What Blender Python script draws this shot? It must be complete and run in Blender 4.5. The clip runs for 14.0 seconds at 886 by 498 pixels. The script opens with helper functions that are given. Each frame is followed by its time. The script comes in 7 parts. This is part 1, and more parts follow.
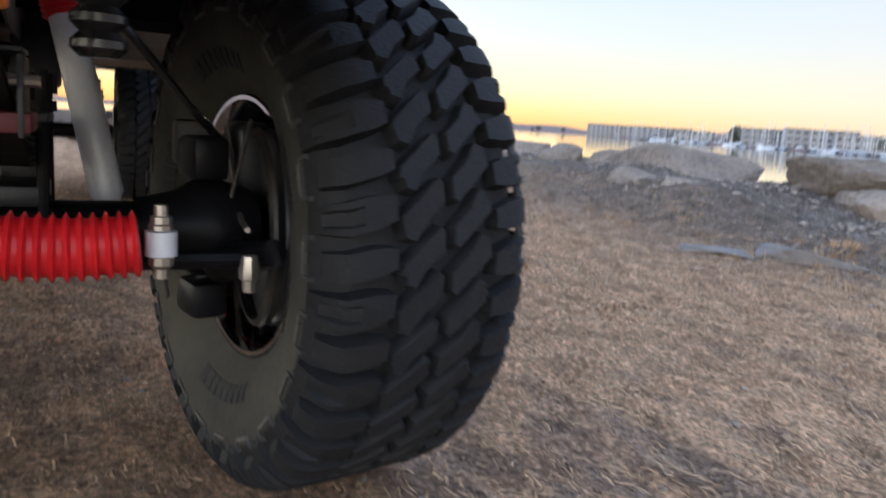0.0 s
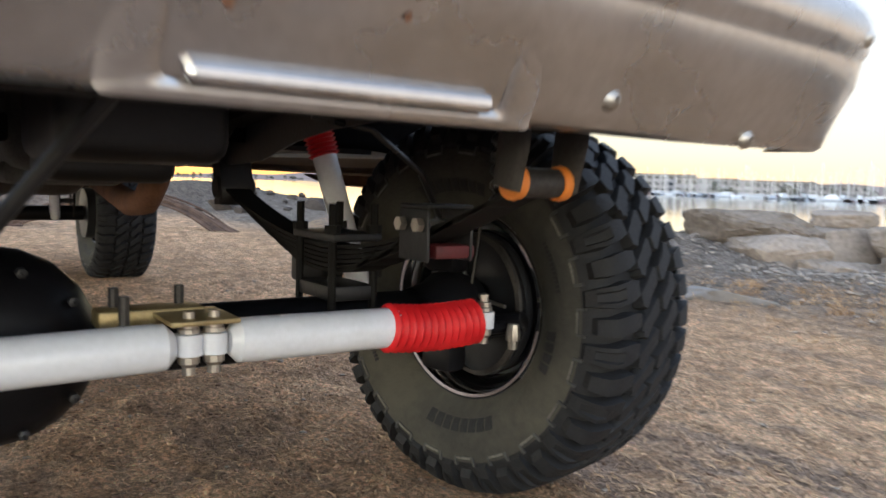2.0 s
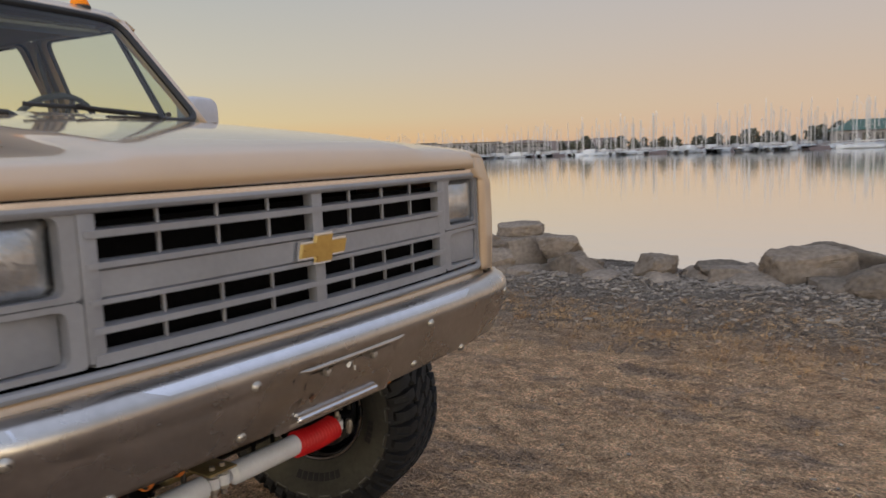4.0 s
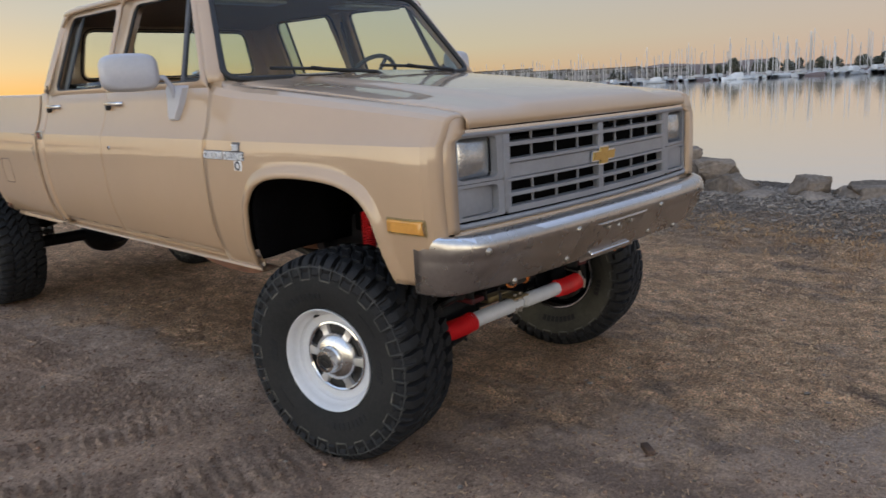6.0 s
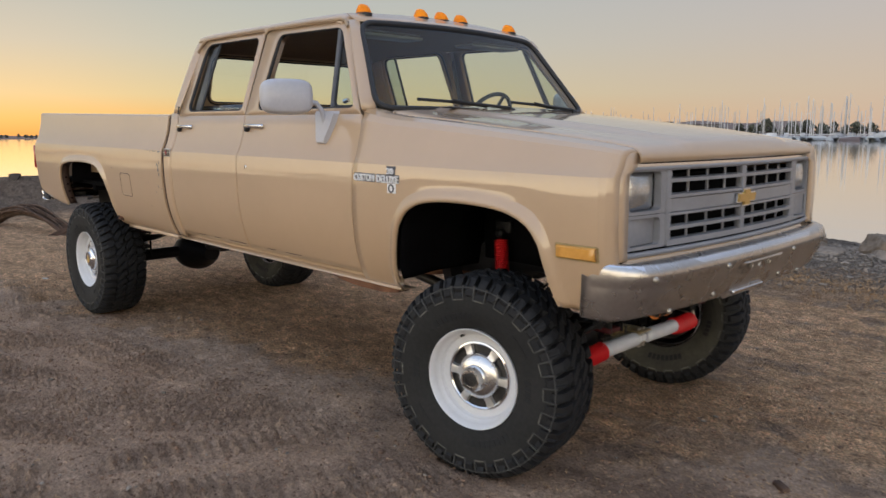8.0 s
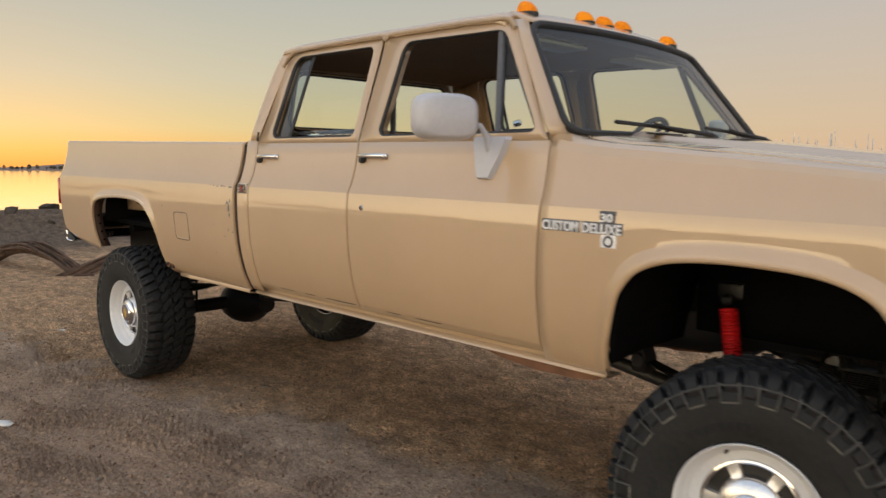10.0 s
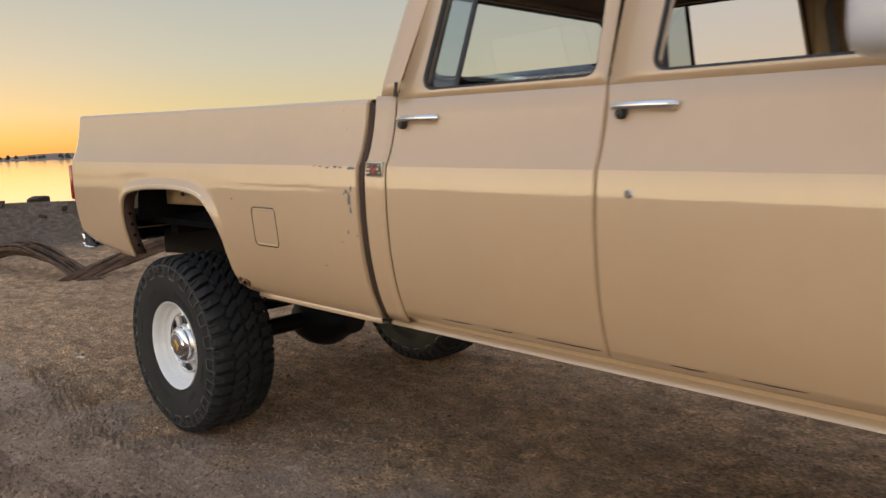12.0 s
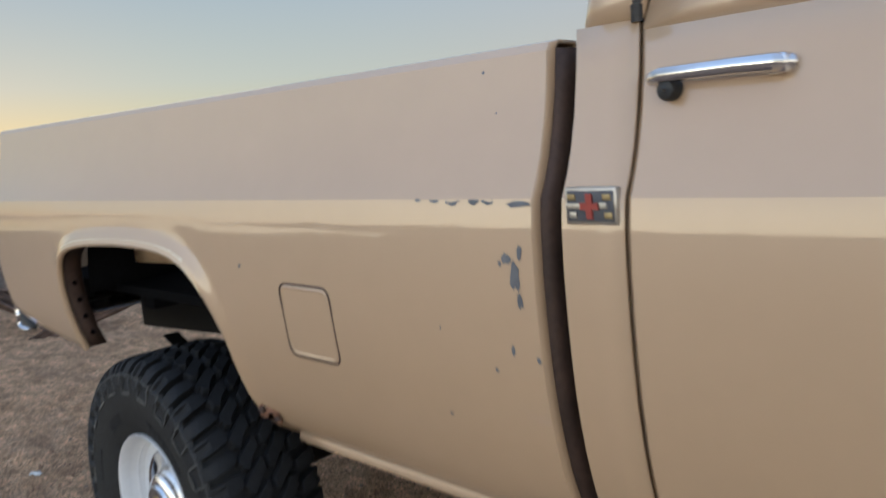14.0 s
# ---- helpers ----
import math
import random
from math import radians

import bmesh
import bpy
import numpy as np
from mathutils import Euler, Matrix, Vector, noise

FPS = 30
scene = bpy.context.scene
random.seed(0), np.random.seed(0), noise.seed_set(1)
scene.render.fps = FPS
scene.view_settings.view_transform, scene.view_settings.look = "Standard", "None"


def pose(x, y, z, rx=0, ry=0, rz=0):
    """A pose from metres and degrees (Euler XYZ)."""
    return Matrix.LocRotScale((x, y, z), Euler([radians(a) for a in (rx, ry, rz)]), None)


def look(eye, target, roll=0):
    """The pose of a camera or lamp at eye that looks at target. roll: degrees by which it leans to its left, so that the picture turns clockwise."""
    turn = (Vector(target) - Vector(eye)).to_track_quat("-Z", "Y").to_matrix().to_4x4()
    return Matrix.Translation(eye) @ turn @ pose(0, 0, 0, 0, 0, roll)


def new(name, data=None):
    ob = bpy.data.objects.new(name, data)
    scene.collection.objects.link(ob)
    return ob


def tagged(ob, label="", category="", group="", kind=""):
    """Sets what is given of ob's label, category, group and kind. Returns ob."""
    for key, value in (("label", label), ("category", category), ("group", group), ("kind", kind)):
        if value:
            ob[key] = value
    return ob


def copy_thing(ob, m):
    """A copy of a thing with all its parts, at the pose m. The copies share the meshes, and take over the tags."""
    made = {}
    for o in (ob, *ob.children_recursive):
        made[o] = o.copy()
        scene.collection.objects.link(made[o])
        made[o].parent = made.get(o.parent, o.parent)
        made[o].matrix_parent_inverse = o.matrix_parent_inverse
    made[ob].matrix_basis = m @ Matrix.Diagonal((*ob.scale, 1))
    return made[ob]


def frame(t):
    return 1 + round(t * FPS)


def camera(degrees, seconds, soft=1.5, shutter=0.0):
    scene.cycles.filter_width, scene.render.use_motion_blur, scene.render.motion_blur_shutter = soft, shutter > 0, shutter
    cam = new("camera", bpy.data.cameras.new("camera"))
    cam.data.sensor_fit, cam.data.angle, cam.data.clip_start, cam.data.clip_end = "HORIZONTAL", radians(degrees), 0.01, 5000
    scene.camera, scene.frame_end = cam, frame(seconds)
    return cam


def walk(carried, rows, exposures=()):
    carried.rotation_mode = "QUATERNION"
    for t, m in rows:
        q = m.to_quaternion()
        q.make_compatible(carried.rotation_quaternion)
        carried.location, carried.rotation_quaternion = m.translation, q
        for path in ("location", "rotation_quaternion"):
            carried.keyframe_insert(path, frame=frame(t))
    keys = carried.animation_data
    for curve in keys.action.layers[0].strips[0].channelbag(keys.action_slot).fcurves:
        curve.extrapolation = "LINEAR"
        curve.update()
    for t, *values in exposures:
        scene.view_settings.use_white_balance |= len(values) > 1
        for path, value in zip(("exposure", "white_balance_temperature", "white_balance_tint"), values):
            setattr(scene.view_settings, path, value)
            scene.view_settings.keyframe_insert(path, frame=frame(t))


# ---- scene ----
cam = camera(60.6, 14.0, shutter=0.5)
PATH = [
    (0, (1.3225, 0.4976, 0.6542), (-0.4618, 1.3409, 0.3304), 3.68),
    (0.5, (1.1616, 0.3467, 0.5522), (-0.5995, 1.2911, 0.4719), 3.11),
    (1, (1.1300, 0.1235, 0.5334), (-0.5835, 1.1525, 0.4627), 2.35),
    (1.5, (1.2290, -0.0901, 0.6058), (-0.4770, 0.9480, 0.4955), 2.92),
    (2, (1.4322, -0.3237, 0.7387), (-0.1981, 0.8222, 0.5678), 1.81),
    (2.5, (1.6667, -0.5688, 0.9453), (0.1682, 0.7210, 0.6443), -0.29),
    (2.7, (1.7600, -0.6490, 1.0320), (0.3200, 0.7030, 0.7180), -0.50),
    (4.8, (2.2320, -2.0390, 1.5150), (1.2160, -0.3310, 1.2940), -3.20),
    (5, (2.2790, -2.2140, 1.5170), (1.1850, -0.5570, 1.2750), -4.50),
    (5.5, (2.3910, -2.5360, 1.5120), (1.1010, -1.0460, 1.1710), -3.60),
    (6, (2.5020, -2.7490, 1.5180), (1.1430, -1.3400, 1.1060), -3.40),
    (6.5, (2.5240, -2.9280, 1.5270), (1.1230, -1.5490, 1.1550), -2.60),
    (7, (2.5000, -3.1690, 1.5180), (1.0900, -1.7910, 1.1840), -2.00),
    (7.5, (2.4140, -3.2730, 1.4950), (1.0030, -1.8920, 1.1770), -0.80),
    (7.7, (2.3490, -3.2550, 1.4870), (0.9360, -1.8740, 1.1760), -0.50),
    (9.8, (1.1220, -3.1570, 1.4940), (-0.2790, -1.7470, 1.2750), -0.20),
    (10, (0.9720, -3.1410, 1.4870), (-0.4240, -1.7250, 1.2760), -0.00),
    (10.5, (0.5560, -3.1020, 1.4870), (-0.8280, -1.6750, 1.2730), -0.10),
    (11, (0.1590, -3.0480, 1.4830), (-1.2170, -1.6160, 1.2510), -0.90),
    (11.5, (-0.2170, -2.9170, 1.4770), (-1.5870, -1.4820, 1.2270), -1.60),
    (12, (-0.6380, -2.7760, 1.4620), (-2.0060, -1.3430, 1.1870), -2.10),
    (12.5, (-1.0200, -2.5970, 1.4320), (-2.3920, -1.1730, 1.1320), -2.40),
    (13, (-1.3920, -2.3580, 1.4160), (-2.7771, -0.9521, 1.0920), -2.30),
    (13.5, (-1.7530, -2.1570, 1.4370), (-3.1494, -0.7624, 1.1130), -3.00),
    (14, (-2.0720, -1.9130, 1.4800), (-3.4498, -0.4871, 1.2200), -5.20),
]
walk(cam, [(t, look(eye, target, roll)) for t, eye, target, roll in PATH],
     [(0, 1.20, 5050, 7), (0.5, 1.36, 5350, 6), (1, 1.46, 5450, 6), (1.5, 1.52, 5400, 5), (2, 1.56, 5400, 3), (2.5, 1.18, 5900, 4), (2.7, 0.89, 6100, 6), (4.8, 0.29, 6100, 9), (6.5, 0.27, 5350, 6), (7.5, 0.31, 5550, 7), (10, 0.41, 6550, 6), (12.5, 0.40, 5900, 7), (13.5, 0.39, 5250, 3), (14, 0.38, 5150, 3)])

# ---- sky and light ----
world = bpy.data.worlds.new("dusk_sky")
scene.world = world
world.use_nodes = True
wn, wl = world.node_tree.nodes, world.node_tree.links
wn.clear()


def wmath(op, a, b=0.0, clamp=False):
    n = wn.new("ShaderNodeMath")
    n.operation, n.use_clamp = op, clamp
    for i, v in enumerate((a, b)):
        if isinstance(v, (int, float)):
            n.inputs[i].default_value = v
        else:
            wl.new(v, n.inputs[i])
    return n.outputs[0]


def wramp(fac, stops):
    n = wn.new("ShaderNodeValToRGB")
    el = n.color_ramp.elements
    while len(el) < len(stops):
        el.new(0.5)
    for e, (p, c) in zip(el, stops):
        e.position, e.color = p, (*c, 1)
    wl.new(fac, n.inputs[0])
    return n.outputs[0]


def wmix(fac, a, b, how="MIX"):
    n = wn.new("ShaderNodeMix")
    n.data_type, n.blend_type = "RGBA", how
    for i, v in ((0, fac), (6, a), (7, b)):
        if isinstance(v, (int, float)):
            n.inputs[i].default_value = v
        else:
            wl.new(v, n.inputs[i])
    return n.outputs[2]


SUN_AZ, SUN_EL = radians(166), radians(1.5)
coord = wn.new("ShaderNodeTexCoord").outputs["Generated"]
sep = wn.new("ShaderNodeSeparateXYZ")
wl.new(coord, sep.inputs[0])
height = wmath("MAXIMUM", sep.outputs[2], 0.0)
# afterglow side and far side of the sky, by height over the horizon
glow = wramp(height, [(0.0, (0.56, 0.255, 0.07)), (0.022, (0.560, 0.352, 0.125)), (0.05, (0.500, 0.415, 0.225)), (0.11, (0.425, 0.397, 0.305)),
                      (0.20, (0.352, 0.352, 0.318)), (0.33, (0.322, 0.328, 0.334)), (0.45, (0.36, 0.375, 0.40)), (0.75, (0.50, 0.56, 0.70)), (1.0, (0.54, 0.61, 0.76))])
away = wramp(height, [(0.0, (0.530, 0.350, 0.235)), (0.05, (0.505, 0.370, 0.262)), (0.13, (0.450, 0.366, 0.305)), (0.24, (0.382, 0.353, 0.347)),
                      (0.40, (0.362, 0.360, 0.392)), (0.75, (0.52, 0.55, 0.67)), (1.0, (0.57, 0.60, 0.72))])
back = wramp(height, [(0.0, (3.40, 2.52, 1.48)), (0.08, (3.30, 2.55, 1.62)), (0.20, (1.62, 1.47, 1.24)), (0.40, (0.74, 0.79, 0.92)), (0.7, (0.54, 0.61, 0.76)), (1.0, (0.54, 0.61, 0.76))])
flat = wmath("SQRT", wmath("ADD", wmath("MULTIPLY", sep.outputs[0], sep.outputs[0]), wmath("MULTIPLY", sep.outputs[1], sep.outputs[1])))
flat = wmath("MAXIMUM", flat, 0.001)
toward = wmath("DIVIDE", wmath("ADD", wmath("MULTIPLY", sep.outputs[0], math.cos(SUN_AZ)), wmath("MULTIPLY", sep.outputs[1], math.sin(SUN_AZ))), flat)
near_sun = wmath("MULTIPLY", wmath("SUBTRACT", toward, 0.35), 1.0 / 0.62, True)
near_sun = wmath("MULTIPLY", near_sun, near_sun)
landward = wmath("DIVIDE", wmath("SUBTRACT", wmath("MULTIPLY", sep.outputs[0], 0.25), wmath("MULTIPLY", sep.outputs[1], 0.97)), flat)
behind = wmath("MULTIPLY", wmath("ADD", landward, 0.02), 1.7, True)
sky_colour = wmix(near_sun, away, glow)
sky_colour = wmix(wmath("MULTIPLY", behind, wmath("SUBTRACT", 1.0, near_sun)), sky_colour, back)
# air itself, a thin share of a clear evening sky
air = wn.new("ShaderNodeTexSky")
air.sky_type, air.sun_disc = "NISHITA", False
air.sun_elevation, air.sun_rotation = SUN_EL, radians(90) - SUN_AZ
sky_colour = wmix(0.012, sky_colour, air.outputs[0], "ADD")
bg = wn.new("ShaderNodeBackground")
bg.inputs[1].default_value = 1.0
wl.new(sky_colour, bg.inputs[0])
wl.new(bg.outputs[0], wn.new("ShaderNodeOutputWorld").inputs[0])

sun = new("sun", bpy.data.lights.new("sun", "SUN"))
sun.data.energy, sun.data.angle, sun.data.color = 0.08, radians(40), (1.0, 0.72, 0.42)
sun.matrix_world = look((0, 0, 0), (-math.cos(SUN_AZ), -math.sin(SUN_AZ), -0.12))

# ---- materials ----


def mat(name, base, other=None, scale=6.0, rough=0.5, metal=0.0, bump=0.0, bump_scale=60.0, coat=0.0, rough_var=0.1, fine=0.35, spec=0.5, island=0.0, obj=0.0):
    """A principled material whose colour wanders between base and other at two scales, with grain."""
    m = bpy.data.materials.new(name)
    m.use_nodes = True
    nt = m.node_tree
    p = nt.nodes["Principled BSDF"]
    tc = nt.nodes.new("ShaderNodeTexCoord")
    n1, n2 = nt.nodes.new("ShaderNodeTexNoise"), nt.nodes.new("ShaderNodeTexNoise")
    n1.inputs["Scale"].default_value, n1.inputs["Detail"].default_value = scale, 6
    n2.inputs["Scale"].default_value, n2.inputs["Detail"].default_value = scale * 11, 4
    for n in (n1, n2):
        nt.links.new(tc.outputs["Object"], n.inputs["Vector"])
    mx = nt.nodes.new("ShaderNodeMix")
    mx.data_type = "FLOAT"
    mx.inputs[0].default_value = fine
    nt.links.new(n1.outputs[0], mx.inputs[2])
    nt.links.new(n2.outputs[0], mx.inputs[3])
    rp = nt.nodes.new("ShaderNodeValToRGB")
    other = other or tuple(c * 0.7 for c in base)
    rp.color_ramp.elements[0].position, rp.color_ramp.elements[0].color = 0.36, (*other, 1)
    rp.color_ramp.elements[1].position, rp.color_ramp.elements[1].color = 0.64, (*base, 1)
    nt.links.new(mx.outputs[0], rp.inputs[0])
    col = rp.outputs[0]
    if island or obj:
        src = nt.nodes.new("ShaderNodeNewGeometry").outputs["Random Per Island"] if island else nt.nodes.new("ShaderNodeObjectInfo").outputs["Random"]
        hsv = nt.nodes.new("ShaderNodeHueSaturation")
        mr = nt.nodes.new("ShaderNodeMapRange")
        amount = island or obj
        mr.inputs[3].default_value, mr.inputs[4].default_value = 1 - amount, 1 + amount
        nt.links.new(src, mr.inputs[0])
        nt.links.new(mr.outputs[0], hsv.inputs["Value"])
        nt.links.new(col, hsv.inputs["Color"])
        col = hsv.outputs[0]
    nt.links.new(col, p.inputs["Base Color"])
    mr = nt.nodes.new("ShaderNodeMapRange")
    mr.inputs[3].default_value, mr.inputs[4].default_value = max(0.02, rough - rough_var), min(1, rough + rough_var)
    nt.links.new(n1.outputs[0], mr.inputs[0])
    nt.links.new(mr.outputs[0], p.inputs["Roughness"])
    p.inputs["Metallic"].default_value = metal
    p.inputs["Coat Weight"].default_value = coat
    p.inputs["Coat Roughness"].default_value = 0.05
    p.inputs["Coat IOR"].default_value = 1.6
    p.inputs["Specular IOR Level"].default_value = spec
    if bump:
        nb, b = nt.nodes.new("ShaderNodeTexNoise"), nt.nodes.new("ShaderNodeBump")
        nb.inputs["Scale"].default_value, nb.inputs["Detail"].default_value = bump_scale, 5
        b.inputs["Strength"].default_value, b.inputs["Distance"].default_value = min(1.0, bump), 0.01
        nt.links.new(tc.outputs["Object"], nb.inputs["Vector"])
        nt.links.new(nb.outputs[0], b.inputs["Height"])
        nt.links.new(b.outputs[0], p.inputs["Normal"])
    return m


def glass(name, tint, rough=0.0, ior=1.45):
    m = bpy.data.materials.new(name)
    m.use_nodes = True
    nt = m.node_tree
    nt.nodes.remove(nt.nodes["Principled BSDF"])
    tr, gl, fr, mx = (nt.nodes.new("ShaderNode" + k) for k in ("BsdfTransparent", "BsdfGlossy", "Fresnel", "MixShader"))
    tr.inputs[0].default_value = (*tint, 1)
    gl.inputs["Roughness"].default_value = 0.02 + rough
    fr.inputs[0].default_value = ior
    nt.links.new(fr.outputs[0], mx.inputs[0])
    nt.links.new(tr.outputs[0], mx.inputs[1])
    nt.links.new(gl.outputs[0], mx.inputs[2])
    nt.links.new(mx.outputs[0], nt.nodes["Material Output"].inputs[0])
    return m


PAINT = mat("tan_paint", (0.475, 0.332, 0.203), (0.445, 0.311, 0.189), scale=1.6, rough=0.42, coat=1.0, rough_var=0.05, bump=0.008, bump_scale=7, fine=0.2)
ARCH_CREAM = mat("pale_cream_paint", (0.70, 0.63, 0.44), (0.58, 0.49, 0.33), scale=14, rough=0.45, coat=0.5)
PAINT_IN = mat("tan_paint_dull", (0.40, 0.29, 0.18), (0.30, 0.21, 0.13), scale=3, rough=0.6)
HEADLINER = mat("headliner_cloth", (0.30, 0.20, 0.12), (0.24, 0.16, 0.10), scale=3, rough=0.95, bump=0.3, bump_scale=300)
VISOR = mat("visor_vinyl", (0.42, 0.41, 0.39), (0.34, 0.33, 0.31), scale=6, rough=0.7)
PLASTIC_IN = mat("cab_plastic", (0.10, 0.10, 0.11), (0.07, 0.07, 0.08), rough=0.7)
CHROME = mat("chrome", (0.70, 0.70, 0.72), (0.60, 0.60, 0.62), scale=4, rough=0.07, metal=1.0, rough_var=0.03)
BRUSHED = mat("worn_chrome", (0.55, 0.53, 0.51), (0.44, 0.42, 0.40), scale=5, rough=0.28, metal=1.0, bump=0.03, bump_scale=30)
ALLOY = mat("polished_alloy", (0.74, 0.73, 0.72), (0.62, 0.61, 0.60), scale=9, rough=0.27, metal=1.0)
SPOKE = mat("bright_spoke_metal", (0.80, 0.79, 0.78), (0.70, 0.69, 0.68), scale=9, rough=0.40, metal=0.85)
GREY_TRIM = mat("grey_trim", (0.29, 0.29, 0.305), (0.235, 0.235, 0.25), scale=5, rough=0.42, metal=0.25)
GREY_DARK = mat("grey_dark", (0.10, 0.10, 0.11), (0.06, 0.06, 0.07), rough=0.6)
BLACK = mat("black_frame", (0.012, 0.012, 0.013), (0.006, 0.006, 0.007), scale=7, rough=0.5, bump=0.1, bump_scale=80)
BED_GAP = mat("brown_flange_and_gap_shade", (0.075, 0.042, 0.028), (0.034, 0.019, 0.013), scale=8, rough=0.7)
BLACK_GLOSS = mat("black_enamel", (0.008, 0.008, 0.010), (0.004, 0.004, 0.005), scale=7, rough=0.42, bump=0.08, bump_scale=50, spec=0.16)
RUBBER_GLOSS = mat("shiny_black_rubber", (0.014, 0.014, 0.015), (0.009, 0.009, 0.010), rough=0.28)
RED_DULL = mat("dull_red_paint", (0.085, 0.005, 0.008), (0.05, 0.004, 0.005), scale=12, rough=0.6)
RUBBER = mat("gasket_rubber", (0.016, 0.016, 0.017), (0.010, 0.010, 0.011), rough=0.55)
TYRE = mat("tyre_rubber", (0.016, 0.0163, 0.018), (0.009, 0.0092, 0.0105), scale=5, rough=0.7, bump=0.25, bump_scale=140, spec=0.3)
TYRE_WALL = mat("black_sidewall", (0.024, 0.0235, 0.0228), (0.012, 0.012, 0.012), scale=5, rough=0.75, bump=0.2, bump_scale=120, spec=0.3)
SPRING = mat("painted_spring_steel", (0.013, 0.012, 0.011), (0.007, 0.007, 0.007), scale=9, rough=0.7, spec=0.12)
TYRE_DUST_LIT = mat("dusty_lit_sidewall", (0.068, 0.064, 0.050), (0.026, 0.0255, 0.023), scale=4.5, rough=0.85, bump=0.2, bump_scale=120, spec=0.3, fine=0.2)
# greyer than the wall: dust, and light caught on raised edges, as colour
WALL_EDGE = mat("dusty_lit_wall_relief", (0.060, 0.059, 0.057), (0.026, 0.026, 0.026), scale=14, rough=0.7)
WALL_MARK = mat("worn_wall_mark", (0.17, 0.16, 0.135), (0.06, 0.057, 0.05), scale=14, rough=0.85)
WHITE_RIM = mat("white_wheel_enamel", (0.68, 0.68, 0.70), (0.61, 0.61, 0.62), scale=6, rough=0.35, coat=0.2)
WHITE_TUBE = mat("white_tube_paint", (0.70, 0.71, 0.75), (0.60, 0.61, 0.64), scale=9, rough=0.32, coat=0.3)
RED_BOOT = mat("red_rubber", (0.62, 0.010, 0.014), (0.48, 0.006, 0.010), scale=10, rough=0.48)
ZINC = mat("zinc_steel", (0.50, 0.47, 0.42), (0.34, 0.31, 0.27), scale=30, rough=0.4, metal=0.9)
GOLD_ZINC = mat("yellow_zinc", (0.42, 0.33, 0.16), (0.24, 0.18, 0.09), scale=25, rough=0.45, metal=0.7)
STEEL_DARK = mat("dark_steel", (0.06, 0.055, 0.05), (0.025, 0.023, 0.022), scale=14, rough=0.55, metal=0.5, bump=0.15)
RUST = mat("rusty_pipe", (0.22, 0.105, 0.055), (0.12, 0.055, 0.03), scale=12, rough=0.85, bump=0.25, bump_scale=120)
ORANGE_BUSH = mat("orange_bushing", (0.62, 0.20, 0.02), (0.48, 0.14, 0.015), rough=0.5)
AMBER = mat("amber_lens", (0.92, 0.30, 0.003), (0.80, 0.22, 0.002), rough=0.5, spec=0.15)
AMBER_PALE = mat("amber_marker_lens", (0.70, 0.36, 0.07), (0.58, 0.28, 0.05), rough=0.22, coat=0.5)
EMBLEM_RED = mat("emblem_red", (0.34, 0.045, 0.032), (0.24, 0.03, 0.022), rough=0.4)
RED_LENS = mat("red_lens", (0.30, 0.012, 0.012), (0.2, 0.006, 0.006), rough=0.15, coat=0.6)
GOLD = mat("gold_emblem", (0.60, 0.41, 0.13), (0.46, 0.30, 0.09), rough=0.3, metal=0.85)
LENS = mat("headlight_lens", (0.60, 0.61, 0.62), (0.30, 0.31, 0.32), scale=14, rough=0.12, metal=0.8, coat=0.8, bump=0.25, bump_scale=90)
MIRROR_GREY = mat("mirror_shell", (0.47, 0.47, 0.51), (0.41, 0.41, 0.45), scale=5, rough=0.35, coat=0.2)
PRIMER = mat("bare_primer", (0.16, 0.16, 0.17), (0.10, 0.10, 0.105), scale=40, rough=0.8)
WHEEL_DARK = mat("dark_wheel_steel", (0.085, 0.083, 0.082), (0.05, 0.05, 0.05), scale=12, rough=0.40, metal=0.8)
BRAKE = mat("cast_brake", (0.030, 0.032, 0.038), (0.016, 0.017, 0.02), scale=20, rough=0.4, metal=0.4)
GLASS = glass("window_glass", (0.80, 0.86, 0.84))
SIDE_GLASS = glass("blue_grey_side_glass", (0.56, 0.64, 0.66), ior=2.0)
SHIELD = glass("windshield_glass", (0.74, 0.79, 0.68))
ROCK = mat("shore_rock", (0.275, 0.222, 0.172), (0.125, 0.100, 0.078), scale=2.2, rough=0.95, bump=1.0, bump_scale=14, obj=0.25, fine=0.45, spec=0.15)
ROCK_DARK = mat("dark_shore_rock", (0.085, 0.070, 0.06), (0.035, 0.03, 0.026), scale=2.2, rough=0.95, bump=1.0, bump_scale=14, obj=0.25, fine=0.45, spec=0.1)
SLAB = mat("pale_slab", (0.22, 0.195, 0.17), (0.15, 0.132, 0.115), scale=4, rough=0.9, bump=0.4, bump_scale=50)
# undercoat black, which also puts deep shade into the colour of hidden parts
VOID = mat("undercoat_and_deep_shade", (0.006, 0.006, 0.007), (0.003, 0.003, 0.0035), scale=6, rough=0.9, spec=0.05, bump=0.2)
GRAVEL = mat("gravel", (0.31, 0.255, 0.20), (0.15, 0.124, 0.10), scale=9, rough=0.95, bump=0.5, island=0.35)
CLOD = mat("dirt_clod", (0.27, 0.17, 0.115), (0.17, 0.11, 0.075), scale=14, rough=0.95, bump=0.6, bump_scale=120, spec=0.15, island=0.3)
STRAW = mat("straw", (0.58, 0.385, 0.205), (0.30, 0.188, 0.105), scale=3, rough=0.85, island=0.4)
TUFT = mat("dry_grass", (0.58, 0.345, 0.145), (0.36, 0.20, 0.085), scale=3, rough=0.85, island=0.35)
CABLE = mat("weathered_cable", (0.13, 0.085, 0.062), (0.05, 0.034, 0.026), scale=9, rough=0.9, bump=0.4, bump_scale=90, obj=0.2, spec=0.12)
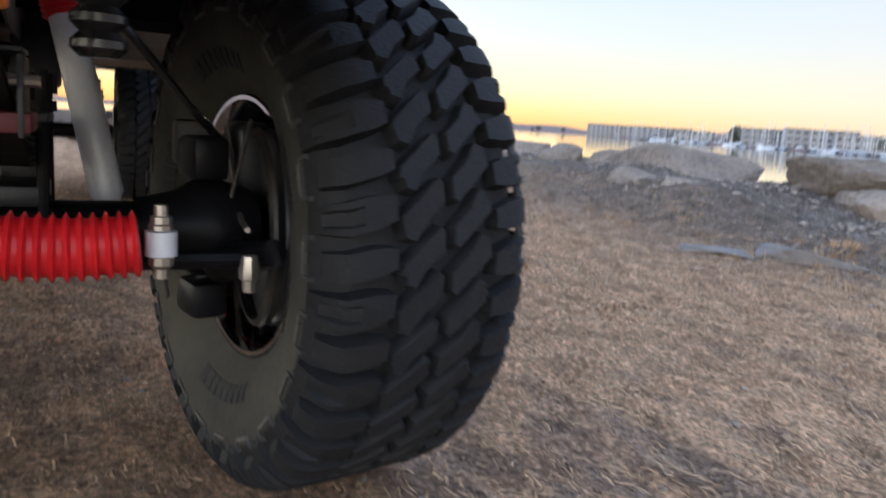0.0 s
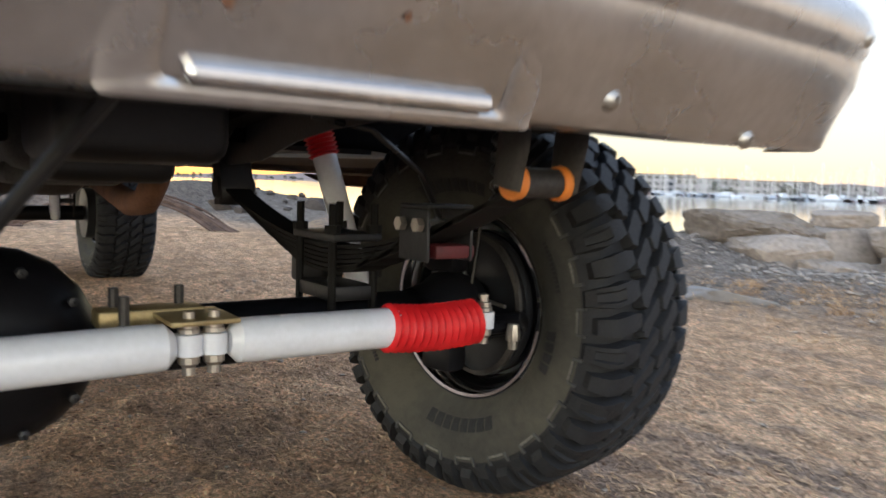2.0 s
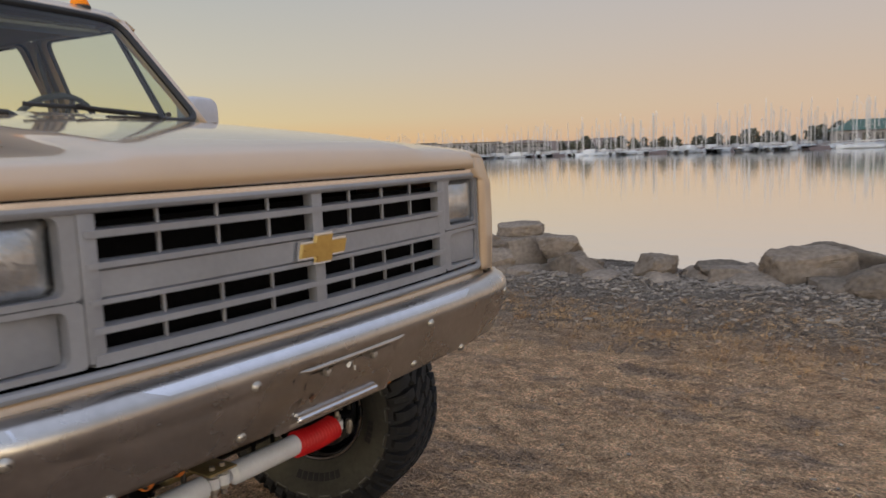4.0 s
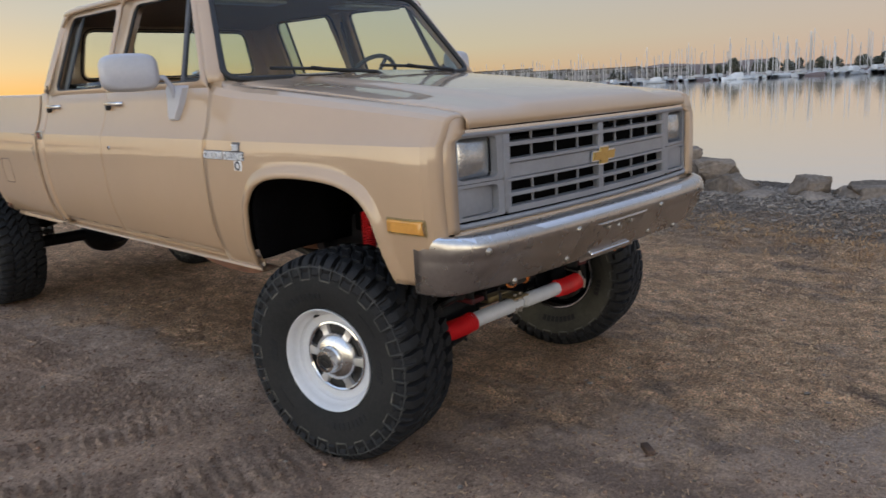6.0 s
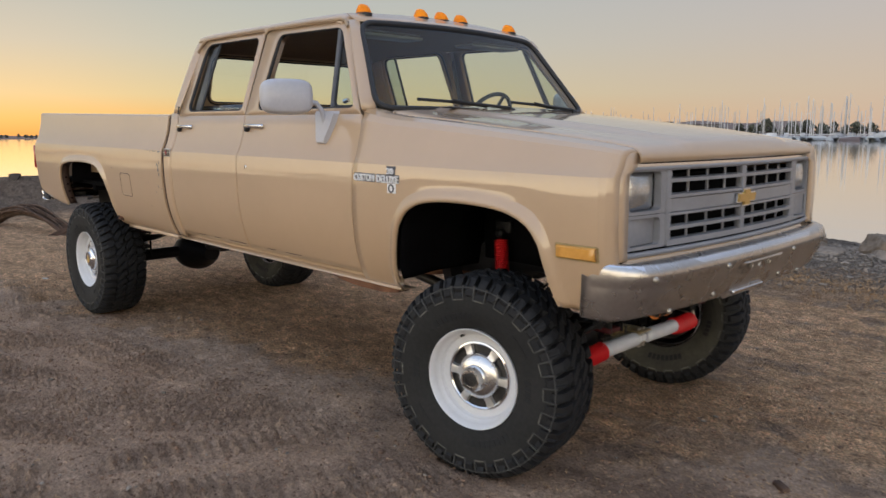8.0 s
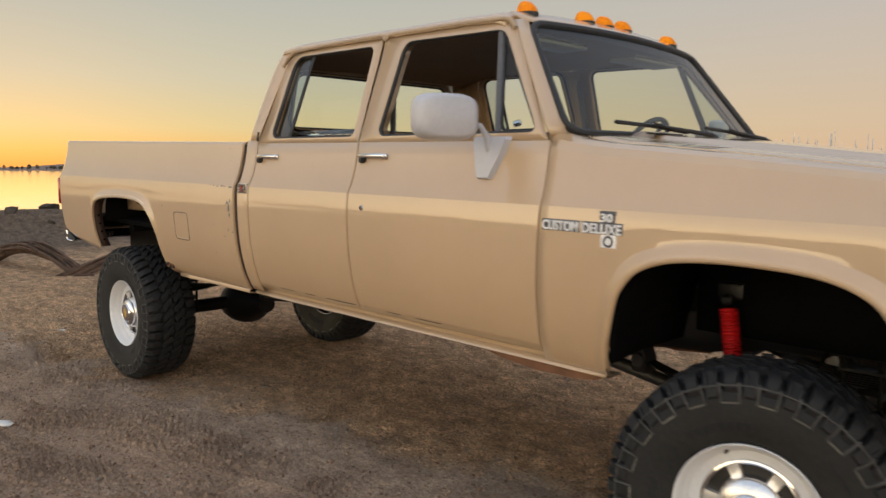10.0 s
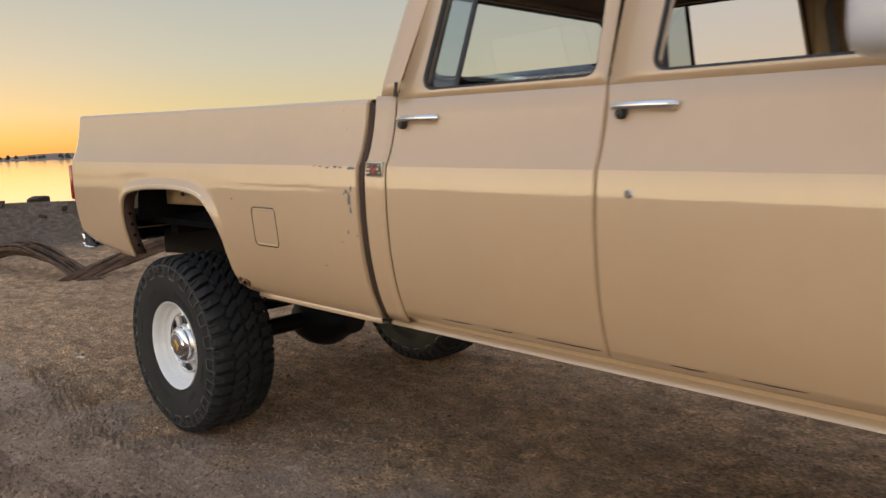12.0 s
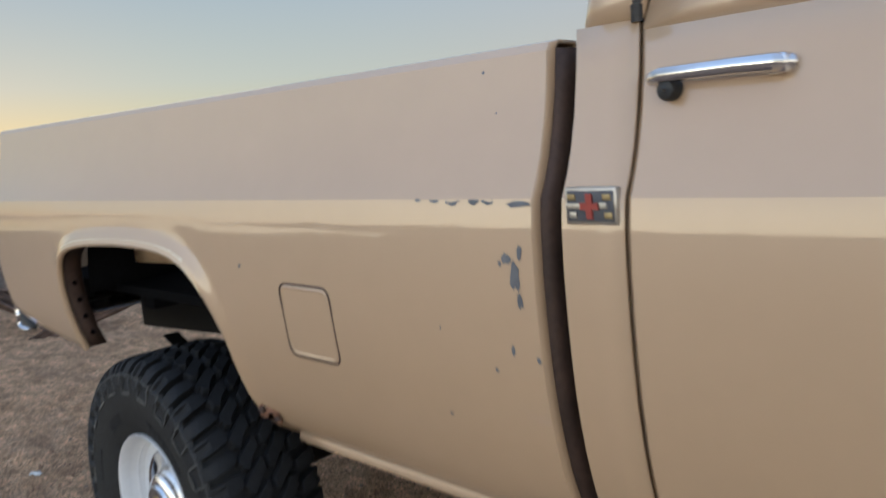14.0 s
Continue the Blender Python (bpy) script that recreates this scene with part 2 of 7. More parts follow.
PAPER = mat("paper_litter", (0.75, 0.74, 0.70), (0.6, 0.58, 0.54), rough=0.9)
HULL = mat("boat_hull", (0.52, 0.53, 0.54), (0.38, 0.39, 0.40), scale=0.4, rough=0.4, obj=0.25)
MAST = mat("boat_mast", (0.58, 0.57, 0.56), (0.42, 0.41, 0.40), scale=0.6, rough=0.45, metal=0.3)
LEAF = mat("far_leaves", (0.085, 0.085, 0.055), (0.055, 0.056, 0.038), scale=0.5, rough=0.9, obj=0.3)
BARK = mat("far_bark", (0.10, 0.08, 0.06), rough=0.95)
FACADE = mat("far_facade", (0.26, 0.25, 0.25), (0.20, 0.19, 0.19), scale=0.15, rough=0.8, obj=0.3)
GREEN_ROOF = mat("green_metal_roof", (0.055, 0.115, 0.085), (0.04, 0.085, 0.065), scale=0.3, rough=0.6)
PANE = mat("far_pane", (0.05, 0.055, 0.06), (0.035, 0.04, 0.045), rough=0.15)
HILL = mat("far_hill", (0.17, 0.12, 0.10), (0.13, 0.09, 0.08), scale=0.004, rough=1.0)


def ground_material():
    m = bpy.data.materials.new("dirt_and_straw")
    m.use_nodes = True
    nt = m.node_tree
    N, L = nt.nodes.new, nt.links.new
    p = nt.nodes["Principled BSDF"]
    tc = N("ShaderNodeTexCoord")
    xyz = N("ShaderNodeSeparateXYZ")
    L(tc.outputs["Object"], xyz.inputs[0])

    def noise_at(scale, detail=6, rough=0.6, stretch=None):
        n = N("ShaderNodeTexNoise")
        n.inputs["Scale"].default_value, n.inputs["Detail"].default_value, n.inputs["Roughness"].default_value = scale, detail, rough
        if stretch:
            mp = N("ShaderNodeMapping")
            mp.inputs["Scale"].default_value, mp.inputs["Rotation"].default_value = stretch, (0, 0, 0.5)
            L(tc.outputs["Object"], mp.inputs[0])
            L(mp.outputs[0], n.inputs["Vector"])
        else:
            L(tc.outputs["Object"], n.inputs["Vector"])
        return n.outputs[0]

    def ramp(f, a, b, ca=(0, 0, 0), cb=(1, 1, 1)):
        r = N("ShaderNodeValToRGB")
        r.color_ramp.elements[0].position, r.color_ramp.elements[0].color = a, (*ca, 1)
        r.color_ramp.elements[1].position, r.color_ramp.elements[1].color = b, (*cb, 1)
        L(f, r.inputs[0])
        return r.outputs[0]

    def mixc(f, a, b, how="MIX"):
        n = N("ShaderNodeMix")
        n.data_type, n.blend_type = "RGBA", how
        for i, v in ((0, f), (6, a), (7, b)):
            if isinstance(v, (int, float)):
                n.inputs[i].default_value = v
            elif isinstance(v, tuple):
                n.inputs[i].default_value = (*v, 1)
            else:
                L(v, n.inputs[i])
        return n.outputs[2]

    def mth(op, a, b):
        n = N("ShaderNodeMath")
        n.operation = op
        for i, v in enumerate((a, b)):
            if isinstance(v, (int, float)):
                n.inputs[i].default_value = v
            else:
                L(v, n.inputs[i])
        return n.outputs[0]

    big, mid, fine, grit = noise_at(0.55, 5), noise_at(2.6, 6, 0.65), noise_at(22, 6, 0.7), noise_at(120, 4, 0.7)
    patch = noise_at(1.1, 4)
    strand, strand_b = noise_at(26, 5, 0.75, (1.0, 5.0, 1.0)), noise_at(26, 5, 0.75, (5.0, 1.2, 1.0))
    clod = noise_at(46, 5, 0.65)
    side = N("ShaderNodeMapRange")
    side.inputs[1].default_value, side.inputs[2].default_value = -1.05, 0.1
    side.inputs[3].default_value, side.inputs[4].default_value = -0.28, 0.22
    bend = mth("MULTIPLY", mth("MAXIMUM", mth("ADD", xyz.outputs[0], 0.3), 0.0), 0.32)
    L(mth("SUBTRACT", mth("SUBTRACT", xyz.outputs[1], mth("MULTIPLY", xyz.outputs[0], 0.12)), bend), side.inputs[0])
    # damp brown earth on the near side, pale dust among the straw, its colour lifted for the light under the truck
    damp = mixc(ramp(mid, 0.35, 0.65), (0.350, 0.238, 0.163), (0.530, 0.370, 0.256))
    lit_dust = mixc(ramp(mid, 0.35, 0.65), (0.47, 0.362, 0.280), (0.64, 0.505, 0.395))
    dirt = mixc(mth("ADD", mth("MULTIPLY", side.outputs[0], 2.0), 0.56), damp, lit_dust)
    dirt = mixc(ramp(clod, 0.38, 0.56), mixc(0.30, dirt, (0.10, 0.066, 0.048)), dirt)
    dirt = mixc(ramp(grit, 0.56, 0.80), dirt, (0.50, 0.37, 0.26))
    straw = mixc(ramp(mth("MAXIMUM", strand, strand_b), 0.44, 0.68), (0.60, 0.350, 0.190), (0.98, 0.685, 0.415))
    straw = mixc(ramp(fine, 0.36, 0.56), mixc(0.5, straw, (0.19, 0.135, 0.090)), straw)
    straw = mixc(ramp(grit, 0.56, 0.78), straw, (0.66, 0.45, 0.25))
    # trodden straw grows thick past the wheel lines, bare earth lies on the near side
    cover = ramp(mth("ADD", mth("ADD", mth("MULTIPLY", mth("ADD", big, patch), 0.42), mth("MULTIPLY", mid, 0.46)), side.outputs[0]), 0.585, 0.735)
    col = mixc(mth("MULTIPLY", cover, 0.9), dirt, straw)
    bare = noise_at(1.7, 5, 0.62, (0.6, 1.5, 1.0))
    worn = N("ShaderNodeMapRange")
    worn.inputs[1].default_value, worn.inputs[2].default_value = -1.4, 0.4
    worn.inputs[3].default_value, worn.inputs[4].default_value = 0.25, 0.85
    L(xyz.outputs[0], worn.inputs[0])
    col = mixc(mth("MULTIPLY", ramp(bare, 0.52, 0.60), worn.outputs[0]), col, mixc(0.62, dirt, (0.150, 0.104, 0.080)))
    # gravel shelf under the rocks
    shelf = N("ShaderNodeMapRange")
    shelf.inputs[1].default_value, shelf.inputs[2].default_value = 3.7, 4.7
    L(mth("ADD", xyz.outputs[1], mth("MULTIPLY", mid, 0.8)), shelf.inputs[0])
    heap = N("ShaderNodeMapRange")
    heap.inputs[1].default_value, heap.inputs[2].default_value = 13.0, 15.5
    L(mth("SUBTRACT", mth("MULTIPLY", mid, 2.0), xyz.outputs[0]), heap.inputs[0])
    stones = mixc(ramp(fine, 0.35, 0.65), (0.165, 0.138, 0.115), (0.285, 0.240, 0.196))
    col = mixc(shelf.outputs[0], col, stones)
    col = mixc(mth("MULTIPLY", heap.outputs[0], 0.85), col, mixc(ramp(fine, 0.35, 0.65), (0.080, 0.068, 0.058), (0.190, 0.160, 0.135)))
    mottle = noise_at(7, 5, 0.65, (0.8, 1.3, 1.0))
    col = mixc(mth("ADD", mth("MULTIPLY", cover, 0.85), 0.15), col, ramp(mottle, 0.38, 0.62, (0.70, 0.67, 0.65), (1.25, 1.24, 1.22)), "MULTIPLY")
    speck = noise_at(75, 4, 0.7)
    col = mixc(mth("ADD", mth("MULTIPLY", cover, 0.5), 0.5), col, ramp(speck, 0.37, 0.63, (0.44, 0.435, 0.43), (1.56, 1.56, 1.55)), "MULTIPLY")
    L(col, p.inputs["Base Color"])
    p.inputs["Roughness"].default_value = 0.95
    p.inputs["Specular IOR Level"].default_value = 0.2
    b1, b2 = N("ShaderNodeBump"), N("ShaderNodeBump")
    b1.inputs["Strength"].default_value, b1.inputs["Distance"].default_value = 1.0, 0.05
    b2.inputs["Strength"].default_value, b2.inputs["Distance"].default_value = 1.0, 0.012
    L(mth("ADD", mth("MULTIPLY", fine, 0.45), mth("MULTIPLY", cover, mth("ADD", mth("MULTIPLY", fine, 1.8), mth("MAXIMUM", strand, strand_b)))), b1.inputs["Height"])
    L(grit, b2.inputs["Height"])
    L(b1.outputs[0], b2.inputs["Normal"])
    L(b2.outputs[0], p.inputs["Normal"])
    return m


def water_material():
    m = bpy.data.materials.new("still_water")
    m.use_nodes = True
    nt = m.node_tree
    p = nt.nodes["Principled BSDF"]
    p.inputs["Base Color"].default_value = (0.03, 0.035, 0.035, 1)
    p.inputs["Roughness"].default_value = 0.06
    p.inputs["IOR"].default_value = 6.5
    p.inputs["Specular IOR Level"].default_value = 1.0
    tc, mp = nt.nodes.new("ShaderNodeTexCoord"), nt.nodes.new("ShaderNodeMapping")
    mp.inputs["Scale"].default_value = (0.5, 0.9, 1)
    nt.links.new(tc.outputs["Object"], mp.inputs[0])
    n, b = nt.nodes.new("ShaderNodeTexNoise"), nt.nodes.new("ShaderNodeBump")
    n.inputs["Scale"].default_value, n.inputs["Detail"].default_value = 0.8, 4
    b.inputs["Strength"].default_value, b.inputs["Distance"].default_value = 0.22, 0.05
    nt.links.new(mp.outputs[0], n.inputs["Vector"])
    nt.links.new(n.outputs[0], b.inputs["Height"])
    nt.links.new(b.outputs[0], p.inputs["Normal"])
    return m


GROUND, WATER = ground_material(), water_material()

# ---- mesh helpers ----


def part(name, bm, material, parent=None, label="", angle=35, solid=0.0):
    """Links a bmesh as one mesh object, under a thing or a part."""
    me = bpy.data.meshes.new(name)
    bm.to_mesh(me)
    bm.free()
    me.materials.append(material)
    me.polygons.foreach_set("use_smooth", [True] * len(me.polygons))
    me.set_sharp_from_angle(angle=radians(angle))
    while parent is not None and parent.parent is not None and parent.parent.parent is not None:
        parent = parent.parent
    ob = new(name, me)
    ob.parent = parent
    if label:
        ob["label"] = label
    if solid:
        md = ob.modifiers.new("thickness", "SOLIDIFY")
        md.thickness, md.offset = solid, 0
    return ob


def empty(name, m=None, parent=None):
    ob = new(name)
    ob.empty_display_size = 0.2
    if m is not None:
        ob.matrix_basis = m
    ob.parent = parent
    return ob


def B():
    return bmesh.new()


def box(bm, c, s, bevel=0.0, m=None, seg=2):
    g = bmesh.ops.create_cube(bm, size=1.0, matrix=(m or Matrix()) @ Matrix.Translation(c) @ Matrix.Diagonal((*s, 1)))
    if bevel:
        edges = {e for v in g["verts"] for e in v.link_edges}
        bmesh.ops.bevel(bm, geom=list(edges), offset=bevel, segments=seg, affect="EDGES", profile=0.5)
    return bm


def tube(bm, pts, r, seg=10, caps=True, closed=False, squash=1.0):
    """A round bar along pts; r is one radius or one a point."""
    pts = [Vector(p) for p in pts]
    n = len(pts)
    rs = [r] * n if isinstance(r, (int, float)) else list(r)
    up = None
    rings = []
    for i, p in enumerate(pts):
        a, b = pts[(i - 1) % n if closed else max(i - 1, 0)], pts[(i + 1) % n if closed else min(i + 1, n - 1)]
        d = (b - a).normalized()
        if up is None:
            up = Vector((0, 0, 1)) if abs(d.z) < 0.9 else Vector((1, 0, 0))
        up = (up - d * up.dot(d)).normalized()
        s = d.cross(up)
        rings.append([bm.verts.new(p + (up * math.cos(t) + s * (math.sin(t) * squash)) * rs[i]) for t in (2 * math.pi * k / seg for k in range(seg))])
    for i in range(n if closed else n - 1):
        q, w = rings[i], rings[(i + 1) % n]
        for k in range(seg):
            bm.faces.new((q[k], q[(k + 1) % seg], w[(k + 1) % seg], w[k]))
    if caps and not closed:
        bm.faces.new(rings[0])
        bm.faces.new(rings[-1][::-1])
    return bm


def rev(bm, prof, seg=40, c=(0, 0, 0), axis="y", caps=False):
    """A turned body: prof holds (radius, place along the axis)."""
    rings = []
    for r, h in prof:
        ring = []
        for k in range(seg):
            t = 2 * math.pi * k / seg
            u, v = r * math.cos(t), r * math.sin(t)
            o = {"y": (u, h, v), "x": (h, u, v), "z": (u, v, h)}[axis]
            ring.append(bm.verts.new(Vector(c) + Vector(o)))
        rings.append(ring)
    for a, b in zip(rings, rings[1:]):
        for k in range(seg):
            bm.faces.new((a[k], a[(k + 1) % seg], b[(k + 1) % seg], b[k]))
    if caps:
        bm.faces.new(rings[0])
        bm.faces.new(rings[-1][::-1])
    return bm


def grid(bm, rows, wrap=False):
    vs = [[bm.verts.new(p) for p in row] for row in rows]
    for a, b in zip(vs, vs[1:]):
        for k in range(len(a) if wrap else len(a) - 1):
            j = (k + 1) % len(a)
            bm.faces.new((a[k], a[j], b[j], b[k]))
    return vs


def finish(bm):
    bmesh.ops.recalc_face_normals(bm, faces=bm.faces[:])
    return bm


def rake(bm):
    """The body stands a degree higher at its tail."""
    for v in bm.verts:
        v.co.z -= 0.017 * v.co.x
    return bm


def rounded(pts, radii, n=6):
    """A closed outline with its corners rounded, n points a corner."""
    out = []
    for i, p in enumerate(pts):
        p, a, b = Vector(p), Vector(pts[i - 1]), Vector(pts[(i + 1) % len(pts)])
        r = radii[i] if isinstance(radii, (list, tuple)) else radii
        p0, p1 = p + (a - p).normalized() * r, p + (b - p).normalized() * r
        for k in range(n):
            t = k / (n - 1)
            out.append((1 - t) ** 2 * p0 + 2 * t * (1 - t) * p + t * t * p1)
    return out


def text_mesh(body, size, depth):
    cu = bpy.data.curves.new("lettering", "FONT")
    cu.body, cu.size, cu.extrude, cu.resolution_u, cu.align_x = body, size, depth, 3, "LEFT"
    cu.offset = size * 0.018
    ob = new("lettering", cu)
    me = bpy.data.meshes.new_from_object(ob.evaluated_get(bpy.context.evaluated_depsgraph_get()))
    bpy.data.objects.remove(ob)
    bpy.data.curves.remove(cu)
    return me

# ---- ground, water, far shore ----
SHORE = [(60, -6), (26, 0.5), (9, 3.9), (4, 5.0), (1, 5.7), (-1, 6.2), (-3.2, 5.7), (-6.5, 5.2), (-10, 6.2), (-14, 6.6), (-17.5, 4.6), (-19, 1.0), (-19.8, -5), (-24, -20), (-80, -70), (-900, -500)]
WATER_Z, GROUND_Z = -1.25, 0.026


def shore_distance(x, y):
    """Metres past the shore line, towards the water (land: minus)."""
    best = np.full(x.shape, 1e9)
    sign = np.ones(x.shape)
    for (ax, ay), (bx, by) in zip(SHORE, SHORE[1:]):
        dx, dy = bx - ax, by - ay
        t = np.clip(((x - ax) * dx + (y - ay) * dy) / (dx * dx + dy * dy), 0, 1)
        d = np.hypot(x - ax - t * dx, y - ay - t * dy)
        side = np.where((dx * (y - ay) - dy * (x - ax)) < 0, 1.0, -1.0)
        near = d < best
        best, sign = np.where(near, d, best), np.where(near, side, sign)
    return best * sign


def value_noise(x, y, scale, seed):
    """Smooth noise, -1 to 1, for whole arrays."""
    g = np.random.RandomState(seed).rand(256, 256) * 2 - 1
    u, v = x * scale, y * scale
    i, j = np.floor(u).astype(int), np.floor(v).astype(int)
    fu, fv = u - i, v - j
    fu, fv = fu * fu * (3 - 2 * fu), fv * fv * (3 - 2 * fv)
    a, b = g[i % 256, j % 256], g[(i + 1) % 256, j % 256]
    c, d = g[i % 256, (j + 1) % 256], g[(i + 1) % 256, (j + 1) % 256]
    return (a * (1 - fu) + b * fu) * (1 - fv) + (c * (1 - fu) + d * fu) * fv


# tyre prints: middle, heading in degrees, half width, half length
TRACKS = [(-4.9, -1.22, 2, 0.15, 1.9), (-5.0, -1.56, 5, 0.14, 1.6), (-4.9, -1.90, 8, 0.14, 1.6), (-3.6, -1.62, 38, 0.14, 0.8), (-4.2, -2.5, 10, 0.15, 1.6), (-2.9, -2.0, 24, 0.15, 1.3), (-2.4, -1.25, 14, 0.14, 0.9), (-2.0, -1.9, 36, 0.14, 1.4),
          (-1.5, -1.7, 48, 0.15, 1.3), (-0.2, -2.2, 55, 0.14, 1.0), (-1.0, -1.6, 70, 0.14, 1.0), (-0.62, -1.85, 62, 0.15, 1.1), (0.6, -1.7, 60, 0.14, 0.8), (-3.2, -2.75, 16, 0.14, 1.4), (-1.3, -2.7, 40, 0.14, 0.9),
          (-3.4, -1.30, 6, 0.17, 1.4), (-1.9, -1.45, 30, 0.17, 1.2), (-3.9, -2.15, 14, 0.17, 1.5), (-2.4, -2.45, 30, 0.17, 1.3), (-0.9, -2.25, 52, 0.17, 1.0), (-5.6, -1.15, -14, 0.17, 1.0), (-0.1, -1.55, 75, 0.17, 0.8)]


def ground_height(x, y):
    shape = np.shape(x)
    x, y = np.atleast_1d(np.asarray(x, float)), np.atleast_1d(np.asarray(y, float))
    d = shore_distance(x, y)
    near = np.exp(-((x + 2) ** 2 + y**2) / 500)
    z = near * (0.020 * value_noise(x, y, 0.9, 3) + 0.014 * value_noise(x, y, 3.1, 4) + 0.012 * value_noise(x, y, 9, 5) + 0.009 * value_noise(x, y, 19, 6) + 0.006 * value_noise(x, y, 33, 7))
    wheels = sum(np.exp(-(((x - wx) ** 2 + (y - wy) ** 2) / 0.16)) for wx in (0.07, -4.24) for wy in (0.85, -0.85))
    z = z * (1 - np.clip(wheels, 0, 1)) - 0.004 * np.clip(wheels, 0, 1)
    # bare earth on the near side, pressed smooth and printed over by lugged tyres
    bare = np.clip((-0.85 - y) / 0.25, 0, 1) * np.clip((x + 7.5) / 1.0, 0, 1) * np.clip((3.0 - x) / 1.0, 0, 1)
    smooth = 0.022 * value_noise(x, y, 0.9, 3) + 0.012 * value_noise(x, y, 2.3, 4)
    z = z * (1 - bare) + bare * smooth
    for n, (cx, cy, heading, half, reach) in enumerate(TRACKS):
        c, q = math.cos(radians(heading)), math.sin(radians(heading))
        go = (x - cx) * c + (y - cy) * q
        off = (y - cy) * c - (x - cx) * q - 0.05 * np.sin(go * 1.1 + n)
        at = np.nonzero((np.abs(off) < half + 0.08) & (np.abs(go) < reach) & (bare > 0))
        if not len(at[0]):
            continue
        px, py, go, off, base = x[at], y[at], go[at], off[at], smooth[at]
        ends = np.clip((reach - np.abs(go)) / 0.2, 0, 1) * bare[at]
        inside = np.clip((half - np.abs(off)) / 0.02, 0, 1)
        print_on = inside * ends * np.clip(value_noise(px + 3.7 * n, py, 1.1, 8) * 1.8 + 1.15, 0, 1)
        lane = np.floor(off / 0.062)
        across = off / 0.062 - lane - 0.5
        phase = go / 0.066 + 1.1 * np.abs(across) * np.where(lane % 2 == 0, 1.0, -1.0) + 0.5 * (lane % 2) + 0.12 * value_noise(px, py, 5, 11 + n)
        crest = np.abs(phase - np.floor(phase) - 0.5)
        crest = np.clip((0.21 - crest) / 0.09, 0, 1) * np.clip((0.47 - np.abs(across)) / 0.06, 0, 1) * np.clip(0.85 + 0.9 * value_noise(px, py, 7, 20 + n), 0, 1)
        rim = np.exp(-(((np.abs(off) - half - 0.02) / 0.022) ** 2)) * ends
        z[at] = z[at] * (1 - 0.7 * print_on) + print_on * (0.7 * base - 0.007 + 0.029 * crest) + 0.007 * rim * np.clip(value_noise(px, py, 3, 30 + n) * 1.4 + 0.3, 0, 1)
    z = z + bare * 0.004 * value_noise(x, y, 27, 7)
    z = z + 0.16 * np.clip((d + 2.2) / 2.2, 0, 1) * (d < 3) * (0.6 + 0.4 * value_noise(x, y, 0.7, 9))
    z = z + GROUND_Z + 0.58 * np.exp(-(((d + 0.6) / 1.3) ** 2)) * np.clip((-11 - x) / 4, 0, 1) * (0.8 + 0.3 * value_noise(x, y, 0.5, 12))
    rise = np.clip((d + 1.75) / 1.35, 0, 1)
    z = z + 0.24 * rise * rise * (3 - 2 * rise) * (0.45 + 0.55 * np.clip((-1.9 - x) / 1.0, 0, 1)) * np.clip((x + 11.0) / 2.0, 0, 1) * (0.85 + 0.25 * value_noise(x, y, 1.3, 14))
    fall = np.clip((d - 0.4) / 3.6, 0, 1)
    return (z - fall * fall * (3 - 2 * fall) * 3.2 - np.clip(d - 4, 0, 40) * 0.05).reshape(shape)


def axis_steps(lo, hi, step, far):
    mid = np.arange(lo, hi + step / 2, step)
    grow = step * np.cumsum(1.22 ** np.arange(1, 200))
    grow = grow[grow < far]
    return np.r_[(lo - grow)[::-1], mid, hi + grow]


gx = axis_steps(-6.6, 2.0, 0.0105, 3000)
gx = np.sort(np.r_[gx, np.arange(-21.5, -6.8, 0.11) + 0.003])
gy = axis_steps(-3.2, 5.6, 0.042, 3000)
gy = np.sort(np.r_[gy, np.arange(-3.18, -0.9, 0.0125) + 0.0007])
gy = gy[np.r_[True, np.diff(gy) > 0.004]]
GX, GY = np.meshgrid(gx, gy, indexing="ij")
GZ = ground_height(GX, GY)
me = bpy.data.meshes.new("ground")
nx, ny = GX.shape
idx = np.arange(nx * ny).reshape(nx, ny)
quads = np.stack([idx[:-1, :-1], idx[1:, :-1], idx[1:, 1:], idx[:-1, 1:]], -1).reshape(-1, 4)
me.from_pydata(np.stack([GX, GY, GZ], -1).reshape(-1, 3).tolist(), [], quads.tolist())
me.polygons.foreach_set("use_smooth", [True] * len(me.polygons))
me.materials.append(GROUND)
ground = tagged(new("ground", me), "trodden brown dirt with dry straw and tyre tracks", "ground", kind="structure")

bm = B()
ring = [bm.verts.new((3000 * math.cos(a), 3000 * math.sin(a), WATER_Z)) for a in (2 * math.pi * k / 64 for k in range(64))]
bm.faces.new(ring)
tagged(part("water", bm, WATER), "calm bay water mirroring the sunset sky", "water", kind="structure")

# far shore: azimuth in degrees, metres from the truck
FAR = [(60, 260), (80, 230), (95, 235), (106, 255), (115, 320), (125, 370), (135, 460), (145, 720), (155, 1150), (172, 1300), (190, 1500), (205, 1700)]


def far_point(az, out=0.0, z=0.0):
    r = np.interp(az, [a for a, _ in FAR], [b for _, b in FAR]) + out
    return Vector((r * math.cos(radians(az)), r * math.sin(radians(az)), z))


bm = B()
rows = []
for out, z in ((-2, WATER_Z - 0.5), (0, WATER_Z + 0.6), (12, WATER_Z + 1.4), (120, WATER_Z + 2.0), (900, 3)):
    rows.append([far_point(60 + 1.45 * k, out, z + 0.25 * math.sin(k * 1.7)) for k in range(101)])
grid(bm, rows)
tagged(part("far_shore", finish(bm), HILL), "low brown far shore across the bay", "far shore", kind="structure")

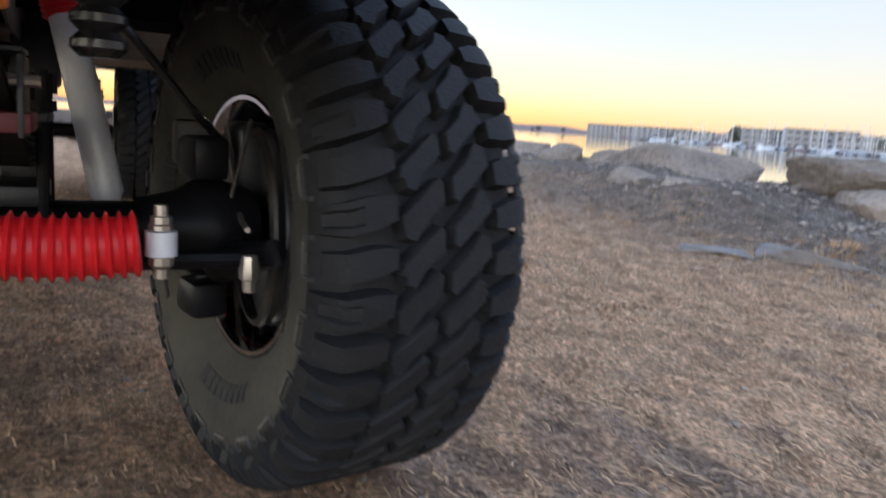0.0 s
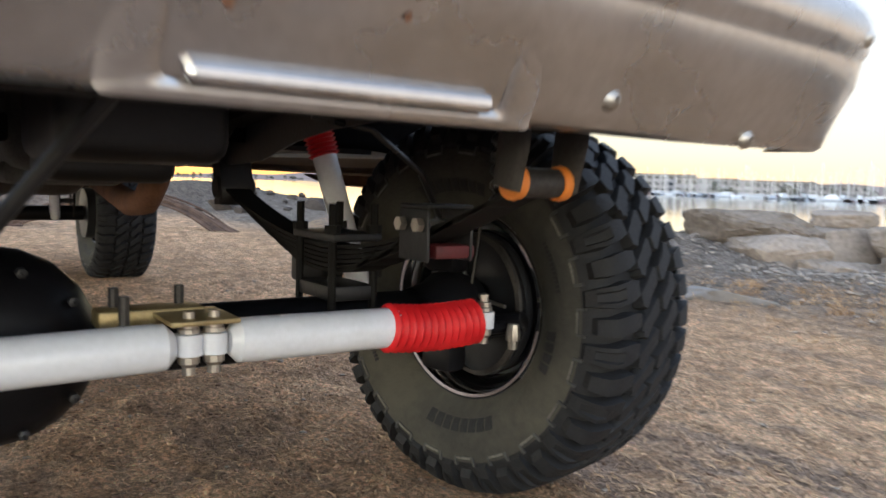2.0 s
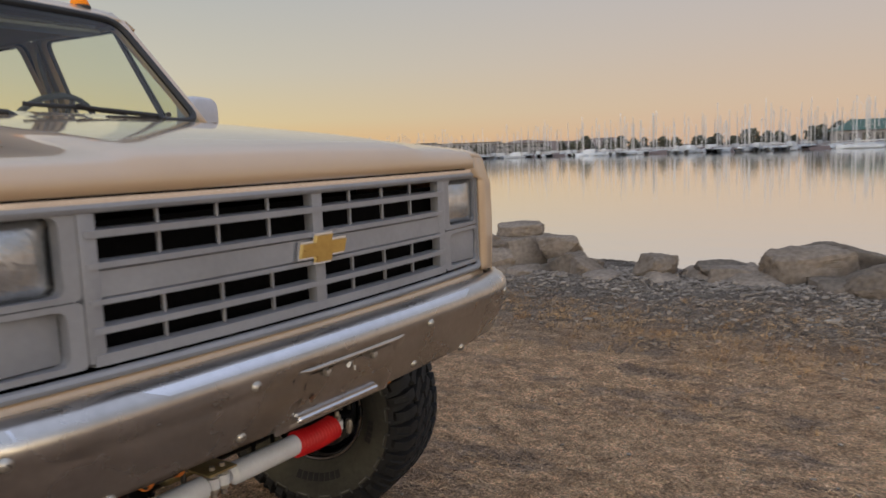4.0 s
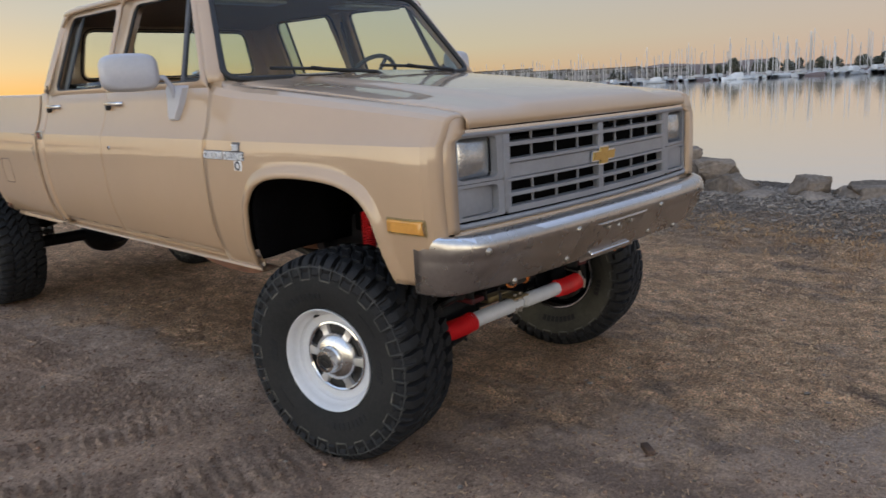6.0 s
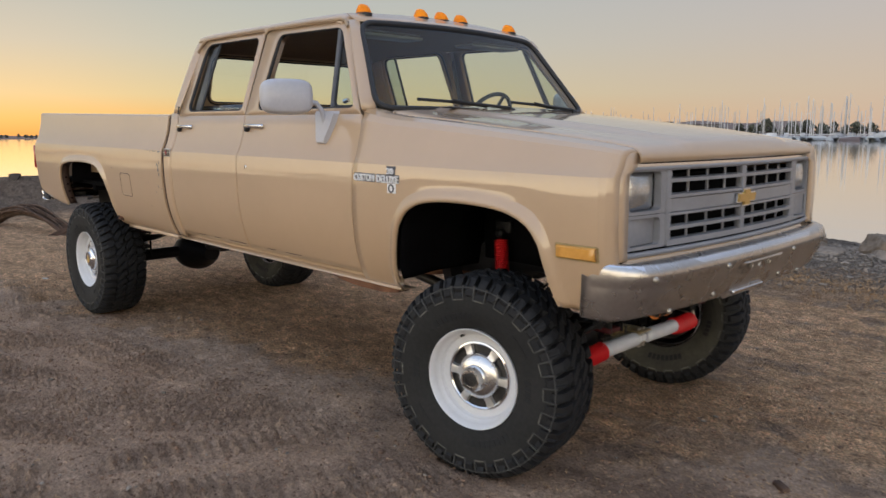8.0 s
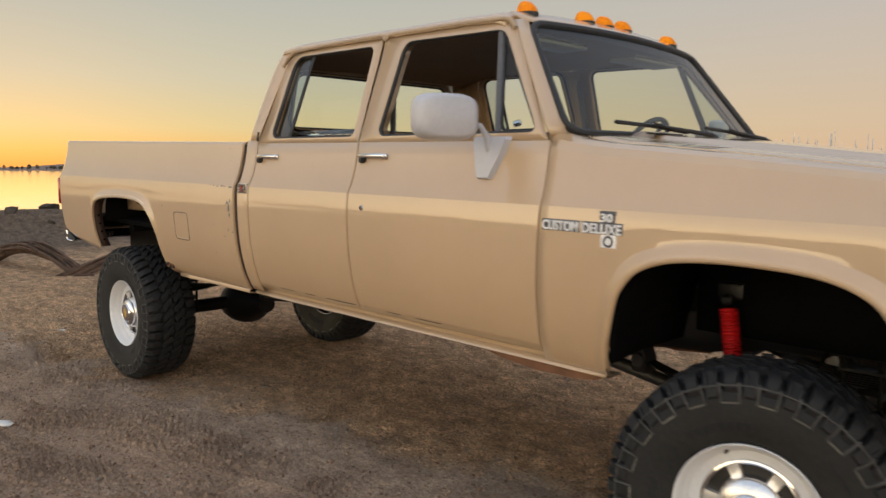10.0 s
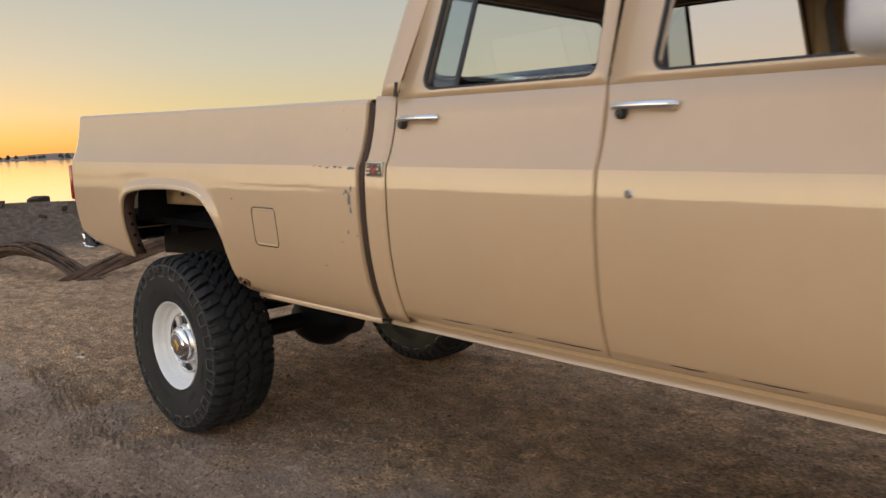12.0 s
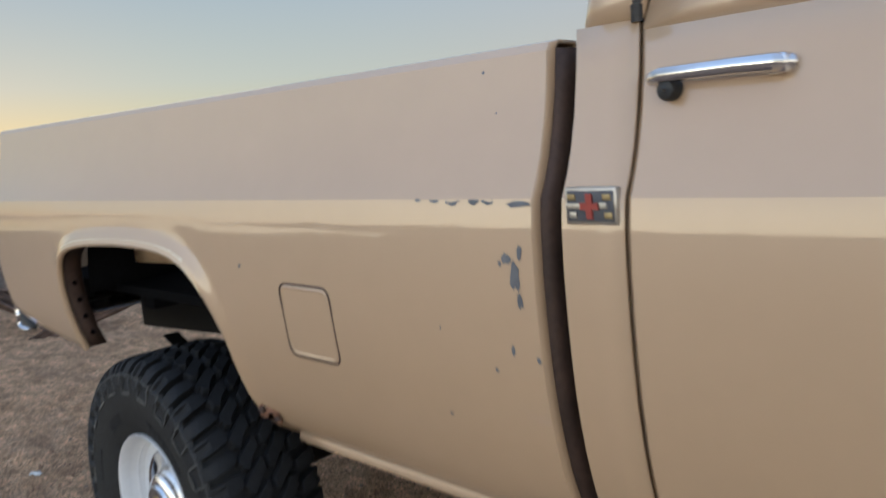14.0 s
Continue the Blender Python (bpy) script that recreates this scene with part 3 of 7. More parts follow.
bm = B()
rows = []
for out, up in ((900, 0.0), (1500, 1.0)):
    rows.append([far_point(110 + 0.95 * k, out, 2 + up * (16 + 9 * math.sin(k * 0.31) + 5 * math.sin(k * 0.83 + 1))) for k in range(101)])
grid(bm, rows)
tagged(part("backdrop_hills", finish(bm), HILL), "hazy brown hills on the far horizon", "hills", kind="structure")

# ---- the pickup truck ----
truck = tagged(empty("pickup_truck"), "lifted tan crew cab pickup with knobby tyres, parked on dirt", "pickup truck")

SIDE_Z = [0.74, 0.78, 0.82, 0.88, 0.96, 1.05, 1.15, 1.24, 1.31, 1.345, 1.38, 1.43, 1.50, 1.60, 1.64]
SIDE_Y = [0.872, 0.902, 0.922, 0.945, 0.9655, 0.9795, 0.987, 0.9885, 0.9866, 0.9815, 0.9625, 0.943, 0.925, 0.911, 0.902]
CREASE, BELT, ROOF_Z = 1.345, 1.605, 2.055


def side_y(z):
    if z > 1.64:
        return 0.902 - (z - 1.64) * (0.902 - 0.745) / (ROOF_Z - 1.64)
    return float(np.interp(z, SIDE_Z, SIDE_Y))


def nose(x):
    """How far the side turns in at the front corner."""
    return float(np.interp(x, [0.62, 0.67, 0.71, 0.735, 0.75, 0.758], [0, 0.004, 0.012, 0.028, 0.050, 0.072]))


def seam_x(z):
    """The front edge of the front door, which leans forward above the crease."""
    return float(np.interp(z, [0.76, 1.345, 1.60], [-0.705, -0.668, -0.683]))


def smooth(pts, n=3):
    """Points on a smooth curve through pts."""
    out = []
    for i in range(len(pts) - 1):
        p0, p1, p2, p3 = (Vector(pts[max(0, min(len(pts) - 1, i + d))]) for d in (-1, 0, 1, 2))
        for k in range(n):
            f = k / n
            p = 0.5 * ((2 * p1) + (p2 - p0) * f + (2 * p0 - 5 * p1 + 4 * p2 - p3) * f * f + (3 * p1 - p0 - 3 * p2 + p3) * f * f * f)
            out.append((p.x, p.y))
    return out + [tuple(pts[-1])]


def lower_rows(zlo, zhi):
    zs = [zlo + (CREASE - zlo) * t for t in (0, 0.05, 0.11, 0.17, 0.23, 0.30, 0.38, 0.47, 0.57, 0.68, 0.8, 0.92, 1.0)]
    return zs + [CREASE + (zhi - CREASE) * t for t in (0.03, 0.12, 0.28, 0.5, 0.75, 1.0)]


def spread(a, b, n):
    return [a + (b - a) * k / (n - 1) for k in range(n)]


FRONT_ARCH = smooth([(-0.425, 0.80), (-0.405, 0.89), (-0.384, 0.96), (-0.360, 1.045), (-0.333, 1.098), (-0.280, 1.155), (-0.19, 1.196), (-0.06, 1.215), (0.10, 1.218), (0.25, 1.209), (0.345, 1.188), (0.42, 1.150), (0.466, 1.090), (0.488, 1.02), (0.512, 0.93), (0.535, 0.855)])
REAR_ARCH = [(-4.755, 0.83), (-4.753, 0.97), (-4.745, 1.06), (-4.72, 1.135), (-4.66, 1.185), (-4.52, 1.212), (-4.32, 1.224), (-4.15, 1.226), (-3.98, 1.216), (-3.86, 1.182), (-3.79, 1.105), (-3.748, 1.00), (-3.734, 0.90), (-3.728, 0.835), (-3.708, 0.792), (-3.665, 0.770)]
REAR_ARCH = smooth(REAR_ARCH, 2)


def flare(x, z, arch):
    """The pressed swell round a wheel arch."""
    d = 9.0
    for (ax, az), (bx, bz) in zip(arch, arch[1:]):
        dx, dz = bx - ax, bz - az
        t = min(1.0, max(0.0, ((x - ax) * dx + (z - az) * dz) / (dx * dx + dz * dz)))
        d = min(d, math.hypot(x - ax - t * dx, z - az - t * dz))
    k = max(0.0, 1 - d / 0.051)
    return 0.020 * k * k * (3 - 2 * k) if z < CREASE - 0.01 else 0.0


def fender_top(x):
    return float(np.interp(x, [-0.64, -0.60, -0.55, -0.45, -0.3, 0.0, 0.3, 0.5, 0.62, 0.69, 0.73, 0.75, 0.760, 0.765], [1.601, 1.592, 1.579, 1.564, 1.553, 1.526, 1.496, 1.476, 1.463, 1.454, 1.447, 1.440, 1.430, 1.418]))


def fender(s):
    xs = [-0.632, -0.60, -0.56, -0.53, -0.505, -0.485, -0.465, -0.445, -0.428]
    cols = [(x, 0.755) for x in xs] + FRONT_ARCH + [(0.555, 0.85), (0.575, 0.85), (0.59, 0.85), (0.605, 0.85), (0.62, 0.85), (0.64, 0.85), (0.67, 0.853), (0.69, 0.858), (0.71, 0.90), (0.73, 0.96), (0.745, 1.0), (0.757, 1.005)]
    bm = B()
    rows = []
    for x, a in cols:
        t = (0, 0.05, 0.11, 0.17, 0.23, 0.30, 0.38, 0.47, 0.57, 0.68, 0.8, 0.92, 1.0)
        row = [(x, side_y(z) - nose(x) + flare(x, z, FRONT_ARCH), z) for z in (a + (CREASE - a) * k for k in t)]
        h = fender_top(x) - CREASE
        for f, y in ((0.04, 0.977), (0.15, 0.9655), (0.38, 0.947), (0.62, 0.932), (0.80, 0.918), (0.92, 0.897), (0.985, 0.868), (1.0, 0.835), (1.0, 0.806)):
            row.append((x, 0.800 + (y - 0.800) * (1 - nose(x) * 5.4), CREASE + h * f))
        lean = max(0.0, min(1.0, (-0.50 - x) / 0.132))
        rows.append([(px + (seam_x(pz) + 0.0045 + 0.632) * lean, s * py, pz) for px, py, pz in row])
    grid(bm, rows)
    tip = [p for p in rows[-1] if p[2] > 1.03]
    grid(bm, [tip, [(p[0] - 0.004, s * (0.775 if p[2] > 1.36 else 0.85), p[2] - 0.002) for p in tip]])
    ob = part("front_fender", rake(finish(bm)), PAINT, truck, angle=16, solid=0.008)
    bm = B()
    tube(bm, [(x, s * (side_y(z) + 0.014), z) for x, z in FRONT_ARCH], 0.011, 8)
    part("arch_lip", rake(bm), PAINT, ob)
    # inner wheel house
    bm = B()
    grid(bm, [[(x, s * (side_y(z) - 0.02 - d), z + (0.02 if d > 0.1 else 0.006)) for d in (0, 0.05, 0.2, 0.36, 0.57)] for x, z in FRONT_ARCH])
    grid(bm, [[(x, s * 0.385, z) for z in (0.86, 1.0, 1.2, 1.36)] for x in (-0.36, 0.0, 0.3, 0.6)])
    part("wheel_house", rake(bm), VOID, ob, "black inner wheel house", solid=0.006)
    # side marker lamp
    bm = B()
    rows = []
    for x in spread(0.545, 0.706, 7):
        rows.append([(x, s * (side_y(z) - nose(x) + 0.004 + 0.008 * (0 < i < 3)), z) for i, z in enumerate((1.048, 1.054, 1.088, 1.094))])
    grid(bm, rows)
    mk = part("side_marker", rake(bm), AMBER_PALE, ob, "amber side marker lamp", solid=0.008)
    bm = B()
    for z in (1.046, 1.097):
        tube(bm, [(x, s * (side_y(z) - nose(x) + 0.004), z) for x in spread(0.539, 0.712, 7)], 0.005, 6)
    for x in (0.539, 0.712):
        tube(bm, [(x, s * (side_y(z) - nose(x) + 0.004), z) for z in (1.046, 1.072, 1.097)], 0.005, 6)
    part("marker_bezel", rake(bm), GOLD_ZINC, mk)
    return ob


fender_right, fender_left = fender(-1), fender(1)

BADGE = mat("badge_silver", (0.80, 0.80, 0.81), (0.70, 0.70, 0.71), scale=30, rough=0.35)
# trim badge on both fenders: lettering, number plate and emblem square
for fd, s in ((fender_right, -1), (fender_left, 1)):
    for body, size, x0, z0, wide, mt in (("CUSTOM", 0.046, -0.652, 1.266, 0.150, BADGE), ("DELUXE", 0.046, -0.486, 1.266, 0.152, BADGE), ("30", 0.038, -0.412, 1.306, 0.046, BADGE)):
        me = text_mesh(body, size, 0.0035)
        w = max(v.co.x for v in me.vertices)
        m = Matrix.Translation((x0 if s < 0 else x0 + wide, s * (side_y(z0) + (0.0100 if body == "30" else 0.0075)), z0)) @ pose(0, 0, 0, 90, 0, 0 if s < 0 else 180) @ Matrix.Diagonal((wide / w, 1.0, 1.0, 1.0))
        me.transform(m)
        me.transform(Matrix(((1, 0, 0, 0), (0, 1, 0, 0), (-0.017, 0, 1, 0), (0, 0, 0, 1))))
        me.materials.append(mt)
        ob = new("lettering", me)
        ob.parent = fd
    # dark bar added behind each word for its outline and shadow
    for x0, wide in ((-0.656, 0.158), (-0.490, 0.160)):
        bm = B()
        box(bm, (x0 + wide / 2, s * (side_y(1.282) + 0.0025), 1.2825), (wide, 0.004, 0.041), 0.001)
        part("badge_backing", rake(bm), GREY_DARK, fd)
    bm = B()
    box(bm, (-0.389, s * 0.982, 1.320), (0.064, 0.012, 0.042), 0.002)
    box(bm, (-0.383, s * 0.985, 1.241), (0.066, 0.012, 0.050), 0.002)
    part("badge_shadow", rake(bm), GREY_DARK, fd)
    bm = B()
    box(bm, (-0.389, s * 0.985, 1.320), (0.057, 0.013, 0.035), 0.002)
    part("badge_plate", rake(bm), GREY_DARK, fd, "dark plate behind the badge number")
    bm = B()
    box(bm, (-0.383, s * 0.988, 1.241), (0.059, 0.013, 0.043), 0.002)
    part("badge_square", rake(bm), BADGE, fd, "silver square with a round device")
    bm = B()
    tube(bm, [(-0.383 + 0.016 * math.cos(a), s * 0.995, 1.241 + 0.016 * math.sin(a)) for a in (2 * math.pi * k / 16 for k in range(16))], 0.004, 6, closed=True)
    part("badge_ring", rake(bm), GREY_DARK, fd)

# hood
bm = B()
rows = []
for x in [-0.575, -0.56, -0.45, -0.3, -0.15, 0, 0.15, 0.3, 0.45, 0.56, 0.63, 0.68, 0.71, 0.735, 0.752, 0.762, 0.768, 0.7685]:
    row = []
    for y in (-0.800, -0.79, -0.72, -0.60, -0.52, -0.49, -0.46, -0.42, -0.30, -0.15, 0, 0.15, 0.30, 0.42, 0.46, 0.49, 0.52, 0.60, 0.72, 0.79, 0.800):
        a = abs(y)
        up = np.interp(a, [0, 0.15, 0.42, 0.46, 0.49, 0.52, 0.60, 0.72, 0.79, 0.80], [0.036, 0.034, 0.030, 0.029, 0.020, 0.012, 0.009, 0.006, 0.0, -0.012])
        fade = float(np.interp(x, [-0.575, 0.5, 0.70, 0.752, 0.768], [1, 1, 0.75, 0.45, 0.0]))
        bulge = 0.028 * (1 - (a / 0.8) ** 2) * float(np.interp(x, [0.6, 0.768], [0.0, 1.0]))
        row.append((x + bulge - (0.015 if x < -0.57 else 0), y, fender_top(min(x, 0.765)) + 0.004 + up * fade - (0.027 if x > 0.7682 else 0)))
    rows.append(row)
grid(bm, rows)
hood = part("hood", rake(finish(bm)), PAINT, truck, angle=45, solid=0.008)
for y in (-0.42, 0.42):
    bm = B()
    box(bm, (-0.50, y, fender_top(-0.5) + 0.040), (0.03, 0.24, 0.006), 0.002)
    part("hood_vent", rake(bm), BLACK, hood, "dark slot vent in the hood")
# cowl between hood and windshield
bm = B()
grid(bm, [[(x - 0.05 * (abs(y) / 0.82) ** 2, y, z) for y in spread(-0.83, 0.83, 13)] for x, z in ((-0.575, 1.590), (-0.62, 1.598), (-0.68, 1.612))])
part("cowl", rake(finish(bm)), PAINT, truck, solid=0.008)
for s in (-1, 1):
    bm = B()
    grid(bm, [[(x, s * y, z + dz) for y, dz in ((0.76, 0.0), (0.82, 0.0), (0.862, -0.002), (0.888, -0.013), (0.900, -0.030))] for x, z in ((-0.70, 1.603), (-0.665, 1.603), (-0.635, 1.596), (-0.60, 1.588), (-0.57, 1.580))])
    part("cowl_corner", rake(finish(bm)), PAINT, truck, solid=0.004)
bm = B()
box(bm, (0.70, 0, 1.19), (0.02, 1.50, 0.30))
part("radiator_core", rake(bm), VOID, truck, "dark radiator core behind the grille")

# grille, headlights
grille = empty("grille", None, truck)
GZ0, GZ1 = 1.064, 1.372


def gx_at(y):
    return 0.800 - 0.052 * (abs(y) / 0.85) ** 2


def bar_across(bm, y0, y1, z, h, d, out=0.0, n=13):
    rows = []
    for y in spread(y0, y1, n):
        x = gx_at(y) + out
        rows.append([(x - d, y, z - h / 2), (x, y, z - h / 2 + 0.003), (x, y, z + h / 2 - 0.003), (x - d, y, z + h / 2)])
    vs = grid(bm, rows, wrap=True)
    bm.faces.new(vs[0])
    bm.faces.new(vs[-1][::-1])


for z, h in ((1.366, 0.012), (1.322, 0.020), (1.262, 0.018), (1.193, 0.016), (1.1385, 0.019), (1.083, 0.028)):
    bm = B()
    bar_across(bm, -0.60, 0.60, z, h, 0.032)
    part("grille_bar", rake(finish(bm)), GREY_TRIM, grille)
bm = B()
bar_across(bm, -0.60, 0.60, 1.2265, 0.056, 0.02, -0.006)
part("grille_band", rake(finish(bm)), GREY_TRIM, grille, "plain grey band across the grille")
for y in (-0.592, -0.435, -0.290, -0.145, 0.0, 0.145, 0.290, 0.435, 0.592):
    bm = B()
    w = 0.036 if y == 0 or abs(y) == 0.592 else 0.007
    box(bm, (gx_at(y) - (0.018 if w > 0.01 else 0.024), y, 1.222), (0.030 if w > 0.01 else 0.010, w, 0.286), 0.002)
    part("grille_upright", rake(bm), GREY_TRIM, grille)
# outer frame of the grille panel
bm = B()
outline = rounded([(-0.862, GZ0 - 0.010), (0.862, GZ0 - 0.010), (0.862, GZ1), (-0.862, GZ1)], [0.04, 0.04, 0.012, 0.012], 5)
path = []
for i, p in enumerate(outline):
    q = outline[(i + 1) % len(outline)]
    n = max(1, int((q - p).length / 0.12))
    path += [p + (q - p) * k / n for k in range(n)]
tube(bm, [(gx_at(p.x) - 0.004, p.x, p.y) for p in path], 0.011, 8, closed=True)
part("grille_surround", rake(bm), GREY_TRIM, grille)
bm = B()
bar_across(bm, -0.868, 0.868, 1.3845, 0.017, 0.03, 0.004)
part("hood_trim", rake(finish(bm)), CHROME, grille, "bright trim strip above the grille")
# near-black strip added as the shade between hood lip and trim
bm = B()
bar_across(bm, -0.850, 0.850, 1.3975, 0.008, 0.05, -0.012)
part("hood_seal", rake(finish(bm)), VOID, grille, "black strip for the shade in the gap under the hood lip")
for s in (-1, 1):
    # headlight bay panel with two openings
    bm = B()
    for zc, hz in ((1.287, 0.146), (1.136, 0.104)):
        rim_o = rounded([(-0.125, -hz / 2 - 0.012), (0.125, -hz / 2 - 0.012), (0.125, hz / 2 + 0.012), (-0.125, hz / 2 + 0.012)], 0.012, 4)
        rim_i = rounded([(-0.094, -hz / 2), (0.094, -hz / 2), (0.094, hz / 2), (-0.094, hz / 2)], 0.02, 4)
        yc = s * 0.737
        rows = [[(gx_at(yc + p.x) - 0.004, yc + p.x, zc + p.y) for p in rim_o], [(gx_at(yc + p.x) - 0.004, yc + p.x, zc + p.y) for p in rim_i], [(gx_at(yc + p.x) - 0.035, yc + p.x, zc + p.y) for p in rim_i]]
        grid(bm, rows, wrap=True)
    part("headlight_bezel", rake(finish(bm)), GREY_TRIM, grille, "grey surround of headlight and parking lamp")
    bm = B()
    rows = []
    for v in spread(-1, 1, 9):
        rows.append([(gx_at(0.737) - 0.030 + 0.022 * (1 - u * u) * (1 - v * v), s * 0.737 + u * 0.092, 1.287 + v * 0.071) for u in spread(-1, 1, 9)])
    grid(bm, rows)
    hl = part("headlight", rake(finish(bm)), LENS, grille, "rectangular clear headlight", solid=0.006)
    bm = B()
    rev(bm, [(0.002, 0.012), (0.03, 0.010), (0.046, 0.0)], 20, (gx_at(0.737) - 0.040, s * 0.737, 1.264), "x")
    part("reflector", rake(bm), CHROME, hl)
    bm = B()
    box(bm, (gx_at(0.737) - 0.026, s * 0.737, 1.136), (0.012, 0.184, 0.100), 0.005)
    part("parking_lamp", rake(bm), GREY_TRIM, grille, "grey blanked parking lamp panel")
# gold cross-shaped emblem with bright rim
for k, (grow, dx, mt, nm) in enumerate(((0.006, 0.0, CHROME, "emblem_rim"), (0.0, 0.007, GOLD, "emblem"))):
    bm = B()
    g = grow
    shape = [(-0.092 - g, -0.018 - g), (-0.030 - g, -0.018 - g), (-0.036 - g, -0.036 - g), (0.024 + g, -0.036 - g), (0.030 + g, -0.018 - g), (0.080 + g, -0.018 - g), (0.092 + g, 0.018 + g), (0.030 + g, 0.018 + g), (0.036 + g, 0.036 + g), (-0.024 - g, 0.036 + g), (-0.030 - g, 0.018 + g), (-0.080 - g, 0.018 + g)]
    vs = [bm.verts.new((0.800 + dx, y * 0.9, 1.2265 + z * 0.9)) for y, z in shape]
    f = bm.faces.new(vs)
    ex = bmesh.ops.extrude_face_region(bm, geom=[f])
    for v in ex["geom"]:
        if isinstance(v, bmesh.types.BMVert):
            v.co.x += 0.008
    part(nm, rake(finish(bm)), mt, grille, "gold emblem in the middle of the grille" if k else "")
# painted valance under the grille
bm = B()
grid(bm, [[(gx_at(y) - dx, y, z) for y in spread(-0.868, 0.868, 15)] for z, dx in ((1.048, 0.008), (1.03, -0.004), (1.0, -0.004), (0.985, 0.02))])
part("front_valance", rake(finish(bm)), PAINT, truck, solid=0.006)

# front bumper
BP = [(0.0, 0.902), (0.25, 0.900), (0.50, 0.892), (0.70, 0.880), (0.80, 0.866), (0.86, 0.845), (0.90, 0.818), (0.935, 0.780), (0.955, 0.735), (0.965, 0.69), (0.970, 0.645)]
SEC = [(-0.105, 0.128), (-0.085, 0.145), (-0.045, 0.150), (-0.018, 0.143), (-0.004, 0.126), (0.0, 0.105), (-0.006, 0.080), (-0.016, 0.070), (-0.018, 0.060), (-0.026, 0.030), (-0.055, -0.012), (-0.076, -0.048), (-0.084, -0.062), (-0.104, -0.068)]


def bumper_at(y):
    a = abs(y)
    return float(np.interp(a, [p for p, _ in BP], [q for _, q in BP]))


bm = B()
rows = []
half = [p for p, _ in BP]
ys = [-p for p in half[::-1]] + half[1:]
for y in ys:
    x, a = bumper_at(y), abs(y)
    tuck = float(np.interp(a, [0, 0.8, 0.90, 0.97], [0, 0, 0.30, 0.80]))
    row = []
    for dx, dz in SEC:
        lift = 0.008 * float(np.interp(a, [0.55, 0.97], [0, 1])) * float(np.interp(dz, [-0.06, 0.05], [1, 0]))
        inward = -dx * tuck
        row.append((x + dx * (1 - tuck), math.copysign(max(a - inward * (0.12 if dz > 0.09 else 0.22), 0), y), 0.872 + dz + lift + 0.015))
    rows.append(row)
bumper_rows = rows
grid(bm, rows)
bumper = part("front_bumper", rake(finish(bm)), BRUSHED, truck, "worn chrome front bumper", angle=50, solid=0.006)
bm = B()
rows = []
for row in bumper_rows:
    cap = []
    for px, py, pz in row[:6]:
        flat_out = Vector((px - 0.55, py * 0.35, 0)).normalized() * 0.0022
        cap.append((px + flat_out.x, py + flat_out.y, pz + 0.0022))
    rows.append(cap)
grid(bm, rows)
part("bumper_cap", rake(finish(bm)), CHROME, bumper, "bright chrome top of the bumper", angle=60)
for y, dz, dx in ((0.325, 0.090, -0.001), (-0.325, 0.090, -0.001), (0.322, -0.034, -0.066), (-0.322, -0.034, -0.066), (0.82, 0.096, -0.001), (-0.82, 0.096, -0.001), (0.62, -0.060, -0.080), (-0.62, -0.060, -0.080)):
    bm = B()
    rev(bm, [(0.003, 0.010), (0.009, 0.008), (0.013, 0.003), (0.014, -0.004)], 12, (bumper_at(y) + dx, y, 0.887 + dz), "x")
    part("bumper_bolt", rake(bm), ZINC, bumper)
# raised middle with the number plate recess


def rec_x(z):
    """The bumper's face at the middle, by height over its reference line."""
    return 0.902 + float(np.interp(z, [-0.062, -0.048, -0.012, 0.03, 0.06, 0.07, 0.08, 0.105], [-0.084, -0.076, -0.055, -0.026, -0.018, -0.016, -0.006, 0.0]))


Z_REC = 0.870


def panel_outline(half, z0, z1, r):
    return rounded([(-half, z0), (half, z0), (half * 0.965, z1), (-half * 0.965, z1)], r, 4)


bm = B()
rows = []
for ring, out in ((panel_outline(0.214, -0.059, 0.105, 0.010), 0.001), (panel_outline(0.200, -0.056, 0.103, 0.012), 0.0050), (panel_outline(0.184, -0.051, 0.098, 0.014), 0.0072), (panel_outline(0.176, -0.047, 0.092, 0.014), 0.0062), (panel_outline(0.168, -0.043, 0.086, 0.014), 0.0032)):
    rows.append([(rec_x(p.y - 0.017) + out, p.x, Z_REC + p.y) for p in ring])
vs = grid(bm, rows, wrap=True)
last = vs[-1]
n = len(last)
zs_in = spread(-0.041, 0.084, 8)
inner_rows = [[(rec_x(z - 0.017) + 0.0030, y, Z_REC + z) for y in spread(-0.166, 0.166, 9)] for z in zs_in]
grid(bm, inner_rows)
plate = part("plate_recess", rake(finish(bm)), BRUSHED, bumper, "pressed empty number plate recess", angle=40)
for y in (-0.088, 0.088):
    bm = B()
    box(bm, (rec_x(0.060) + 0.008, y - 0.015, 0.947), (0.016, 0.016, 0.017), 0.003)
    part("plate_clip", rake(bm), ZINC, plate)
bm = B()
tube(bm, [(rec_x(-0.054) + 0.010, y, Z_REC - 0.037) for y in (-0.150, -0.145, -0.08, 0.0, 0.08, 0.145, 0.150)], [0.004, 0.0095, 0.0095, 0.0095, 0.0095, 0.0095, 0.004], 10)
part("plate_lip", rake(bm), CHROME, plate, "bright lower edge of the plate recess")
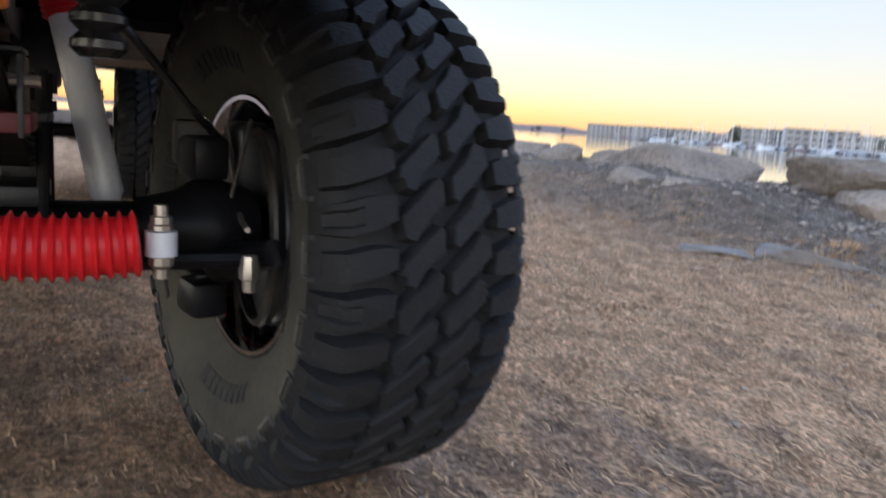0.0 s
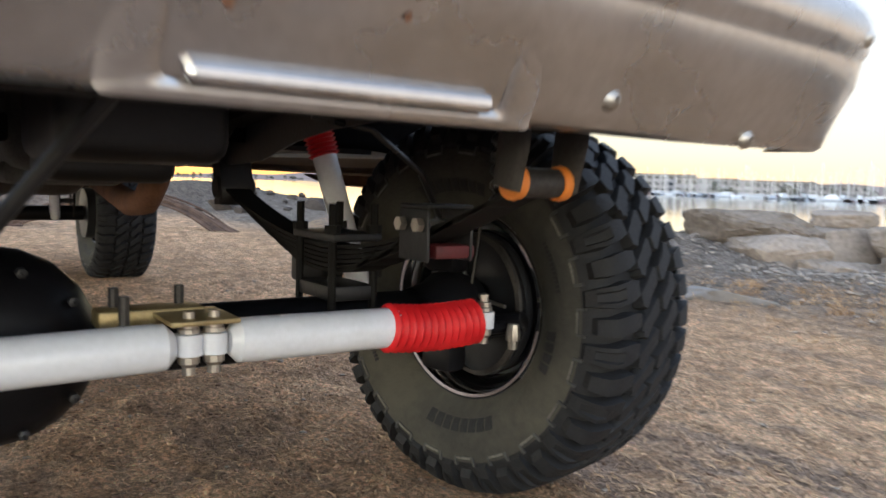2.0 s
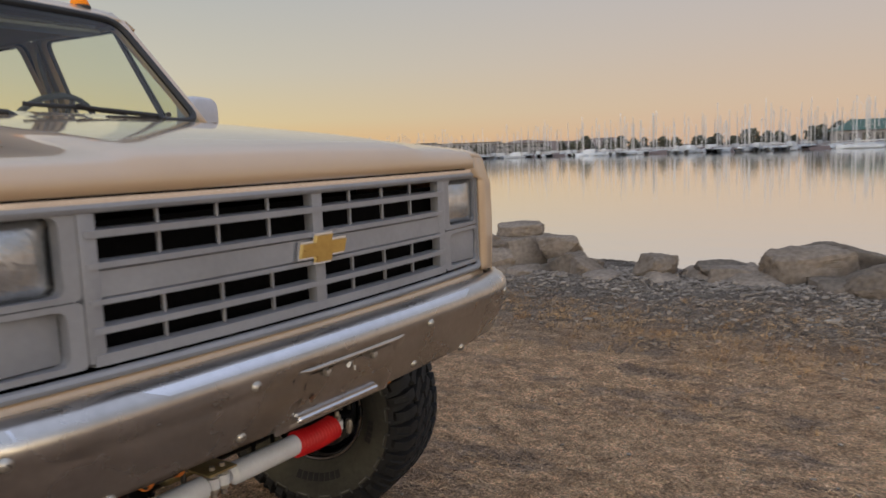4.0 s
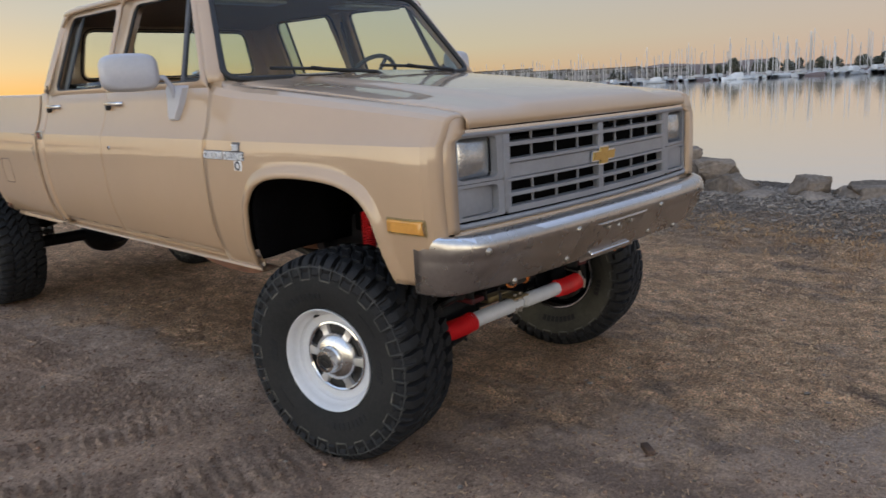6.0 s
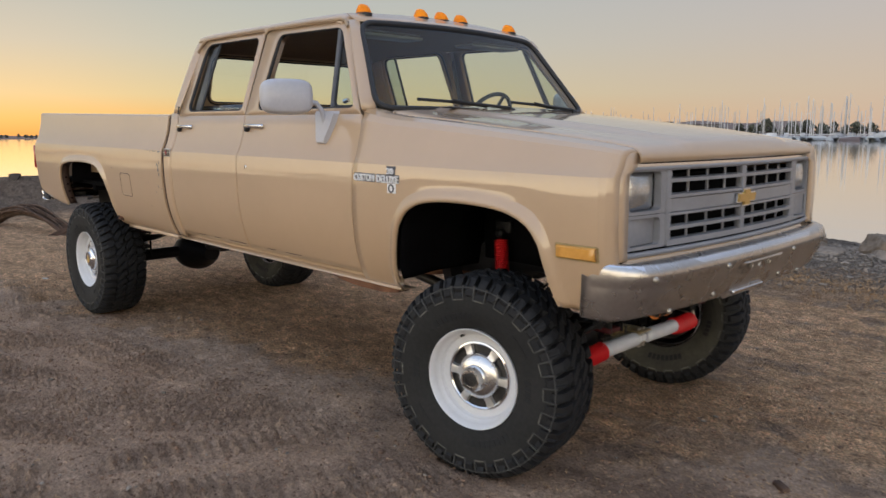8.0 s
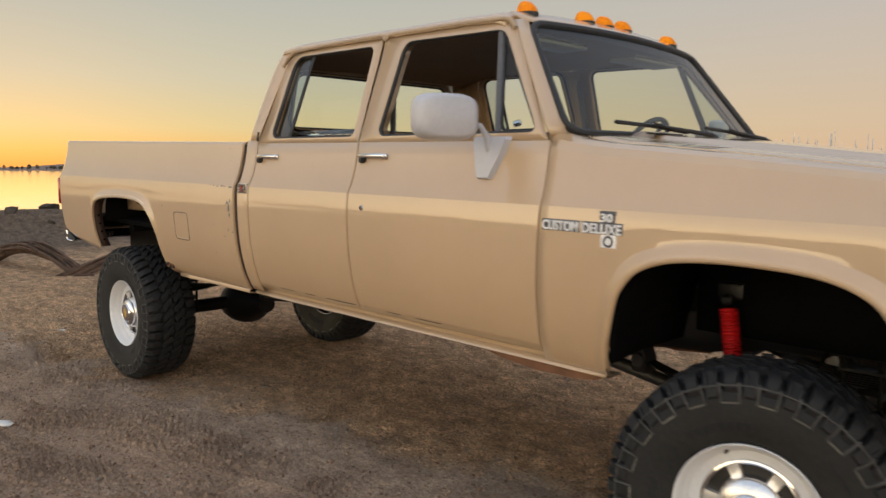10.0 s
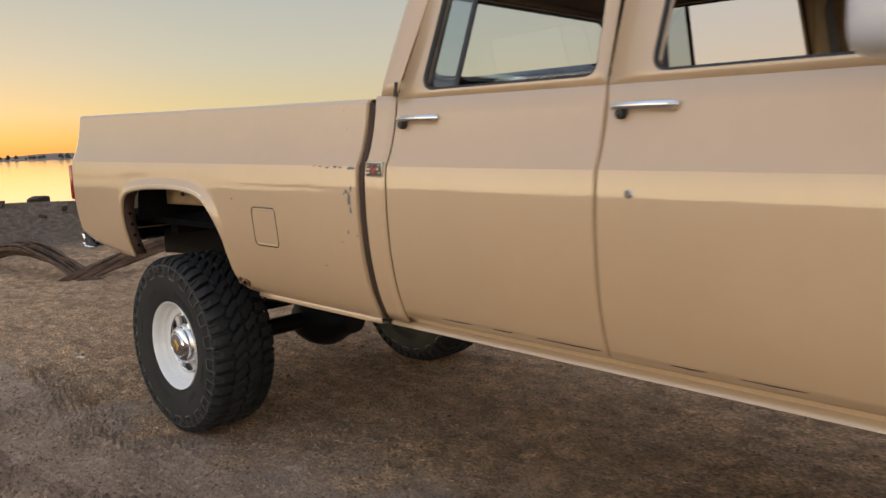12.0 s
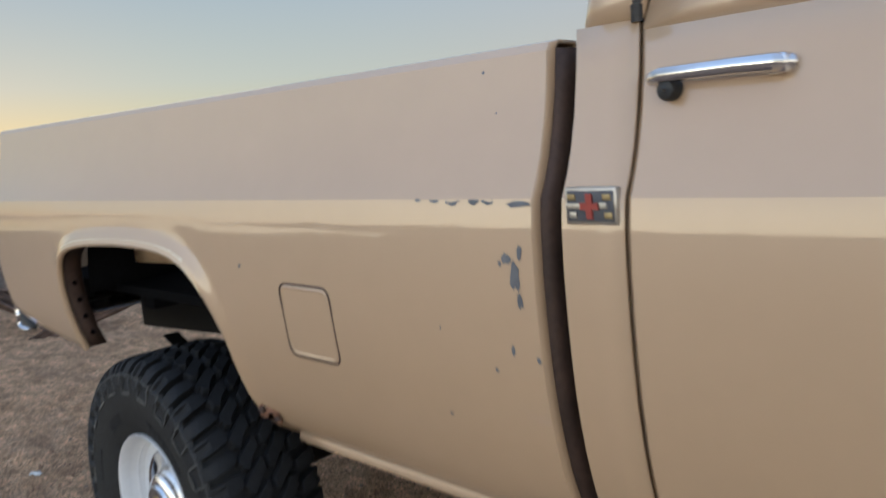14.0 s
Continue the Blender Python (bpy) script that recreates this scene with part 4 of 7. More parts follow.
for y, z, w, h, mt in ((-0.02, 0.075, 0.010, 0.008, PAPER), (0.005, 0.060, 0.003, 0.008, PAPER), (-0.125, 0.018, 0.007, 0.008, RUST), (0.03, 0.025, 0.004, 0.004, RUST)):
    bm = B()
    bm.faces.new([bm.verts.new((rec_x(z - 0.017 + h * math.sin(k * math.pi / 5)) + 0.0062, y + w * math.cos(k * math.pi / 5) * (0.7 + 0.3 * ((k * 7) % 3)), Z_REC + z + h * math.sin(k * math.pi / 5))) for k in range(10)])
    part("scuff" if mt is PAPER else "rust_spot", rake(bm), mt, plate)

# ---- cab ----
cab = truck
X_FD, X_B, X_RD, X_CAB = -0.637, -1.765, -2.612, -2.725
for s in (-1, 1):
    # rocker strip and rear corner
    bm = B()
    grid(bm, [[(x, s * y, z) for y, z in ((0.80, 0.748), (0.888, 0.749), (0.897, 0.753), (0.892, 0.761), (0.873, 0.771), (0.874, 0.798), (0.886, 0.812))] for x in spread(-2.71, -0.44, 12)])
    part("rocker", rake(bm), PAINT, cab, solid=0.006)
    bm = B()
    cols = [(x, 0.775, BELT - 0.013) for x in (X_CAB, X_CAB + 0.01, -2.66, X_RD - 0.0022)]
    grid(bm, [[(x, s * (side_y(z) - (0.03 if x == X_CAB else 0)), z) for z in lower_rows(a, b)] for x, a, b in cols])
    ob = part("cab_corner", rake(finish(bm)), PAINT, cab, angle=14, solid=0.008)
    # small crossed flags plate on the cab corner
    y_em = side_y(1.31) + 0.004
    bm = B()
    box(bm, (-2.663, s * (y_em - 0.004), 1.336), (0.086, 0.014, 0.054), 0.003)
    em = part("flag_emblem", rake(bm), ZINC, ob, "small silver emblem plate with a red cross")
    bm = B()
    box(bm, (-2.663, s * (y_em + 0.0035), 1.336), (0.076, 0.003, 0.044), 0.001)
    part("emblem_ground", rake(bm), GREY_DARK, em)
    bm = B()
    box(bm, (-2.663, s * (y_em + 0.006), 1.336), (0.030, 0.004, 0.010))
    box(bm, (-2.663, s * (y_em + 0.0062), 1.336), (0.010, 0.004, 0.036))
    part("emblem_cross", rake(bm), EMBLEM_RED, em, "small red cross")
    for dx, dz, mt in ((-0.030, 0.013, GOLD_ZINC), (0.028, 0.013, GOLD_ZINC), (-0.028, -0.013, ZINC), (0.030, -0.013, GOLD_ZINC), (-0.022, 0.0, ZINC), (0.022, 0.001, ZINC), (-0.034, 0.0, ZINC)):
        bm = B()
        box(bm, (-2.663 + dx, s * (y_em + 0.0055), 1.336 + dz), (0.013, 0.003, 0.009), 0.001)
        part("emblem_field", rake(bm), mt, em)
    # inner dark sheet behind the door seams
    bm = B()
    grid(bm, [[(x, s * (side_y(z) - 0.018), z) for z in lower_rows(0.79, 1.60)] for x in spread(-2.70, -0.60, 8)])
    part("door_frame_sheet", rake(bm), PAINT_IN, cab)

FRONT_WIN = [(-1.640, 1.600), (-0.735, 1.604), (-1.025, 2.026), (-1.625, 2.034)]
FRONT_OUT = [(X_B + 0.004, BELT - 0.03), (-0.690, BELT - 0.03), (-0.985, 2.056), (X_B + 0.012, 2.066)]
REAR_WIN = [(-2.495, 1.598), (-1.800, 1.600), (-1.828, 2.034), (-2.480, 2.036)]
REAR_OUT = [(X_RD + 0.004, BELT - 0.03), (X_B - 0.004, BELT - 0.03), (X_B - 0.012, 2.066), (-2.525, 2.062)]


def flat_ring(outer, inner, s, out=0.0, deep=0.05):
    """A window frame: outline, opening, and the opening's reveal."""
    bm = B()
    rows = [[(p.x, s * (side_y(p.y) + out), p.y) for p in outer], [(p.x, s * (side_y(p.y) + out), p.y) for p in inner], [(p.x, s * (side_y(p.y) + out - deep), p.y) for p in inner]]
    grid(bm, rows, wrap=True)
    return bm


def handle(x, z, s, parent):
    y = side_y(z)
    bm = B()
    tube(bm, [(x - 0.005, s * (y + 0.012), z), (x + 0.02, s * (y + 0.030), z + 0.002), (x + 0.12, s * (y + 0.034), z + 0.002), (x + 0.165, s * (y + 0.030), z + 0.001), (x + 0.18, s * (y + 0.008), z)], [0.010, 0.011, 0.011, 0.012, 0.012], 10, squash=0.8)
    h = part("door_handle", rake(bm), CHROME, parent, "chrome pull handle with black button")
    bm = B()
    rev(bm, [(0.002, 0.034), (0.012, 0.032), (0.015, 0.026), (0.016, 0.0)], 14, (0, 0, 0), "y")
    bmesh.ops.scale(bm, vec=(1.0, s, 1.0), verts=bm.verts)
    bmesh.ops.translate(bm, vec=(x + 0.025, s * y, z - 0.018), verts=bm.verts)
    part("handle_button", rake(finish(bm)), BLACK, h)
    bm = B()
    box(bm, (x + 0.168, s * (y + 0.012), z), (0.026, 0.028, 0.026), 0.005)
    part("handle_foot", rake(bm), CHROME, h)


def door(x0, x1, win, out, s, front):
    cols = [(x, 0.806, BELT - 0.03) for x in [x0 + 0.0022, x0 + 0.010] + spread(x0 + 0.12, x1 - 0.12, 8) + [x1 - 0.010, x1 - 0.0022]]
    bm = B()
    rows = []
    for i, (x, a, b) in enumerate(cols):
        e = 0.006 if i in (0, len(cols) - 1) else 0.0
        rows.append([(x + ((seam_x(z) - X_FD) * max(0.0, (x - x1 + 0.12) / 0.12) if front else 0.0), s * (side_y(z) - e), z) for z in lower_rows(a, b)])
    grid(bm, rows)
    ob = part("front_door" if front else "rear_door", rake(finish(bm)), PAINT, cab, angle=12, solid=0.008)
    outer, inner = rounded(out, [0.004, 0.004, 0.05, 0.03] if front else [0.004, 0.004, 0.03, 0.09], 7), rounded(win, [0.05, 0.06, 0.05, 0.06] if front else [0.06, 0.05, 0.05, 0.08], 7)
    part("window_frame", rake(finish(flat_ring(outer, inner, s))), PAINT, ob, angle=50, solid=0.006)
    bm = B()
    tube(bm, [(p.x, s * (side_y(p.y) - 0.012), p.y) for p in inner], 0.011, 8, closed=True)
    part("window_gasket", rake(bm), RUBBER, ob)
    if front:
        a, b = (-0.945, 1.602), (-1.058, 2.022)
        bm = B()
        tube(bm, [(x, s * (side_y(z) - 0.016), z) for x, z in (a, b)], 0.016, 8, squash=0.7)
        part("vent_post", rake(bm), GREY_DARK, ob)
        bm = B()
        pts = [(-0.930, 1.614), (-0.760, 1.616), (-1.040, 2.012)]
        tri = rounded(pts, 0.03, 5)
        bm.faces.new([bm.verts.new((p.x, s * (side_y(p.y) - 0.022), p.y)) for p in tri])
        vent = part("vent_window", rake(bm), GLASS, ob, "triangular vent window")
        bm = B()
        tube(bm, [(p.x, s * (side_y(p.y) - 0.021), p.y) for p in tri], 0.007, 6, closed=True)
        part("vent_seal", rake(bm), RUBBER, vent)
        bm = B()
        tube(bm, [(-0.895, s * 0.86, 1.640), (-0.87, s * 0.85, 1.648)], 0.012, 8)
        part("vent_latch", rake(bm), CHROME, vent)
        handle(-1.735, 1.514, s, ob)
        bm = B()
        rev(bm, [(0.002, 0.008), (0.010, 0.008), (0.013, 0.004), (0.014, 0.0)], 14, (0, 0, 0), "y")
        bmesh.ops.scale(bm, vec=(1, s, 1), verts=bm.verts)
        bmesh.ops.translate(bm, vec=(-1.660, s * side_y(1.285), 1.284), verts=bm.verts)
        part("door_lock", rake(finish(bm)), CHROME, ob, "round chrome key lock")
        mirror(s, ob)
    else:
        bm = B()
        tube(bm, [(x, s * (side_y(z) - 0.018), z) for x, z in ((-2.352, 1.600), (-2.338, 2.028))], 0.011, 8, squash=0.7)
        part("glass_channel", rake(bm), RUBBER, ob)
        bm = B()
        q = [(-2.478, 1.612), (-2.362, 1.612), (-2.348, 2.022), (-2.462, 2.022)]
        bm.faces.new([bm.verts.new((x, s * (side_y(z) - 0.022), z)) for x, z in q])
        part("quarter_glass", rake(bm), SIDE_GLASS, ob, "fixed rear quarter pane")
        bm = B()
        q = [(-2.345, 1.596), (-1.80, 1.598), (-1.80, 1.640), (-2.345, 1.634)]
        bm.faces.new([bm.verts.new((x, s * (side_y(z) - 0.026), z)) for x, z in q])
        part("door_glass", rake(bm), SIDE_GLASS, ob, "door glass wound almost fully down", solid=0.005)
        handle(-2.585, 1.506, s, ob)
        for z in (1.625, 1.60):
            bm = B()
            tube(bm, [(X_RD - 0.006, s * (side_y(z) + 0.002), z - 0.012), (X_RD - 0.006, s * (side_y(z) + 0.002), z + 0.012)], 0.009, 8)
            part("hinge_pin", rake(bm), STEEL_DARK, ob)
    return ob


def mirror(s, parent):
    """A tall towing mirror: shell on a bent arm over a tapered bracket."""
    c = Vector((-1.000, s * 1.125, 1.676))
    bm = B()
    turn = Matrix.Translation(c) @ pose(0, 0, 0, 0, 0, 18 * s)
    rings = []
    for x, k in ((-0.043, 0.90), (-0.041, 0.955), (-0.034, 0.985), (-0.015, 1.0), (0.008, 0.985), (0.026, 0.94), (0.037, 0.86), (0.042, 0.76)):
        ring = []
        for q in range(36):
            ca, sa = math.cos(q * math.pi / 18), math.sin(q * math.pi / 18)
            y = 0.130 * k * math.copysign(abs(ca) ** 0.55, ca)
            ring.append(tuple(turn @ Vector((x, y, 0.087 * k * math.copysign(abs(sa) ** 0.55, sa)))))
        rings.append(ring + ring[:1])
    vs = grid(bm, rings)
    bm.faces.new(vs[0][:-1])
    bm.faces.new(vs[-1][:-1])
    finish(bm)
    head = part("mirror_head", bm, MIRROR_GREY, parent, "pale grey towing mirror shell", angle=50)
    bm = B()
    box(bm, (-0.0445, 0, 0), (0.004, 0.19, 0.140), 0.0, turn)
    part("mirror_glass", bm, CHROME, head, "mirror pane")
    bm = B()
    tube(bm, [c + Vector((0.01, -s * 0.09, -0.02)), c + Vector((0.04, -s * 0.145, -0.03)), c + Vector((0.05, -s * 0.17, -0.07)), c + Vector((0.05, -s * 0.185, -0.125))], 0.013, 8)
    part("mirror_arm", bm, MIRROR_GREY, parent, "bent mirror arm")
    bm = B()
    rows = []
    for z, x0, x1, d in ((1.592, -1.036, -0.862, 0.026), (1.580, -1.040, -0.858, 0.030), (1.52, -1.026, -0.882, 0.031), (1.46, -1.012, -0.912, 0.029), (1.437, -1.004, -0.922, 0.025), (1.430, -0.998, -0.927, 0.014)):
        y = side_y(z)
        rows.append([(x0, s * (y + 0.002), z), (x0 + 0.012, s * (y + d), z), (x1 - 0.012, s * (y + d), z), (x1, s * (y + 0.002), z)])
    vs = grid(bm, rows)
    bm.faces.new(vs[0])
    bm.faces.new(vs[-1])
    part("mirror_bracket", rake(finish(bm)), MIRROR_GREY, parent, "tapered grey mirror bracket", angle=30)


for s in (-1, 1):
    door(X_B, X_FD, FRONT_WIN, FRONT_OUT, s, True)
    door(X_RD, X_B, REAR_WIN, REAR_OUT, s, False)
    # rear pillar, flush with the door frame
    bm = B()
    rows = []
    for z in (1.592, 1.64, 1.70, 1.78, 1.86, 1.93, 1.99, 2.035, 2.066):
        xb = float(np.interp(z, [1.575, 1.80, 1.95, 2.03, 2.07], [-2.725, -2.708, -2.690, -2.668, -2.640]))
        xs = -2.6135 + (z - 1.575) * 0.170
        y = side_y(z)
        rows.append([(xb - 0.004, s * (y - 0.11), z), (xb, s * (y - 0.05), z), (xb + 0.010, s * (y - 0.022), z), (xb + 0.030, s * (y - 0.005), z), (xb + 0.055, s * y, z), (xs - 0.006, s * y, z), (xs, s * (y - 0.004), z)])
    grid(bm, rows)
    part("rear_pillar", rake(finish(bm)), PAINT, cab, angle=45, solid=0.010)
    # windshield pillar
    bm = B()
    rows = []
    for t in spread(0, 1, 8):
        z = 1.596 + t * 0.459
        xo = -0.688 - t * 0.302
        xi, yi = -0.657 - t * 0.310, 0.853 - t * 0.155
        y = side_y(z)
        rows.append([(xo, s * y, z), (xo + 0.006, s * (y - 0.006), z), ((xo + xi) / 2 + 0.006, s * ((y + yi) / 2 + 0.004), z + 0.002), (xi, s * yi, z), (xi - 0.03, s * (yi - 0.03), z)])
    grid(bm, rows)
    part("windshield_pillar", rake(finish(bm)), PAINT, cab, solid=0.012)
    bm = B()
    rail = [(-2.56, 1.985), (-2.535, 2.035), (-2.48, 2.064), (-2.1, 2.073), (-1.80, 2.074), (-1.77, 2.070), (-1.76, 2.050)]
    tube(bm, [(x, s * (side_y(z) + 0.012), z) for x, z in rail], 0.009, 8)
    rail2 = [(-1.755, 2.046), (-1.74, 2.068), (-1.70, 2.074), (-1.3, 2.073), (-1.04, 2.066), (-1.0, 2.056), (-0.965, 2.02)]
    tube(bm, [(x, s * (side_y(z) + 0.012), z) for x, z in rail2], 0.009, 8)
    part("drip_rail", rake(bm), PAINT_IN, cab, "dull tan drip rail over the doors")

# rusty body mount that hangs behind the front end of each sill
for s in (-1, 1):
    bm = B()
    grid(bm, [[(x, s * 0.80, 0.748), (x, s * 0.872, 0.748), (x, s * 0.868, z), (x, s * 0.80, z)] for x, z in ((-1.02, 0.740), (-0.92, 0.722), (-0.80, 0.712), (-0.60, 0.712), (-0.50, 0.726), (-0.47, 0.742))])
    part("body_mount", rake(finish(bm)), RUST, truck, "rusty body mount under the sill", solid=0.004)
# scrapes along the sill of the near side
for x, w, h in ((-1.30, 0.10, 0.0025), (-1.52, 0.06, 0.003), (-1.90, 0.14, 0.003), (-2.15, 0.05, 0.0025), (-2.35, 0.08, 0.002)):
    bm = B()
    z = 0.8125
    bm.faces.new([bm.verts.new((x + w * math.cos(k * math.pi / 6) * (0.8 + 0.2 * ((k * 5) % 3) / 2), -(side_y(z + 0.006) + 0.0052), z + 0.008 + h * math.sin(k * math.pi / 6) * (0.6 + 0.4 * ((k * 7) % 4) / 3))) for k in range(12)])
    part("paint_scrape", rake(bm), BED_GAP, cab, angle=10)

# roof, its rounded edge, and the headliner
bm = B()
rows = []
for x in (-2.715, -2.70, -2.66, -2.59, -2.46, -2.1, -1.8, -1.5, -1.25, -1.1, -1.03, -0.985, -0.962):
    e = float(np.interp(x, [-2.715, -2.70, -2.66, -2.59, -2.46, -1.2, -1.03, -0.985, -0.962], [-0.075, -0.05, -0.022, -0.006, 0.0, 0.0, -0.006, -0.022, -0.040]))
    row = []
    for y in (-0.752, -0.742, -0.71, -0.66, -0.55, -0.35, -0.15, 0, 0.15, 0.35, 0.55, 0.66, 0.71, 0.742, 0.752):
        a = abs(y)
        z = float(np.interp(a, [0, 0.15, 0.35, 0.55, 0.66, 0.71, 0.742, 0.752], [2.134, 2.132, 2.127, 2.119, 2.111, 2.101, 2.085, 2.062]))
        pull = 0.06 * (a / 0.75) ** 2 * (1 if x > -1.2 else 0)
        row.append((x - pull, y * (1 if x > -2.66 else 0.96), z + e))
    rows.append(row)
grid(bm, rows)
roof = part("roof", rake(finish(bm)), PAINT, cab, angle=60, solid=0.01)
bm = B()
grid(bm, [[(x, y, 2.062 - 0.018 * (abs(y) / 0.72) ** 2 - (0.05 if x < -2.5 else 0)) for y in spread(-0.72, 0.72, 9)] for x in (-2.66, -2.4, -2.0, -1.6, -1.2, -1.06)])
part("headliner", rake(bm), HEADLINER, cab, "brown cloth headliner")
for y in (-0.42, 0.42):
    bm = B()
    box(bm, (-1.085, y, 2.005), (0.15, 0.44, 0.016), 0.006, None, 2)
    vis = part("sun_visor", rake(bm), VISOR, cab, "pale grey folded sun visor")
    bm = B()
    tube(bm, [(-1.02, y - 0.2, 2.022), (-1.02, y + 0.2, 2.022)], 0.006, 8)
    part("visor_rod", rake(bm), ZINC, vis)
# windshield with black rubber seal
WS = [(-0.655, 0.845, 1.605), (-0.965, 0.690, 2.050)]


def ws_point(u, v):
    (x0, y0, z0), (x1, y1, z1) = WS
    y = u * (y0 + (y1 - y0) * v)
    x = x0 + (x1 - x0) * v + 0.075 * (1 - u * u) * (1 - 0.25 * v)
    return (x, y, z0 + (z1 - z0) * v + 0.012 * (1 - u * u) * v)


bm = B()
grid(bm, [[ws_point(u, v) for u in spread(-1, 1, 17)] for v in spread(0, 1, 9)])
shield = part("windshield", rake(finish(bm)), SHIELD, cab, "wide tinted windshield")
shield.visible_shadow = False
edge = rounded([(-1, 0), (1, 0), (1, 1), (-1, 1)], 0.13, 6)
path = []
for i, p in enumerate(edge):
    q = edge[(i + 1) % len(edge)]
    n = max(1, int((q - p).length / 0.12))
    path += [p + (q - p) * k / n for k in range(n)]
bm = B()
tube(bm, [ws_point(p.x, p.y) for p in path], 0.016, 8, closed=True, squash=1.0)
part("windshield_seal", rake(bm), RUBBER, shield, "black rubber windshield seal")
# header panel over the windshield
bm = B()
grid(bm, [[tuple(Vector(ws_point(u, 1.0)) + Vector((0.006 - k * 0.035, 0, k * 0.022 + 0.004))) for u in spread(-1.04, 1.04, 17)] for k in (0, 1, 2)])
part("header_panel", rake(finish(bm)), PAINT, cab, solid=0.006)
for (x0, y0), (x1, y1), h in (((-0.455, -0.06), (-0.585, -0.64), 0.036), ((-0.47, 0.52), (-0.545, 0.02), 0.036)):
    bm = B()
    tube(bm, [(x0, y0, 1.600), (x0 - 0.02, y0 * 0.98 + y1 * 0.02, 1.618), (x0 * 0.5 + x1 * 0.5 - 0.01, (y0 + y1) / 2, 1.64), (x0 * 0.35 + x1 * 0.65, y0 * 0.35 + y1 * 0.65, 1.652)], [0.014, 0.010, 0.008, 0.006], 8)
    wp = part("wiper", rake(bm), RUBBER, cab, "black windshield wiper")
    bm = B()
    a, b = Vector((x0 * 0.75 + x1 * 0.25 - 0.03, y0 * 0.75 + y1 * 0.25, 1.625)), Vector((x1, y1, 1.652))
    tube(bm, [a, (a + b) / 2 + Vector((-0.01, 0, 0.006)), b], 0.008, 6)
    part("wiper_blade", rake(bm), RUBBER, wp)

# five amber roof lamps
for k, y in enumerate((-0.60, -0.185, -0.025, 0.135, 0.575)):
    bm = B()
    rows = []
    z0 = 2.122 if abs(y) < 0.4 else 2.104
    for h, r in ((0.0, 1.0), (0.012, 1.0), (0.03, 0.86), (0.046, 0.60), (0.054, 0.30), (0.056, 0.04)):
        rows.append([(-1.045 + 0.050 * r * math.cos(a) - (0.02 * (1 - r)), y + 0.034 * r * math.sin(a), z0 + h) for a in (2 * math.pi * j / 16 for j in range(16))])
    grid(bm, rows, wrap=True)
    lamp = part("roof_lamp", rake(finish(bm)), AMBER, truck, "amber clearance lamp on the roof")
    bm = B()
    rev(bm, [(0.040, -0.014), (0.040, 0.004), (0.036, 0.008)], 16, (0, 0, 0), "z")
    bmesh.ops.scale(bm, vec=(1.35, 1.0, 1.0), verts=bm.verts)
    bmesh.ops.translate(bm, vec=(-1.045, y, z0), verts=bm.verts)
    part("lamp_base", rake(bm), BLACK, lamp)

# cab back wall with its window
bm = B()
outer = rounded([(-0.80, 1.60), (0.80, 1.60), (0.70, 2.05), (-0.70, 2.05)], 0.03, 6)
inner = rounded([(-0.66, 1.665), (0.66, 1.665), (0.60, 1.985), (-0.60, 1.985)], 0.07, 6)
rows = [[(-2.710 + 0.03 * (p.y - 1.6), p.x, p.y) for p in outer], [(-2.710 + 0.03 * (p.y - 1.6), p.x, p.y) for p in inner], [(-2.68, p.x, p.y) for p in inner]]
grid(bm, rows, wrap=True)
back = part("cab_back", rake(finish(bm)), PAINT, cab, solid=0.008)
bm = B()
bm.faces.new([bm.verts.new((-2.698, p.x, p.y)) for p in inner])
part("rear_window", rake(bm), GLASS, back, "cab rear window")
bm = B()
tube(bm, [(-2.700, p.x, p.y) for p in inner], 0.014, 8, closed=True)
part("rear_window_seal", rake(bm), RUBBER, back)
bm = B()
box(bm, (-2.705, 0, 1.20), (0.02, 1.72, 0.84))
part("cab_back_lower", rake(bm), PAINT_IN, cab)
# floor, dash, steering wheel
bm = B()
box(bm, (-1.64, 0, 0.83), (2.0, 1.70, 0.03))
box(bm, (-0.62, 0, 1.18), (0.03, 1.66, 0.74))
part("floor_pan", rake(bm), BLACK, cab)
bm = B()
grid(bm, [[(x + 0.05 * (1 - (y / 0.8) ** 2), y, z) for y in spread(-0.80, 0.80, 9)] for x, z in ((-0.66, 1.600), (-0.78, 1.606), (-0.92, 1.600), (-0.97, 1.57), (-0.98, 1.40))])
part("dashboard", rake(bm), PLASTIC_IN, cab, solid=0.01)
bm = B()
sw = Matrix.Translation((-1.09, 0.42, 1.555)) @ pose(0, 0, 0, 0, -58, 0)
tube(bm, [sw @ Vector((0.195 * math.cos(a), 0.195 * math.sin(a), 0)) for a in (2 * math.pi * k / 28 for k in range(28))], 0.013, 8, closed=True)
wheel_s = part("steering_wheel", rake(bm), PLASTIC_IN, cab, "thin-rimmed dark steering wheel")
bm = B()
for a in (0.3, 2.84, 4.71):
    tube(bm, [sw @ Vector((0, 0, -0.02)), sw @ Vector((0.19 * math.cos(a), 0.19 * math.sin(a), 0))], 0.011, 6)
tube(bm, [sw @ Vector((0, 0, -0.25)), sw @ Vector((0, 0, 0.0))], [0.03, 0.04], 10)
part("steering_spokes", rake(bm), PLASTIC_IN, wheel_s)
